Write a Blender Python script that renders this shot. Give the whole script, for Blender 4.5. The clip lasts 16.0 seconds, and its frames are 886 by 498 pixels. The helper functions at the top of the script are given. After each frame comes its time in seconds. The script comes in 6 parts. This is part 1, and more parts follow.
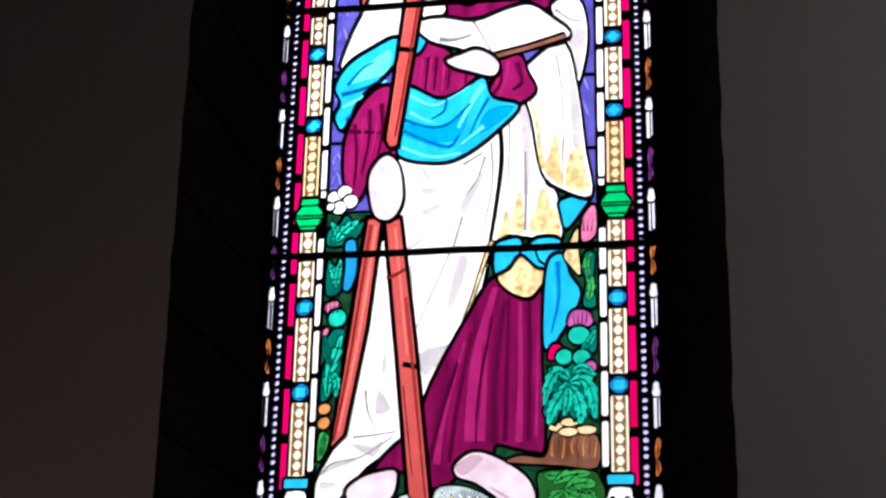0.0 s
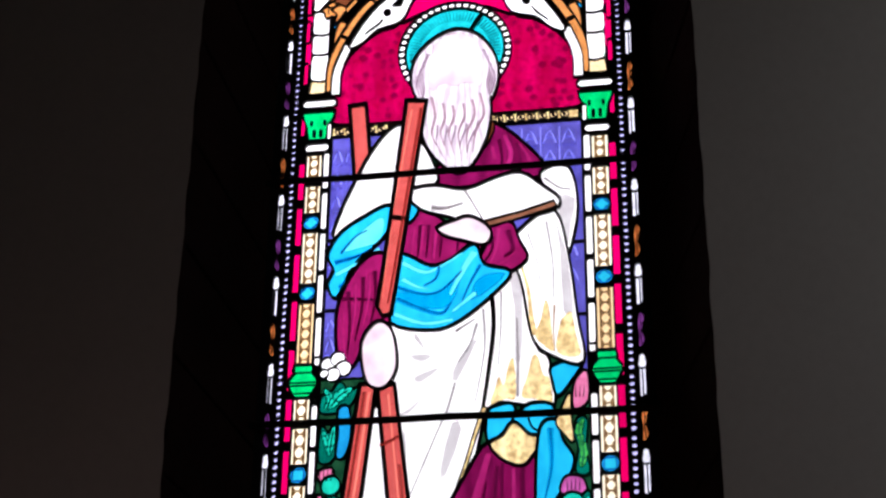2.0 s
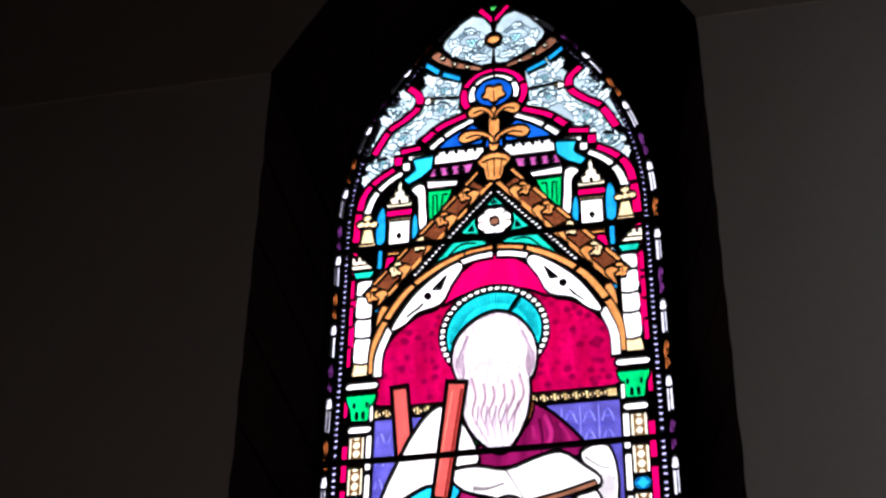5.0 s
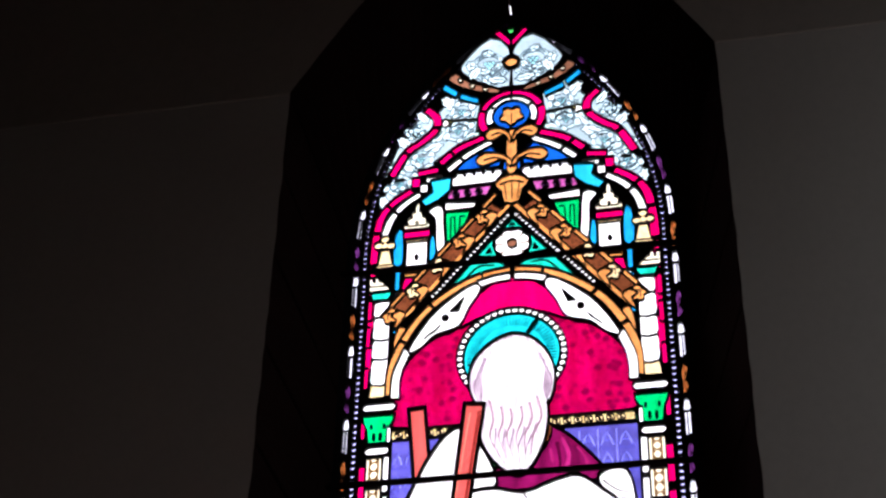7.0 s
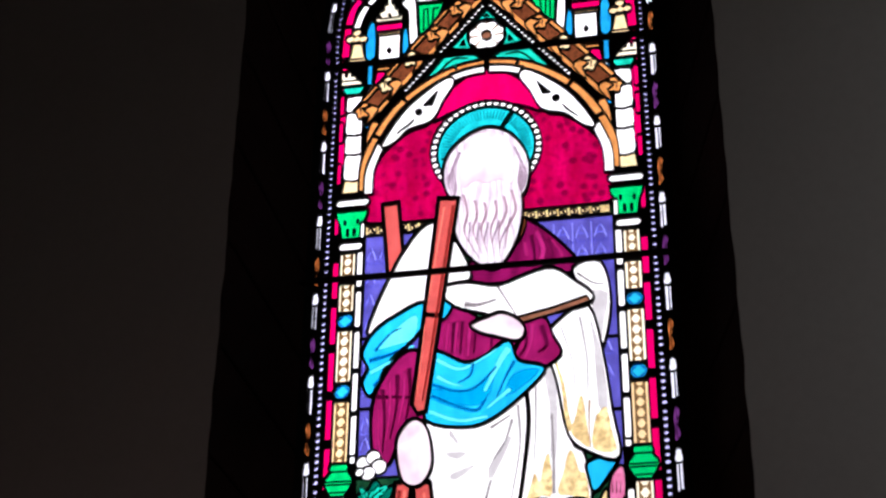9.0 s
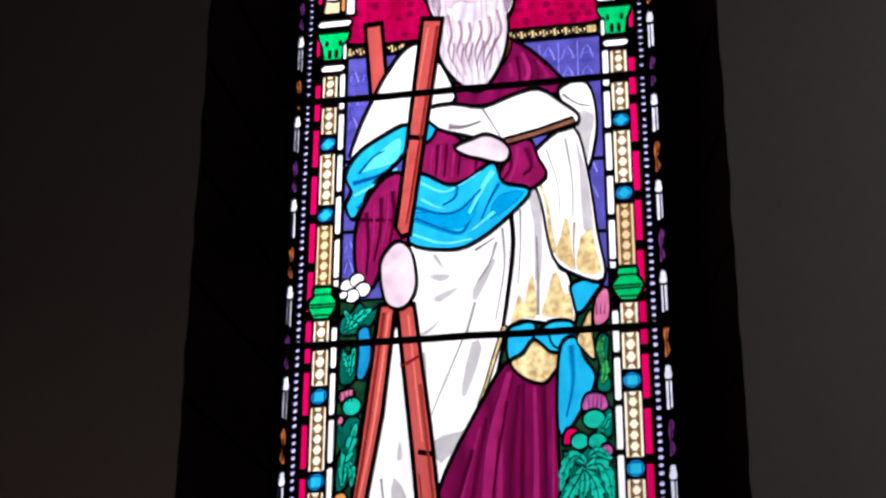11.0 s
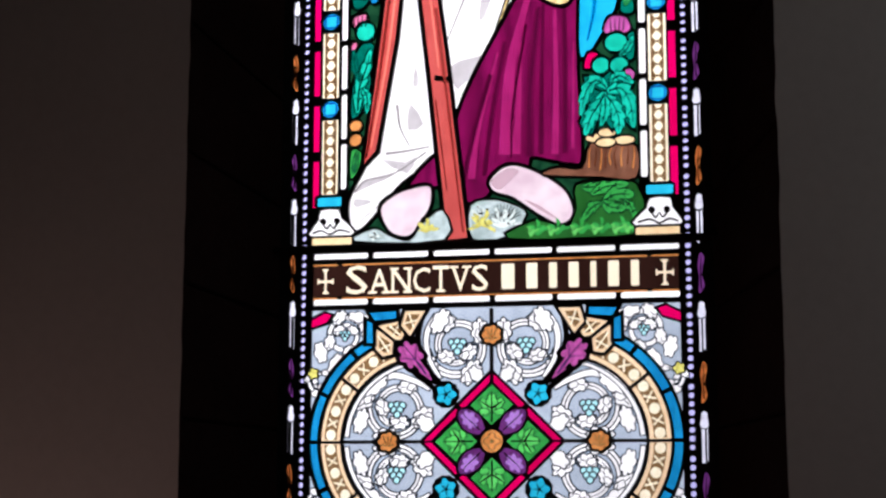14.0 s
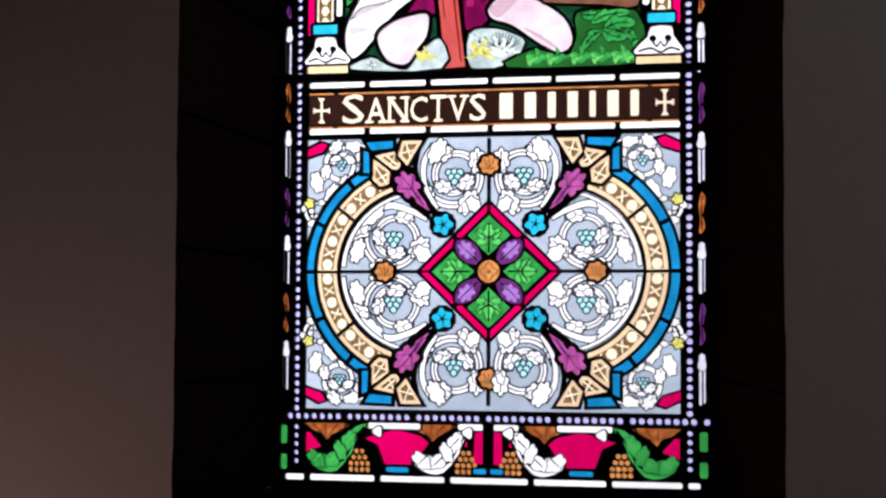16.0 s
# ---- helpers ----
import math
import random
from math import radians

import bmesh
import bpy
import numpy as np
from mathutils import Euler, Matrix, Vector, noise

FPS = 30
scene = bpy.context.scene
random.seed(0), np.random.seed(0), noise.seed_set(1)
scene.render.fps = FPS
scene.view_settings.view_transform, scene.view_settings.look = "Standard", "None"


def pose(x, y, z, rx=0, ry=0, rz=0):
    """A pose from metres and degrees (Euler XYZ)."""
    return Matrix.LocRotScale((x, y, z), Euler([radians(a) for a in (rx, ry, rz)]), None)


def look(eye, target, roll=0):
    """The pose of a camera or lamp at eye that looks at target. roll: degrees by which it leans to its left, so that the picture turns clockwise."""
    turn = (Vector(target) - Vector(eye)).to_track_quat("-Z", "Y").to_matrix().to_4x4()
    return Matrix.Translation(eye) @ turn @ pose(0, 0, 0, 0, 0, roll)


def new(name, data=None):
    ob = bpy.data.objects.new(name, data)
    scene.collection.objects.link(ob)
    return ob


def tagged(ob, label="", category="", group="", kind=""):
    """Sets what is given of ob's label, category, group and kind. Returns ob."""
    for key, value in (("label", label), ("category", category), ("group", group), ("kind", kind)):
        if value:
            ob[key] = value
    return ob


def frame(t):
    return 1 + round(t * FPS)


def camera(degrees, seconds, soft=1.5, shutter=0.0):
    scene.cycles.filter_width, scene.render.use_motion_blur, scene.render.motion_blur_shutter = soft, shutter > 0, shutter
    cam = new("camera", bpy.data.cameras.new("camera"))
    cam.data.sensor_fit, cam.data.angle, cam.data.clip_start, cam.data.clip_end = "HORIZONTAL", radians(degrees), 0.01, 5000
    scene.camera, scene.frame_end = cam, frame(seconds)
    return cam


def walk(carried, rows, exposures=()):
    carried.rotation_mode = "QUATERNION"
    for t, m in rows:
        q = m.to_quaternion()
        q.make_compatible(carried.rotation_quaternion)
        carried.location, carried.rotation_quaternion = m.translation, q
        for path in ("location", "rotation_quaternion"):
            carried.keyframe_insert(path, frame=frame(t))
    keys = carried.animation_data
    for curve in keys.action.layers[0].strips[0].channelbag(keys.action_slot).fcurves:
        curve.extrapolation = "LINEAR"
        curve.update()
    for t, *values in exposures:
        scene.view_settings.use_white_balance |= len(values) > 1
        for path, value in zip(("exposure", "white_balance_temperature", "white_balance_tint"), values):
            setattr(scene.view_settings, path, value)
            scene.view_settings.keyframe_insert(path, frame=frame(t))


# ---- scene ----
cam = camera(31.76, 16.0, soft=2.5)
# seconds, x, y, z, yaw, pitch, roll about the line of sight
ROWS = [
    (0.00, 0.4407, -2.5493, 1.5764, 10.44, 19.08, 1.19),
    (0.50, 0.4382, -2.5512, 1.5786, 10.37, 20.35, 1.28),
    (1.00, 0.4351, -2.5570, 1.5786, 10.20, 21.62, 1.16),
    (1.50, 0.4402, -2.5644, 1.5870, 10.16, 22.64, 1.00),
    (2.00, 0.4437, -2.5819, 1.5896, 10.19, 24.71, 0.76),
    (2.50, 0.4528, -2.5948, 1.5824, 10.41, 26.36, 0.30),
    (3.00, 0.4622, -2.5921, 1.5788, 10.84, 27.94, 0.33),
    (3.50, 0.4775, -2.5965, 1.5779, 11.26, 29.89, -0.08),
    (4.00, 0.4839, -2.6051, 1.5823, 11.61, 31.34, 0.34),
    (4.50, 0.4766, -2.6112, 1.5730, 12.00, 33.55, 0.91),
    (5.00, 0.4691, -2.6182, 1.5777, 12.47, 34.81, 1.03),
    (5.20, 0.4665, -2.6223, 1.5759, 12.53, 35.55, 1.21),
    (5.55, 0.4630, -2.6244, 1.5763, 12.73, 36.40, 1.36),
    (5.90, 0.4569, -2.6268, 1.5766, 12.82, 36.91, 1.49),
    (6.25, 0.4496, -2.6289, 1.5769, 12.81, 37.02, 1.59),
    (6.60, 0.4426, -2.6301, 1.5772, 12.73, 36.65, 1.63),
    (6.95, 0.4376, -2.6299, 1.5777, 12.59, 35.74, 1.58),
    (7.30, 0.4361, -2.6275, 1.5784, 12.42, 34.22, 1.42),
    (7.50, 0.4316, -2.6196, 1.5780, 12.25, 32.64, 1.31),
    (8.00, 0.4408, -2.6034, 1.5841, 12.06, 30.53, 0.98),
    (8.20, 0.4459, -2.6006, 1.5887, 12.03, 29.73, 0.89),
    (8.55, 0.4492, -2.5960, 1.5887, 11.93, 28.71, 0.73),
    (8.90, 0.4542, -2.5888, 1.5863, 11.86, 28.31, 0.66),
    (9.25, 0.4597, -2.5805, 1.5826, 11.80, 28.20, 0.64),
    (9.60, 0.4645, -2.5722, 1.5786, 11.73, 28.01, 0.64),
    (9.95, 0.4676, -2.5655, 1.5756, 11.66, 27.40, 0.62),
    (10.30, 0.4677, -2.5617, 1.5744, 11.55, 26.02, 0.55),
    (10.50, 0.4661, -2.5571, 1.5739, 11.51, 24.82, 0.56),
    (11.00, 0.4561, -2.5486, 1.5758, 11.31, 22.24, 0.32),
    (11.50, 0.4573, -2.5294, 1.5751, 11.48, 19.70, 0.11),
    (12.00, 0.4508, -2.5180, 1.5743, 11.50, 17.54, -0.31),
    (12.50, 0.4401, -2.4990, 1.5708, 11.57, 15.69, -0.16),
    (13.00, 0.4395, -2.4868, 1.5735, 11.74, 13.71, -0.01),
    (13.50, 0.4404, -2.4851, 1.5767, 11.77, 11.79, -0.31),
    (14.00, 0.4480, -2.4737, 1.5774, 12.06, 8.92, 0.06),
    (14.50, 0.4522, -2.4668, 1.5735, 12.26, 7.32, 0.26),
    (15.00, 0.4439, -2.4630, 1.5677, 12.09, 5.68, 0.35),
    (15.50, 0.4439, -2.4578, 1.5695, 12.01, 4.33, -0.00),
    (16.00, 0.4404, -2.4545, 1.5654, 11.86, 2.99, 0.28),
]
walk(cam, [(t, pose(x, y, z, 90 + pitch, 0, yaw) @ pose(0, 0, 0, 0, 0, roll)) for t, x, y, z, yaw, pitch, roll in ROWS],
     exposures=[(0.0, 0.48), (2.0, 0.27), (3.5, 0.24), (5.0, 0.48), (7.3, 0.6), (8.2, 0.45), (10.3, 0.08), (11.0, 0.04), (12.0, 0.12), (12.5, 0.24), (14.0, 0.4), (15.0, 0.58), (16.0, 0.6)])

# ---- world and lights ----
SKY_GLOW = 2.06
world = bpy.data.worlds.new("overcast_world")
scene.world = world
world.use_nodes = True
wn = world.node_tree.nodes
sky = wn.new("ShaderNodeTexSky")
sky.sky_type, sky.sun_disc = "NISHITA", False
sky.sun_elevation, sky.sun_rotation = radians(38), radians(20)
world.node_tree.links.new(sky.outputs["Color"], wn["Background"].inputs["Color"])
wn["Background"].inputs["Strength"].default_value = 0.05

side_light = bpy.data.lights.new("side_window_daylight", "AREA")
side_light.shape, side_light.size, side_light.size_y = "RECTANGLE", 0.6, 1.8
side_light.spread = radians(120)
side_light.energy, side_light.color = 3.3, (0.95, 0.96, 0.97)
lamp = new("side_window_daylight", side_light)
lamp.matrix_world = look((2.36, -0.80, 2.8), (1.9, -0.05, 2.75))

# warm fill added to brighten the lower left wall; no known source there
low_light = bpy.data.lights.new("low_warm_fill", "AREA")
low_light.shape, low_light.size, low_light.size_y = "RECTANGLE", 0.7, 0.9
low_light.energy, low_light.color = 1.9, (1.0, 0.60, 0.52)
lamp = new("low_warm_fill", low_light)
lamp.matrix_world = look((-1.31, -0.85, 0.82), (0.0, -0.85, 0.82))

# ---- measures: window units of 0.55 m, counted from the middle of the medallion ----
U, Z0 = 0.55, 1.66
SPRING, BEAD_X, ARC_A = 3.37, 0.578, 0.726
OUT_Y = -0.325 * U


def wx(p, y=0.0):
    return (U * p[0], y, Z0 + U * p[1])


# ---- materials ----
def node_material(name):
    m = bpy.data.materials.new(name)
    m.use_nodes = True
    m.node_tree.nodes.clear()
    return m, m.node_tree.nodes, m.node_tree.links


def mixer(nodes, links, kind, fac, a, b):
    n = nodes.new("ShaderNodeMix")
    n.data_type, n.blend_type = "RGBA", kind
    for sock, v in ((n.inputs[0], fac), (n.inputs[6], a), (n.inputs[7], b)):
        if isinstance(v, (int, float)):
            sock.default_value = v
        elif isinstance(v, tuple):
            sock.default_value = (*v, 1)
        else:
            links.new(v, sock)
    return n.outputs[2]


def ramp(nodes, links, fac, *stops):
    n = nodes.new("ShaderNodeValToRGB")
    n.color_ramp.elements[0].position, n.color_ramp.elements[1].position = stops[0][0], stops[-1][0]
    n.color_ramp.elements[0].color, n.color_ramp.elements[1].color = (*stops[0][1], 1), (*stops[-1][1], 1)
    for p, c in stops[1:-1]:
        n.color_ramp.elements.new(p).color = (*c, 1)
    links.new(fac, n.inputs[0])
    return n.outputs[0]


def noise_tex(nodes, links, co, scale, detail=3.0, rough=0.55, stretch=(1, 1, 1), turn=(0, 0, 0)):
    m = nodes.new("ShaderNodeMapping")
    m.inputs["Scale"].default_value = stretch
    m.inputs["Rotation"].default_value = [radians(a) for a in turn]
    links.new(co, m.inputs["Vector"])
    n = nodes.new("ShaderNodeTexNoise")
    n.inputs["Scale"].default_value, n.inputs["Detail"].default_value, n.inputs["Roughness"].default_value = scale, detail, rough
    links.new(m.outputs[0], n.inputs["Vector"])
    return n.outputs["Fac"]


GLASS = {}


def glass(name, tint, streak=0.25, mottle=0.0, paint=(), dark=(0.05, 0.02, 0.02), turn=0.0):
    """Coloured antique glass: a tint that light passes twice (both faces), streaks, enamel shading by 'paint' =
    (kind, scale, amount)."""
    m, n, l = node_material(name)
    co = n.new("ShaderNodeTexCoord").outputs["Object"]
    info = n.new("ShaderNodeObjectInfo").outputs["Random"]
    deep = tuple(c ** 1.6 * 0.8 for c in tint)
    f = noise_tex(n, l, co, 14, 3, 0.6, (2.2, 1, 0.5), (0, turn, 0))
    col = mixer(n, l, "MIX", ramp(n, l, f, (0.35, (0, 0, 0)), (0.75, (streak,) * 3)), tint, deep)
    one = n.new("ShaderNodeMapRange")
    one.inputs["To Min"].default_value, one.inputs["To Max"].default_value = 0.82, 1.0
    l.new(info, one.inputs["Value"])
    col = mixer(n, l, "MULTIPLY", 1.0, col, one.outputs[0])
    if mottle:
        f2 = noise_tex(n, l, co, 75, 2, 0.5)
        col = mixer(n, l, "MIX", ramp(n, l, f2, (0.5, (0, 0, 0)), (0.66, (mottle,) * 3)), col, deep)
    for kind, scale, amount in paint:
        if kind == "folds":
            w = n.new("ShaderNodeTexWave")
            w.wave_type, w.bands_direction, w.wave_profile = "BANDS", "X", "SIN"
            mp = n.new("ShaderNodeMapping")
            mp.inputs["Rotation"].default_value = (0, radians(turn), 0)
            mp.inputs["Scale"].default_value = (1, 1, 0.35)
            l.new(co, mp.inputs["Vector"]), l.new(mp.outputs[0], w.inputs["Vector"])
            w.inputs["Scale"].default_value, w.inputs["Distortion"].default_value = scale, 7.0
            w.inputs["Detail"].default_value, w.inputs["Detail Scale"].default_value = 2.0, 1.3
            fac = ramp(n, l, w.outputs["Fac"], (0.0, (amount,) * 3), (0.22, (amount * 0.3,) * 3), (0.5, (0, 0, 0)))
        elif kind == "veins":
            v = n.new("ShaderNodeTexVoronoi")
            v.feature = "DISTANCE_TO_EDGE"
            v.inputs["Scale"].default_value = scale
            l.new(co, v.inputs["Vector"])
            fac = ramp(n, l, v.outputs["Distance"], (0.0, (amount,) * 3), (0.10, (amount * 0.55,) * 3), (0.22, (0, 0, 0)))
        elif kind == "blots":
            v = n.new("ShaderNodeTexVoronoi")
            v.inputs["Scale"].default_value = scale
            l.new(co, v.inputs["Vector"])
            fac = ramp(n, l, v.outputs["Distance"], (0.25, (amount,) * 3), (0.42, (0, 0, 0)))
        elif kind == "hatch":
            w = n.new("ShaderNodeTexWave")
            w.wave_type, w.bands_direction = "BANDS", "DIAGONAL"
            l.new(co, w.inputs["Vector"])
            w.inputs["Scale"].default_value, w.inputs["Distortion"].default_value = scale, 0.6
            fac = ramp(n, l, w.outputs["Fac"], (0.2, (amount,) * 3), (0.6, (0, 0, 0)))
        else:
            f3 = noise_tex(n, l, co, scale, 4, 0.6)
            fac = ramp(n, l, f3, (0.42, (0, 0, 0)), (0.7, (amount,) * 3))
        col = mixer(n, l, "MIX", fac, col, dark)
    g = n.new("ShaderNodeGamma")
    g.inputs["Gamma"].default_value = 0.5
    l.new(col, g.inputs["Color"])
    tr = n.new("ShaderNodeBsdfTransparent")
    l.new(g.outputs[0], tr.inputs["Color"])
    gl = n.new("ShaderNodeBsdfGlossy")
    gl.inputs["Roughness"].default_value = 0.12
    gl.inputs["Color"].default_value = (0.9, 0.9, 0.9, 1)
    bump = n.new("ShaderNodeBump")
    bump.inputs["Strength"].default_value, bump.inputs["Distance"].default_value = 0.3, 0.002
    l.new(f, bump.inputs["Height"]), l.new(bump.outputs[0], gl.inputs["Normal"])
    mx = n.new("ShaderNodeMixShader")
    mx.inputs[0].default_value = 0.035
    l.new(tr.outputs[0], mx.inputs[1]), l.new(gl.outputs[0], mx.inputs[2])
    out = n.new("ShaderNodeOutputMaterial")
    l.new(mx.outputs[0], out.inputs["Surface"])
    GLASS[name] = m
    return m


def solid_material(name, a, b, scale, rough, bump=0.4, metal=0.0, stretch=(1, 1, 1), fine=None, gloss=0.5, grain=0.5):
    m, n, l = node_material(name)
    co = n.new("ShaderNodeTexCoord").outputs["Object"]
    f1 = noise_tex(n, l, co, scale, 5, 0.6, stretch)
    f2 = noise_tex(n, l, co, fine or scale * 14, 3, 0.6, stretch)
    col = mixer(n, l, "MIX", ramp(n, l, f1, (0.32, (0, 0, 0)), (0.7, (1, 1, 1))), a, b)
    col = mixer(n, l, "MULTIPLY", grain, col, ramp(n, l, f2, (0.3, (0.6,) * 3), (0.6, (1, 1, 1))))
    p = n.new("ShaderNodeBsdfPrincipled")
    l.new(col, p.inputs["Base Color"])
    p.inputs["Specular IOR Level"].default_value = gloss
    p.inputs["Roughness"].default_value, p.inputs["Metallic"].default_value = rough, metal
    add = n.new("ShaderNodeMath")
    add.operation = "ADD"
    l.new(f1, add.inputs[0]), l.new(f2, add.inputs[1])
    bp = n.new("ShaderNodeBump")
    bp.inputs["Strength"].default_value, bp.inputs["Distance"].default_value = bump, 0.004
    l.new(add.outputs[0], bp.inputs["Height"]), l.new(bp.outputs[0], p.inputs["Normal"])
    out = n.new("ShaderNodeOutputMaterial")
    l.new(p.outputs[0], out.inputs["Surface"])
    return m


glass("clear_white", (0.97, 0.95, 0.95), 0.06, paint=(("smear", 18, 0.10),), dark=(0.45, 0.4, 0.42))
glass("frost_white", (0.76, 0.76, 0.88), 0.3, paint=(("smear", 30, 0.5),), dark=(0.3, 0.3, 0.38))
glass("robe_white", (0.86, 0.83, 0.83), 0.05, paint=(("folds", 4.5, 0.22), ("smear", 9, 0.2)), dark=(0.36, 0.33, 0.35), turn=14)
glass("beard_white", (0.68, 0.61, 0.665), 0.1, paint=(("folds", 20, 0.5), ("smear", 22, 0.4)), dark=(0.27, 0.18, 0.25))
glass("flesh", (0.70, 0.57, 0.61), 0.15, paint=(("smear", 16, 0.5),), dark=(0.36, 0.19, 0.27))
glass("wood_red", (0.47, 0.078, 0.07), 0.3, paint=(("smear", 24, 0.4),), dark=(0.24, 0.028, 0.025))
glass("purple_robe", (0.20, 0.004, 0.072), 0.6, paint=(("folds", 7, 0.5), ("smear", 14, 0.5)), dark=(0.045, 0.001, 0.016), turn=2)
glass("rose_robe", (0.27, 0.008, 0.098), 0.6, paint=(("smear", 16, 0.6),), dark=(0.06, 0.001, 0.02), turn=-10)
glass("cyan_cloth", (0.015, 0.43, 0.68), 0.6, paint=(("smear", 11, 0.5),), dark=(0.0, 0.17, 0.36), turn=60)
glass("azure", (0.01, 0.27, 0.55), 0.5, paint=(("smear", 40, 0.35),), dark=(0.0, 0.06, 0.16))
glass("deep_blue", (0.005, 0.09, 0.42), 0.6)
glass("sky_cyan", (0.02, 0.42, 0.60), 0.5)
glass("halo_teal", (0.01, 0.46, 0.50), 0.4, paint=(("smear", 60, 0.4),), dark=(0.0, 0.16, 0.20))
glass("ruby", (0.44, 0.0, 0.075), 0.8, mottle=0.5, paint=(("smear", 6, 0.6), ("blots", 44, 0.7)), dark=(0.085, 0.0, 0.012))
glass("ruby_bright", (0.64, 0.0, 0.105), 0.5)
glass("violet_diaper", (0.10, 0.088, 0.40), 0.5, paint=(("smear", 22, 0.6),), dark=(0.025, 0.02, 0.13))
glass("plum", (0.14, 0.03, 0.17), 0.5, paint=(("smear", 40, 0.5),), dark=(0.04, 0.005, 0.045))
glass("orchid", (0.47, 0.10, 0.34), 0.4, paint=(("veins", 40, 0.45),), dark=(0.15, 0.02, 0.10))
glass("pink_bloom", (0.68, 0.20, 0.36), 0.4, paint=(("veins", 45, 0.4),), dark=(0.35, 0.03, 0.12))
glass("straw", (0.86, 0.63, 0.36), 0.3, paint=(("smear", 60, 0.3),), dark=(0.45, 0.26, 0.10))
glass("cream", (0.95, 0.86, 0.66), 0.2, paint=(("smear", 50, 0.25),), dark=(0.5, 0.33, 0.14))
glass("gold_pattern", (0.93, 0.74, 0.38), 0.3, paint=(("smear", 16, 0.75), ("smear", 70, 0.85)), dark=(0.22, 0.10, 0.02))
glass("amber", (0.64, 0.27, 0.085), 0.4, paint=(("smear", 45, 0.5),), dark=(0.20, 0.06, 0.01))
glass("brown_enamel", (0.15, 0.042, 0.016), 0.4, paint=(("blots", 110, 0.8),), dark=(0.02, 0.004, 0.002))
glass("orange_leaf", (0.56, 0.18, 0.05), 0.5, paint=(("veins", 32, 0.7),), dark=(0.12, 0.02, 0.003))
glass("emerald", (0.0, 0.52, 0.14), 0.45, paint=(("smear", 55, 0.4),), dark=(0.0, 0.14, 0.03))
glass("leaf_green", (0.05, 0.40, 0.085), 0.6, paint=(("smear", 30, 0.6),), dark=(0.008, 0.12, 0.02))
glass("sea_green", (0.0, 0.17, 0.12), 0.7, paint=(("smear", 24, 0.6),), dark=(0.0, 0.04, 0.03), turn=25)
glass("bright_teal", (0.01, 0.50, 0.36), 0.5, paint=(("smear", 40, 0.5),), dark=(0.0, 0.16, 0.11))
glass("dark_green", (0.01, 0.06, 0.025), 0.4, paint=(("veins", 40, 0.7),), dark=(0.0, 0.012, 0.006))
glass("lawn", (0.022, 0.14, 0.026), 0.6, paint=(("smear", 18, 0.6),), dark=(0.005, 0.04, 0.008))
glass("pale_ground", (0.55, 0.64, 0.64), 0.4, paint=(("smear", 20, 0.6), ("smear", 55, 0.5)), dark=(0.15, 0.21, 0.19))
glass("earth", (0.25, 0.105, 0.062), 0.6, paint=(("smear", 22, 0.8),), dark=(0.05, 0.017, 0.01))
glass("grisaille", (0.50, 0.565, 0.66), 0.15, paint=(("hatch", 120, 0.4), ("smear", 20, 0.35)), dark=(0.18, 0.225, 0.28))
glass("mint_grisaille", (0.40, 0.50, 0.55), 0.25, paint=(("hatch", 150, 0.28), ("smear", 24, 0.4)), dark=(0.16, 0.22, 0.25))
glass("mint_line", (0.17, 0.23, 0.27), 0.3)
glass("mint_white", (0.64, 0.78, 0.82), 0.15, paint=(("smear", 40, 0.3),), dark=(0.34, 0.44, 0.48))
glass("bead_glass", (0.48, 0.46, 0.78), 0.2)
glass("yellow_bloom", (0.72, 0.68, 0.20), 0.3, paint=(("veins", 60, 0.5),), dark=(0.3, 0.25, 0.03))

glass("letter_gold", (0.93, 0.76, 0.56), 0.2)
glass("spring_green", (0.12, 0.62, 0.14), 0.4, paint=(("smear", 45, 0.4),), dark=(0.02, 0.2, 0.04))
glass("violet_shade", (0.24, 0.24, 0.74), 0.3)
glass("halo_shade", (0.0, 0.20, 0.24), 0.3)
glass("vein_teal", (0.02, 0.60, 0.46), 0.4)
glass("vein_green", (0.14, 0.55, 0.13), 0.4)
glass("robe_shade", (0.18, 0.155, 0.16), 0.3)
glass("beard_shade", (0.22, 0.14, 0.20), 0.3)
glass("purple_shade", (0.075, 0.002, 0.028), 0.5)
glass("cyan_shade", (0.0, 0.13, 0.34), 0.5)
glass("wood_shade", (0.22, 0.025, 0.018), 0.4)
glass("brown_line", (0.30, 0.16, 0.055), 0.4)
glass("grey_line", (0.028, 0.036, 0.05), 0.3)
glass("robe_half", (0.43, 0.40, 0.41), 0.3, paint=(("smear", 20, 0.6),), dark=(0.56, 0.53, 0.54))
glass("flesh_half", (0.46, 0.31, 0.36), 0.2)
glass("beard_half", (0.46, 0.36, 0.43), 0.2)
glass("purple_half", (0.115, 0.0025, 0.04), 0.5)
glass("purple_light", (0.32, 0.014, 0.125), 0.5, paint=(("smear", 26, 0.6),), dark=(0.16, 0.004, 0.055))
glass("cyan_half", (0.0, 0.27, 0.53), 0.5)
glass("cyan_light", (0.12, 0.62, 0.80), 0.4, paint=(("smear", 26, 0.6),), dark=(0.03, 0.46, 0.70))
glass("wood_half", (0.34, 0.045, 0.04), 0.3)
glass("wood_light", (0.66, 0.17, 0.13), 0.3)
glass("umber_ground", (0.022, 0.008, 0.006), 0.4)
glass("pale_violet", (0.40, 0.20, 0.56), 0.3, paint=(("smear", 50, 0.4),), dark=(0.18, 0.06, 0.26))
glass("vein_dark", (0.0, 0.085, 0.06), 0.3)
glass("pale_blade", (0.74, 0.82, 0.78), 0.3)
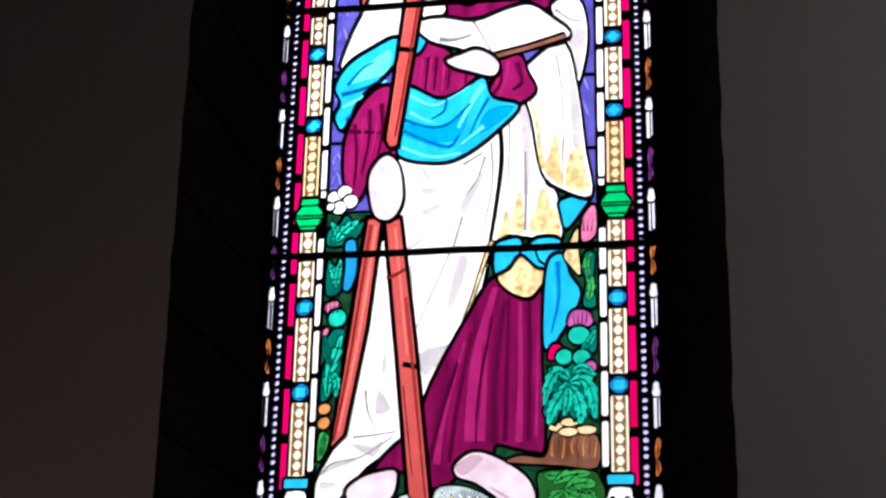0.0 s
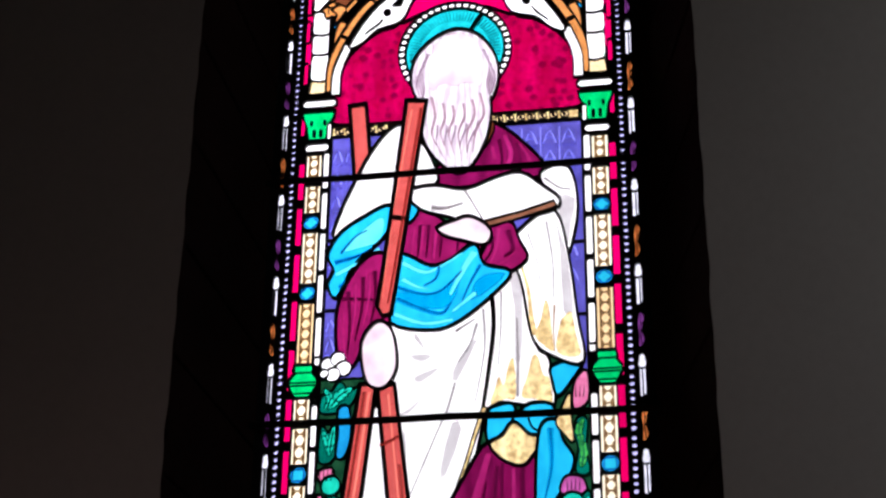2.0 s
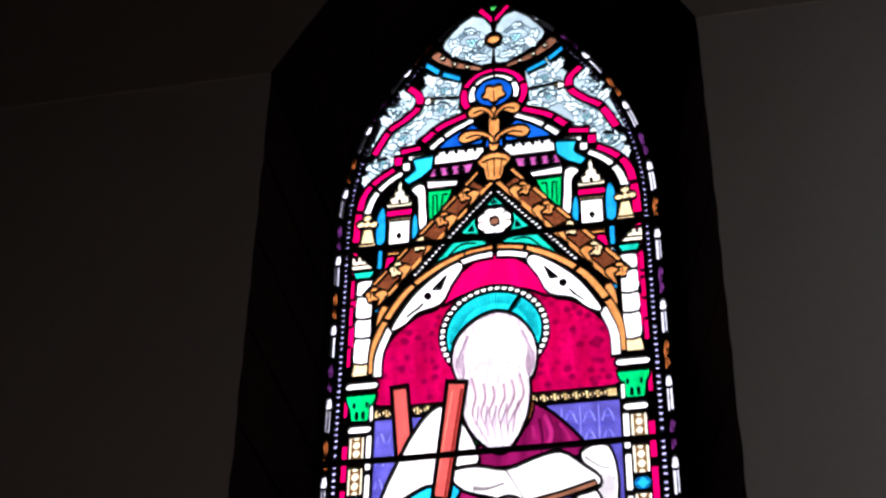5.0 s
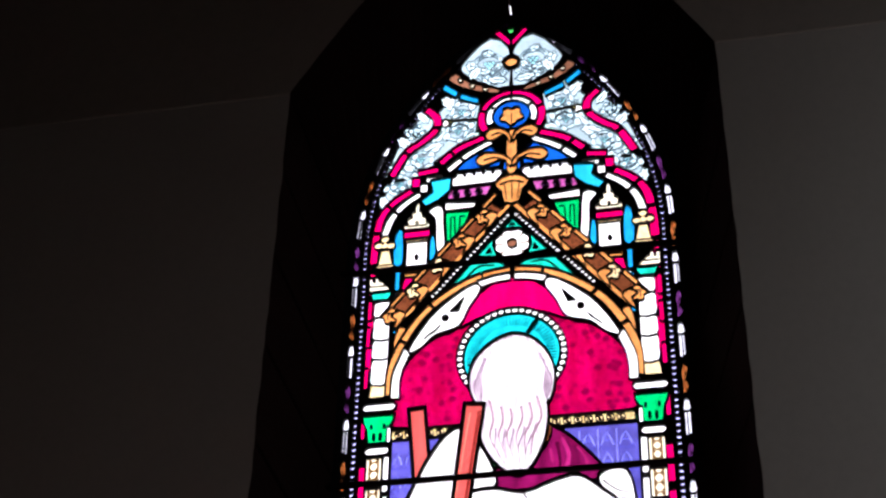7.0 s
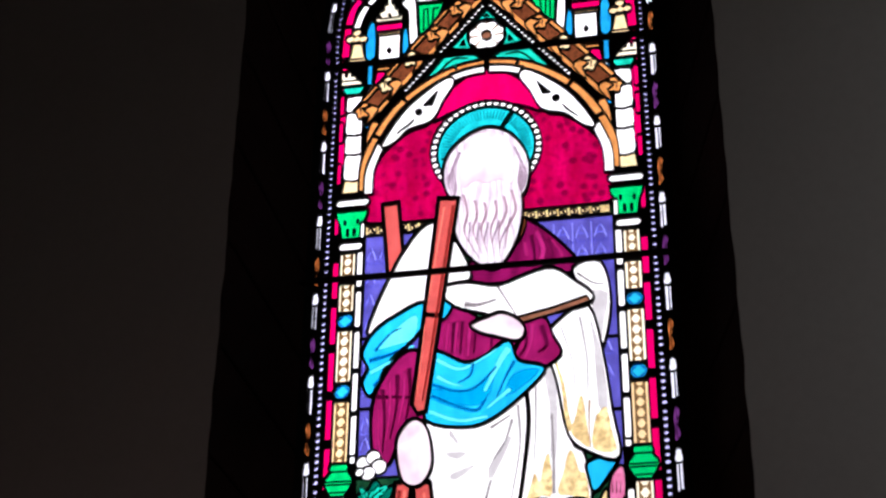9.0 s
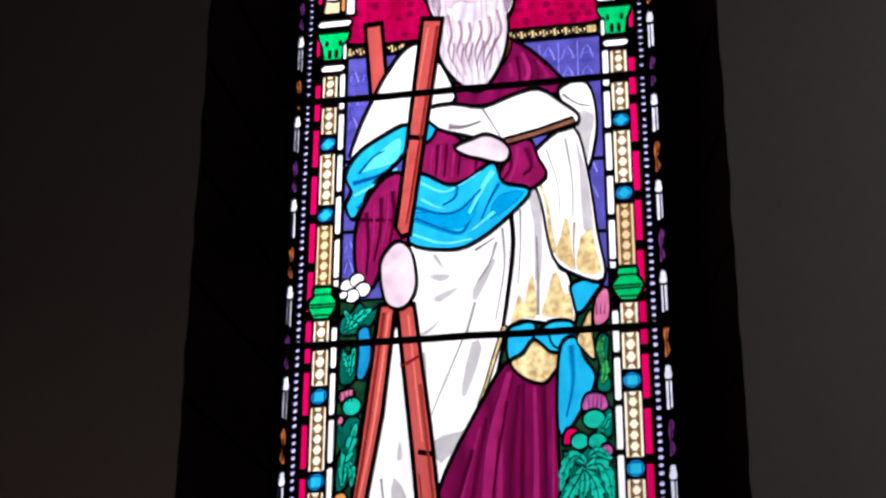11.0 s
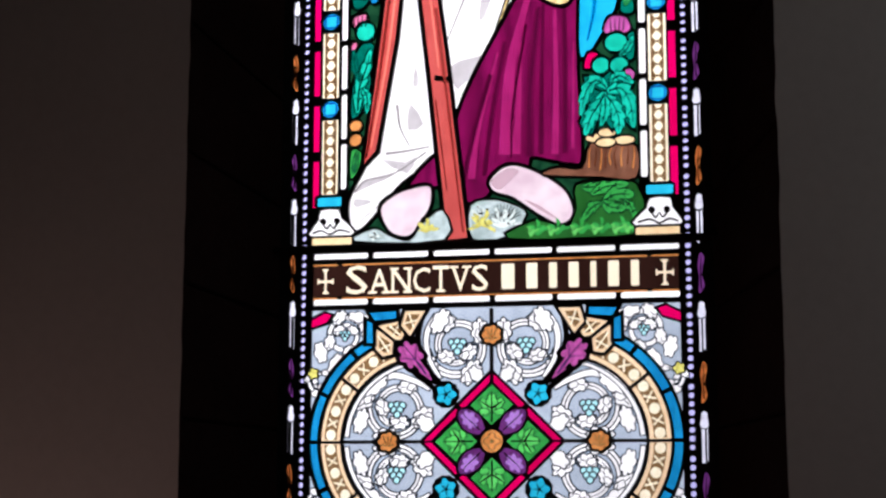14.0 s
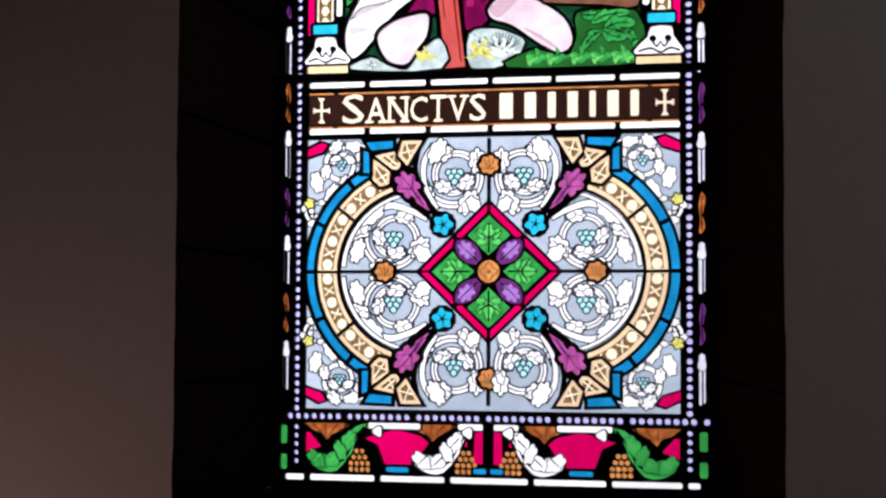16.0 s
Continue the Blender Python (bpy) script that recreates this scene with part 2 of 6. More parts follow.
glass("column_gold", (0.22, 0.125, 0.05), 0.4)
glass("pale_gold", (0.86, 0.64, 0.42), 0.3, paint=(("smear", 60, 0.3),), dark=(0.5, 0.3, 0.14))
glass("cyan_grape", (0.46, 0.80, 0.84), 0.2)
LEAD = solid_material("weathered_lead", (0.010, 0.009, 0.010), (0.022, 0.020, 0.021), 40, 0.7, 0.5, 0.0, gloss=0.15)
ENAMEL = solid_material("black_enamel", (0.010, 0.007, 0.007), (0.016, 0.009, 0.009), 60, 0.7, 0.2, gloss=0.12)
IRON = solid_material("rusted_iron", (0.010, 0.006, 0.006), (0.022, 0.012, 0.010), 50, 0.8, 0.6, 0.0, gloss=0.12)
PLASTER = solid_material("plaster", (0.60, 0.575, 0.55), (0.55, 0.525, 0.50), 1.6, 0.9, 0.06, fine=60, grain=0.12)
# a darker, browner tone for the wall above the springing
PLASTER_UP = solid_material("aged_plaster", (0.49, 0.445, 0.41), (0.43, 0.39, 0.35), 1.8, 0.92, 0.12, fine=45, grain=0.2)
# base colour set near black: the reveal's darkness lies in the colour itself
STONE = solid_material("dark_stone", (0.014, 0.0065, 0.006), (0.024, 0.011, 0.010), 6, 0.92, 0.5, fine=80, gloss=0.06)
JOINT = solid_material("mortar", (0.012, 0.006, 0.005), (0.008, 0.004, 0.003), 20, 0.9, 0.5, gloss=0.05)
BOARDS = solid_material("floor_boards", (0.20, 0.10, 0.05), (0.13, 0.065, 0.03), 3, 0.5, 0.3, stretch=(8, 1, 1))
DECKING = solid_material("ceiling_boards", (0.10, 0.055, 0.03), (0.07, 0.035, 0.02), 4, 0.6, 0.3, stretch=(1, 8, 1))
sky_card, sn, sl = node_material("overcast_sky")
em = sn.new("ShaderNodeEmission")
em.inputs["Color"].default_value = (0.98, 0.975, 1.05, 1)
# an overcast sky: dull at the horizon, brighter towards the zenith and the left
height = sn.new("ShaderNodeSeparateXYZ")
sl.new(sn.new("ShaderNodeTexCoord").outputs["Object"], height.inputs[0])
rise = sn.new("ShaderNodeMapRange")
rise.inputs["From Min"].default_value, rise.inputs["From Max"].default_value = 0.0, 8.0
sl.new(height.outputs["Z"], rise.inputs["Value"])
climb = ramp(sn, sl, rise.outputs[0], (0.12, (0.46,) * 3), (0.25, (0.58,) * 3), (0.38, (0.69,) * 3), (0.46, (0.80,) * 3), (0.58, (0.93,) * 3), (0.78, (1.0,) * 3))
glow = sn.new("ShaderNodeMath")
glow.operation = "MULTIPLY"
glow.inputs[1].default_value = SKY_GLOW
side = sn.new("ShaderNodeMapRange")
side.inputs["From Min"].default_value, side.inputs["From Max"].default_value = -1.8, 0.4
side.inputs["To Min"].default_value, side.inputs["To Max"].default_value = 1.14, 0.84
sl.new(height.outputs["X"], side.inputs["Value"])
both = sn.new("ShaderNodeMath")
both.operation = "MULTIPLY"
sl.new(climb, both.inputs[0]), sl.new(side.outputs[0], both.inputs[1])
sl.new(both.outputs[0], glow.inputs[0]), sl.new(glow.outputs[0], em.inputs["Strength"])
sl.new(em.outputs[0], sn.new("ShaderNodeOutputMaterial").inputs["Surface"])


# ---- flat geometry ----
def area2(p):
    return sum(a[0] * b[1] - b[0] * a[1] for a, b in zip(p, p[1:] + p[:1]))


def ccw(p):
    p = [(float(x), float(z)) for x, z in p]
    return p if area2(p) > 0 else p[::-1]


def grow(p, d):
    """The outline moved outwards by d."""
    p, out = ccw(p), []
    n = len(p)
    for i in range(n):
        a, b, c = Vector(p[i - 1]), Vector(p[i]), Vector(p[(i + 1) % n])
        u, v = (b - a), (c - b)
        if u.length < 1e-7 or v.length < 1e-7:
            continue
        u.normalize(), v.normalize()
        n1, n2 = Vector((u.y, -u.x)), Vector((v.y, -v.x))
        m = n1 + n2
        m = n1 if m.length < 0.2 else m.normalized()
        out.append(tuple(b + m * d / max(0.5, m.dot(n1))))
    return out


def smooth(p, n=4):
    p, out = [Vector(q) for q in p], []
    k = len(p)
    for i in range(k):
        a, b, c, d = p[i - 1], p[i], p[(i + 1) % k], p[(i + 2) % k]
        for j in range(n):
            t = j / n
            out.append(tuple(0.5 * (2 * b + (c - a) * t + (2 * a - 5 * b + 4 * c - d) * t * t + (3 * b - a - 3 * c + d) * t ** 3)))
    return out


def run(p, n=4):
    """A smooth open line through p."""
    p = [Vector(q) for q in p]
    p, out = [2 * p[0] - p[1]] + p + [2 * p[-1] - p[-2]], []
    for i in range(1, len(p) - 2):
        a, b, c, d = p[i - 1:i + 3]
        for j in range(n):
            t = j / n
            out.append(tuple(0.5 * (2 * b + (c - a) * t + (2 * a - 5 * b + 4 * c - d) * t * t + (3 * b - a - 3 * c + d) * t ** 3)))
    return out + [tuple(p[-2])]


def ribbon(p, w0, w1=None):
    """A strip along the open line p, w0 wide at its start and w1 at its end."""
    w1 = w0 if w1 is None else w1
    p, lft, rgt = [Vector(q) for q in p], [], []
    for i, q in enumerate(p):
        t = (p[min(i + 1, len(p) - 1)] - p[max(i - 1, 0)]).normalized()
        w = (w0 + (w1 - w0) * i / (len(p) - 1)) / 2
        nrm = Vector((-t.y, t.x)) * w
        lft.append(tuple(q + nrm)), rgt.append(tuple(q - nrm))
    return lft + rgt[::-1]


def disc(x, z, r, n=12, rz=None, a0=0.0):
    rz = rz or r
    return [(x + r * math.cos(a0 + 2 * math.pi * i / n), z + rz * math.sin(a0 + 2 * math.pi * i / n)) for i in range(n)]


def box(x0, z0, x1, z1, c=0.0):
    if not c:
        return [(x0, z0), (x1, z0), (x1, z1), (x0, z1)]
    return [(x0 + c, z0), (x1 - c, z0), (x1, z0 + c), (x1, z1 - c), (x1 - c, z1), (x0 + c, z1), (x0, z1 - c), (x0, z0 + c)]


def band(cx, cz, r0, r1, a0, a1, n=10):
    a = [radians(a0 + (a1 - a0) * i / n) for i in range(n + 1)]
    return [(cx + r1 * math.cos(t), cz + r1 * math.sin(t)) for t in a] + [(cx + r0 * math.cos(t), cz + r0 * math.sin(t)) for t in reversed(a)]


def lobed(x, z, r, k=5, dip=0.3, a0=0.0, n=None):
    n = n or k * 6
    return [(x + r * (1 - dip * (0.5 + 0.5 * math.cos(k * t))) * math.cos(t + a0), z + r * (1 - dip * (0.5 + 0.5 * math.cos(k * t))) * math.sin(t + a0))
            for t in (2 * math.pi * i / n for i in range(n))]


def cloud(x, z, rx, rz, turn=0.0, k=5, dip=0.26, n=None):
    """A scalloped leaf outline, longer along its turn (degrees)."""
    n, c, q = n or k * 4, math.cos(radians(turn)), math.sin(radians(turn))
    out = []
    for i in range(n):
        t = 2 * math.pi * i / n
        r = 1 - dip * (1 - abs(math.sin(k * t / 2)))
        u, v = rx * r * math.cos(t), rz * r * math.sin(t)
        out.append((x + u * c - v * q, z + u * q + v * c))
    return out


def flip(p):
    return [(-x, z) for x, z in p]


def upside(p):
    return [(x, -z) for x, z in p]


def arch_line(d, n=14, foot=-0.62):
    """Half of the border's line, from its foot to the apex, moved outwards by d."""
    r = BEAD_X + ARC_A + d
    top = math.acos(ARC_A / r)
    return [(BEAD_X + d, foot), (BEAD_X + d, SPRING)] + [(-ARC_A + r * math.cos(top * i / n), SPRING + r * math.sin(top * i / n)) for i in range(1, n + 1)]


def border_at(s, d):
    """The place s along the border's line, d outwards of it."""
    straight = SPRING + 0.62
    if s <= straight:
        return (BEAD_X + d, -0.62 + s)
    a = (s - straight) / (BEAD_X + ARC_A)
    return (-ARC_A + (BEAD_X + ARC_A + d) * math.cos(a), SPRING + (BEAD_X + ARC_A + d) * math.sin(a))


def border_piece(s0, s1, d0, d1, n=4, round_off=0.0):
    s = [s0 + (s1 - s0) * i / n for i in range(n + 1)]
    return [border_at(t, d0) for t in s] + [border_at(t, d1) for t in reversed(s)]


def mesh_object(name, verts, faces, mats, slots=None, parent=None):
    me = bpy.data.meshes.new(name)
    me.from_pydata(verts, [], faces)
    for m in mats:
        me.materials.append(m)
    if slots:
        me.polygons.foreach_set("material_index", slots)
    me.update()
    ob = new(name, me)
    ob.parent = parent
    return ob


def slab(tris, pts, y0, y1):
    """A plate of the flat triangles between the depths y0 (towards the room) and y1."""
    ids, verts, faces, edges = {}, [], [], {}
    for t in tris:
        for v in t:
            if v not in ids:
                ids[v] = len(ids)
    order = list(ids)
    k = len(order)
    verts = [wx(pts[v], y0) for v in order] + [wx(pts[v], y1) for v in order]
    for a, b, c in tris:
        a, b, c = ids[a], ids[b], ids[c]
        faces.append((a, b, c)), faces.append((c + k, b + k, a + k))
        for e in ((a, b), (b, c), (c, a)):
            edges[e] = True
    for a, b in edges:
        if (b, a) not in edges:
            faces.append((b, a, a + k, b + k))
    return verts, faces


SHAPES = []


def paint(outline, mat, lead=0.008, name="glass_piece", both=False, joined="", edge="lead"):
    """Lay one piece of glass (or, for mat 'enamel', a painted mark; 'lead' for bare lead) over what lies below it."""
    for o in ((outline, flip(outline)) if both else (outline,)):
        o = ccw(o)
        if lead:
            SHAPES.append((grow(o, lead), edge, "", ""))
        SHAPES.append((o, mat, name, joined))


def trace(line, w=0.004, w1=None, both=False, n=4, mat="enamel"):
    paint(ribbon(run(line, n), w, w if w1 is None else w1), mat, 0, "painted_line", both)


# ---- the leaded light, laid piece over piece ----
OUTER = arch_line(0.075, foot=-0.66)
LIGHT = OUTER + flip(OUTER)[::-1][1:]
SHAPES.append((ccw(LIGHT), "lead", "", ""))

# border: outer strips, beads, ruby fillets
span = SPRING + 0.62 + (BEAD_X + ARC_A) * math.acos(ARC_A / (BEAD_X + ARC_A))
s, k = 0.24, 0
while s < span - 0.12:
    for side in (0, 1):
        tone = ("plum", "orange_leaf")[(k + side) % 2]
        f = flip if side else list
        a = s + 0.03 * side
        w_ = 0.002 * math.sin(k * 1.9 + side)
        paint(f(border_piece(a, a + 0.108, 0.026, 0.034 + w_, 5)), "frost_white", 0.002, "border_strip")
        paint(f(border_piece(a + 0.006, a + 0.100, 0.0385 + w_, 0.044, 5)), "frost_white", 0.002, "border_strip")
        bulb = smooth([border_at(a + 0.098, 0.027), border_at(a + 0.112, 0.022), border_at(a + 0.127, 0.026), border_at(a + 0.139, 0.026), border_at(a + 0.147, 0.034), border_at(a + 0.140, 0.044),
                       border_at(a + 0.132, 0.043), border_at(a + 0.115, 0.046), border_at(a + 0.10, 0.044)], 2)
        paint(f(bulb), "frost_white", 0.002, "border_knop")
        lf = smooth([border_at(a + 0.168, 0.028), border_at(a + 0.19, 0.045), border_at(a + 0.225, 0.038), border_at(a + 0.27, 0.046),
                     border_at(a + 0.288, 0.034), border_at(a + 0.25, 0.026), border_at(a + 0.215, 0.03)], 3)
        paint(f(lf), tone, 0.003, "border_leaf")
        trace(f([border_at(a + 0.18, 0.036), border_at(a + 0.23, 0.034), border_at(a + 0.28, 0.037)]), 0.004, 0.002)
        trace(f([border_at(a + 0.21, 0.044), border_at(a + 0.235, 0.033), border_at(a + 0.255, 0.043)]), 0.004, 0.001)
    s, k = s + 0.315, k + 1
i, s = 0, 0.012
while s < span - 0.02:
    i += 1
    if i % 8 == 0:
        s += 0.008
    if abs(s - 0.193) > 0.012:
        x, z = border_at(s, 0.0)
        r = 0.0088 + 0.0006 * math.sin(i * 2.3)
        paint(disc(x, z, r, 8), "bead_glass", 0, "bead", True, "beads")
    s += 0.0245
s = 1.33
while s < 3.92:
    if not 3.06 < s < 3.28:
        e = min(s + 0.158, 3.28 if s < 3.28 else 3.93)
        paint([(0.533, s - 0.62), (0.555, s - 0.62), (0.555, e - 0.632), (0.533, e - 0.632)], "ruby_bright", 0.004, "ruby_fillet", True)
    s += 0.175
for z in (2.54, 2.75, 2.93, 3.05):
    paint(box(0.541, z, 0.556, z + 0.09, 0.004), "ruby_bright", 0.003, "ruby_fillet", True)

# figure light: grounds behind everything
paint(box(-0.44, 0.60, 0.44, 2.56), "dark_green", 0, "dark_ground")
paint([(-0.438, 2.535), (-0.438, 1.62), (-0.30, 1.62), (-0.15, 2.535)], "violet_diaper", 0.004, "diaper_piece")
paint([(0.438, 2.525), (0.438, 1.60), (0.36, 1.60), (0.10, 2.525)], "violet_diaper", 0.004, "diaper_piece")
for z in (1.86, 2.12):
    paint(box(-0.44, z, -0.34, z + 0.007), "lead", 0)
    paint(box(0.38, z - 0.06, 0.44, z - 0.053), "lead", 0)
for x in (0.20, 0.265, 0.33, 0.395):
    for z in (1.70, 1.78, 1.95, 2.04, 2.39, 2.47):
        if x > 0.38 or z > 2.2:
            trace([(x - 0.022, z - 0.028), (x, z + 0.026), (x + 0.022, z - 0.028)], 0.006, n=2, mat="violet_shade")
            trace([(x - 0.014, z - 0.008), (x + 0.014, z - 0.008)], 0.005, n=2, mat="violet_shade")
            trace([(x - 0.031, z - 0.04), (x - 0.031, z + 0.04)], 0.004, n=1, mat="violet_shade")
            trace([(x - 0.03, z - 0.038), (x + 0.03, z - 0.038)], 0.004, n=1, mat="violet_shade")
for x in (-0.415, -0.37):
    for z in (2.18, 2.27, 2.36, 2.45, 1.95, 2.04, 1.74, 1.81):
        trace([(x - 0.016, z - 0.024), (x, z + 0.022), (x + 0.016, z - 0.024)], 0.005, n=2, mat="violet_shade")
        trace([(x - 0.02, z - 0.036), (x + 0.02, z - 0.036)], 0.004, n=1, mat="violet_shade")

# ruby field behind the head, lobed
paint(smooth([(-0.425, 2.58), (-0.428, 2.75), (-0.385, 2.86), (-0.29, 2.945), (-0.215, 2.972), (-0.162, 3.07), (-0.076, 3.16), (0, 3.185),
              (0.076, 3.16), (0.162, 3.07), (0.215, 2.972), (0.29, 2.945), (0.385, 2.86), (0.428, 2.75), (0.425, 2.58)], 4), "ruby", 0.008, "ruby_field")
paint(smooth([(-0.205, 2.985), (-0.165, 3.08), (-0.076, 3.165), (0, 3.19), (0.076, 3.165), (0.165, 3.08), (0.205, 2.985), (0.12, 3.02), (0, 3.04), (-0.12, 3.02)], 4),
      "ruby_bright", 0.006, "ruby_field")
for z0, x0, x1 in ((2.53, -0.44, -0.19), (2.535, 0.13, 0.43)):
    paint(box(x0, z0, x1, z0 + 0.036), "gold_pattern", 0.006, "gold_band")
    x = x0 + 0.025
    while x < x1 - 0.01:
        paint(disc(x, z0 + 0.018, 0.013, 10), "straw", 0.003, "gold_ring")
        paint(disc(x, z0 + 0.018, 0.006, 8), "enamel", 0)
        x += 0.038
# halo
paint(disc(-0.004, 2.845, 0.203, 36), "enamel", 0.004)
for i in range(46):
    a = 2 * math.pi * i / 46
    if math.sin(a) > -0.75:
        paint(disc(-0.004 + 0.193 * math.cos(a), 2.845 + 0.193 * math.sin(a), 0.0105, 8), "clear_white", 0, "halo_bead")
paint(disc(-0.004, 2.845, 0.176, 36), "halo_teal", 0.004, "halo_glass")
for i in range(44):
    a = radians(-10 + 200 * i / 43)
    trace([(-0.004 + r * math.cos(a), 2.845 + r * math.sin(a)) for r in (0.128, 0.166)], 0.004, 0.001, n=1, mat="halo_shade")
trace([(0.055, 2.93), (0.094, 2.99)], 0.012, n=1, mat="lead")

# the standing robed figure: plain shapes of cloth, wood and pale glass in one piece of work
F = dict(name="robed_figure", joined="figure")


SHADE = {"robe_white": "robe_shade", "beard_white": "beard_shade", "purple_robe": "purple_shade", "rose_robe": "purple_shade", "cyan_cloth": "cyan_shade", "wood_red": "wood_shade",
         "flesh": "beard_shade", "gold_pattern": "brown_line", "brown_enamel": "brown_line"}
laid = ["robe_white"]


def cloth(mat, *p, n=4, lead=0.0095):
    laid[0] = mat
    paint(smooth(p, n), mat, lead, **F)


def timber(*p):
    laid[0] = "wood_red"
    paint(p, "wood_red", 0.012, **F)


HALF = {"robe_white": "robe_half", "beard_white": "beard_half", "purple_robe": "purple_half", "rose_robe": "purple_half", "cyan_cloth": "cyan_half", "wood_red": "wood_half",
        "flesh": "flesh_half", "gold_pattern": "brown_line", "brown_enamel": "brown_line"}
LIFT = {"purple_robe": "purple_light", "rose_robe": "purple_light", "cyan_cloth": "cyan_light", "wood_red": "wood_light"}


def fold(line, w=0.005, w1=None, n=4, mat=""):
    """A brushed shadow in the cloth last laid, paler at its rim, or a lead line across it."""
    if mat:
        trace(line, w, w1, n=n, mat=mat)
    else:
        w1 = w if w1 is None else w1
        paint(ribbon(run(line, n), w * 2.6, w1 * 1.4), HALF[laid[0]], 0, **F)
        paint(ribbon(run(line, n), w * 0.9, w1 * 0.6), SHADE[laid[0]], 0, **F)


def lift(line, w, w1=None, n=4):
    """A strip of the cloth last laid where the paint was wiped away."""
    paint(ribbon(run(line, n), w, w if w1 is None else w1), LIFT[laid[0]], 0, **F)


def wash(*p, deep=False):
    """A patch of thin grey paint in the cloth last laid."""
    paint(smooth(p, 2), (SHADE if deep else HALF)[laid[0]], 0, **F)


timber((-0.375, 2.644), (-0.327, 2.648), (-0.298, 2.36), (-0.345, 2.33))
cloth("beard_white", (-0.145, 2.82), (-0.155, 2.72), (-0.12, 2.64), (-0.05, 2.60), (0.06, 2.60), (0.128, 2.64), (0.15, 2.73), (0.135, 2.82), (0.08, 2.90), (0, 2.932), (-0.085, 2.895))
cloth("purple_robe", (0.08, 2.60), (0.119, 2.55), (0.198, 2.49), (0.284, 2.395), (0.315, 2.335), (0.223, 2.31), (-0.08, 2.30), (-0.11, 2.36), (0.0, 2.42))
cloth("brown_enamel", (0.118, 2.56), (0.137, 2.52), (0.112, 2.455), (0.092, 2.45), (0.10, 2.50), lead=0.004)
laid[0] = "purple_robe"
lift([(0.172, 2.49), (0.196, 2.415), (0.182, 2.36)], 0.014, 0.020), lift([(0.225, 2.45), (0.255, 2.40), (0.262, 2.355)], 0.008, 0.014), lift([(0.13, 2.45), (0.14, 2.39)], 0.010, 0.014, n=1)
fold([(0.155, 2.47), (0.165, 2.40), (0.16, 2.345)], 0.006, 0.004), fold([(0.215, 2.45), (0.228, 2.39), (0.225, 2.34)], 0.006, 0.004)
cloth("robe_white", (-0.185, 2.55), (-0.236, 2.535), (-0.296, 2.45), (-0.338, 2.364), (-0.391, 2.236), (-0.408, 2.13), (-0.25, 2.20), (-0.16, 2.25), (-0.155, 2.45))
cloth("robe_white", (-0.13, 2.49), (-0.06, 2.33), (-0.15, 2.31), (-0.165, 2.40))
cloth("beard_white", (-0.105, 2.66), (-0.115, 2.53), (-0.075, 2.43), (-0.003, 2.36), (0.051, 2.372), (0.104, 2.469), (0.124, 2.592), (0.10, 2.665), (0.0, 2.64), n=5)
for x in (-0.075, -0.04, -0.008, 0.03, 0.068):
    fold([(x * 1.1, 2.62), (x + 0.012, 2.54), (x * 0.8 - 0.004, 2.47), (x * 0.5 + 0.008, 2.40)], 0.004, 0.001)
cloth("beard_white", (-0.128, 2.72), (0, 2.74), (0.13, 2.72), (0.118, 2.62), (0.104, 2.56), (0, 2.54), (-0.098, 2.56), (-0.108, 2.64), lead=0)
for a in (-1, 1):
    for k in range(4):
        fold([(a * (0.10 + 0.012 * k), 2.84 - 0.03 * k), (a * (0.122 + 0.006 * k), 2.77 - 0.02 * k), (a * (0.112 + 0.004 * k), 2.70 - 0.015 * k), (a * 0.12, 2.65)], 0.005, 0.002)
cloth("flesh", (-0.092, 2.80), (-0.094, 2.70), (0, 2.66), (0.094, 2.70), (0.096, 2.80), (0.07, 2.885), (0, 2.92), (-0.07, 2.885), lead=0)
for x in (-0.085, -0.05, -0.018, 0.02, 0.055, 0.088):
    fold([(x, 2.66), (x + 0.014, 2.58), (x * 0.9 - 0.006, 2.51), (x * 0.62 + 0.008, 2.43)], 0.005, 0.002)
cloth("beard_white", (-0.075, 2.69), (-0.04, 2.712), (0, 2.70), (0.04, 2.712), (0.078, 2.69), (0.07, 2.645), (0, 2.62), (-0.068, 2.645), lead=0)
cloth("rose_robe", (-0.15, 2.22), (-0.05, 2.18), (-0.01, 2.12), (0.10, 2.09), (0.08, 2.05), (-0.029, 2.012), (-0.091, 2.0), (-0.18, 2.05))
for x, w in ((-0.135, 0.012), (-0.105, 0.010), (-0.058, 0.014), (0.0, 0.012), (0.05, 0.010)):
    lift([(x, 2.16 - 0.35 * max(0.0, x)), (x - 0.006, 2.09), (x - 0.010, 2.03)], w, w * 0.6)
    fold([(x + 0.018, 2.16 - 0.35 * max(0.0, x)), (x + 0.014, 2.09), (x + 0.010, 2.04)], 0.005, 0.003)
cloth("robe_white", (0.30, 2.33), (0.389, 2.345), (0.417, 2.19), (0.379, 2.015), (0.345, 2.11), (0.33, 2.23))
wash((0.350, 2.235), (0.412, 2.225), (0.397, 2.137), (0.381, 2.034), (0.37, 2.119))
fold([(0.31, 2.31), (0.36, 2.27), (0.40, 2.26)], 0.003, 0.001)
cloth("robe_white", (-0.205, 1.80), (-0.07, 1.772), (0.057, 1.825), (0.16, 1.97), (0.235, 2.0), (0.267, 1.713), (0.311, 1.652), (0.324, 1.485), (0.218, 1.508),
      (0.115, 1.495), (0.053, 1.27), (-0.098, 0.962), (-0.141, 1.10), (-0.19, 1.42), (-0.198, 1.6))
wash((-0.141, 1.686), (-0.105, 1.690), (-0.072, 1.684), (-0.105, 1.666)), wash((-0.121, 1.764), (-0.092, 1.708), (-0.13, 1.75))
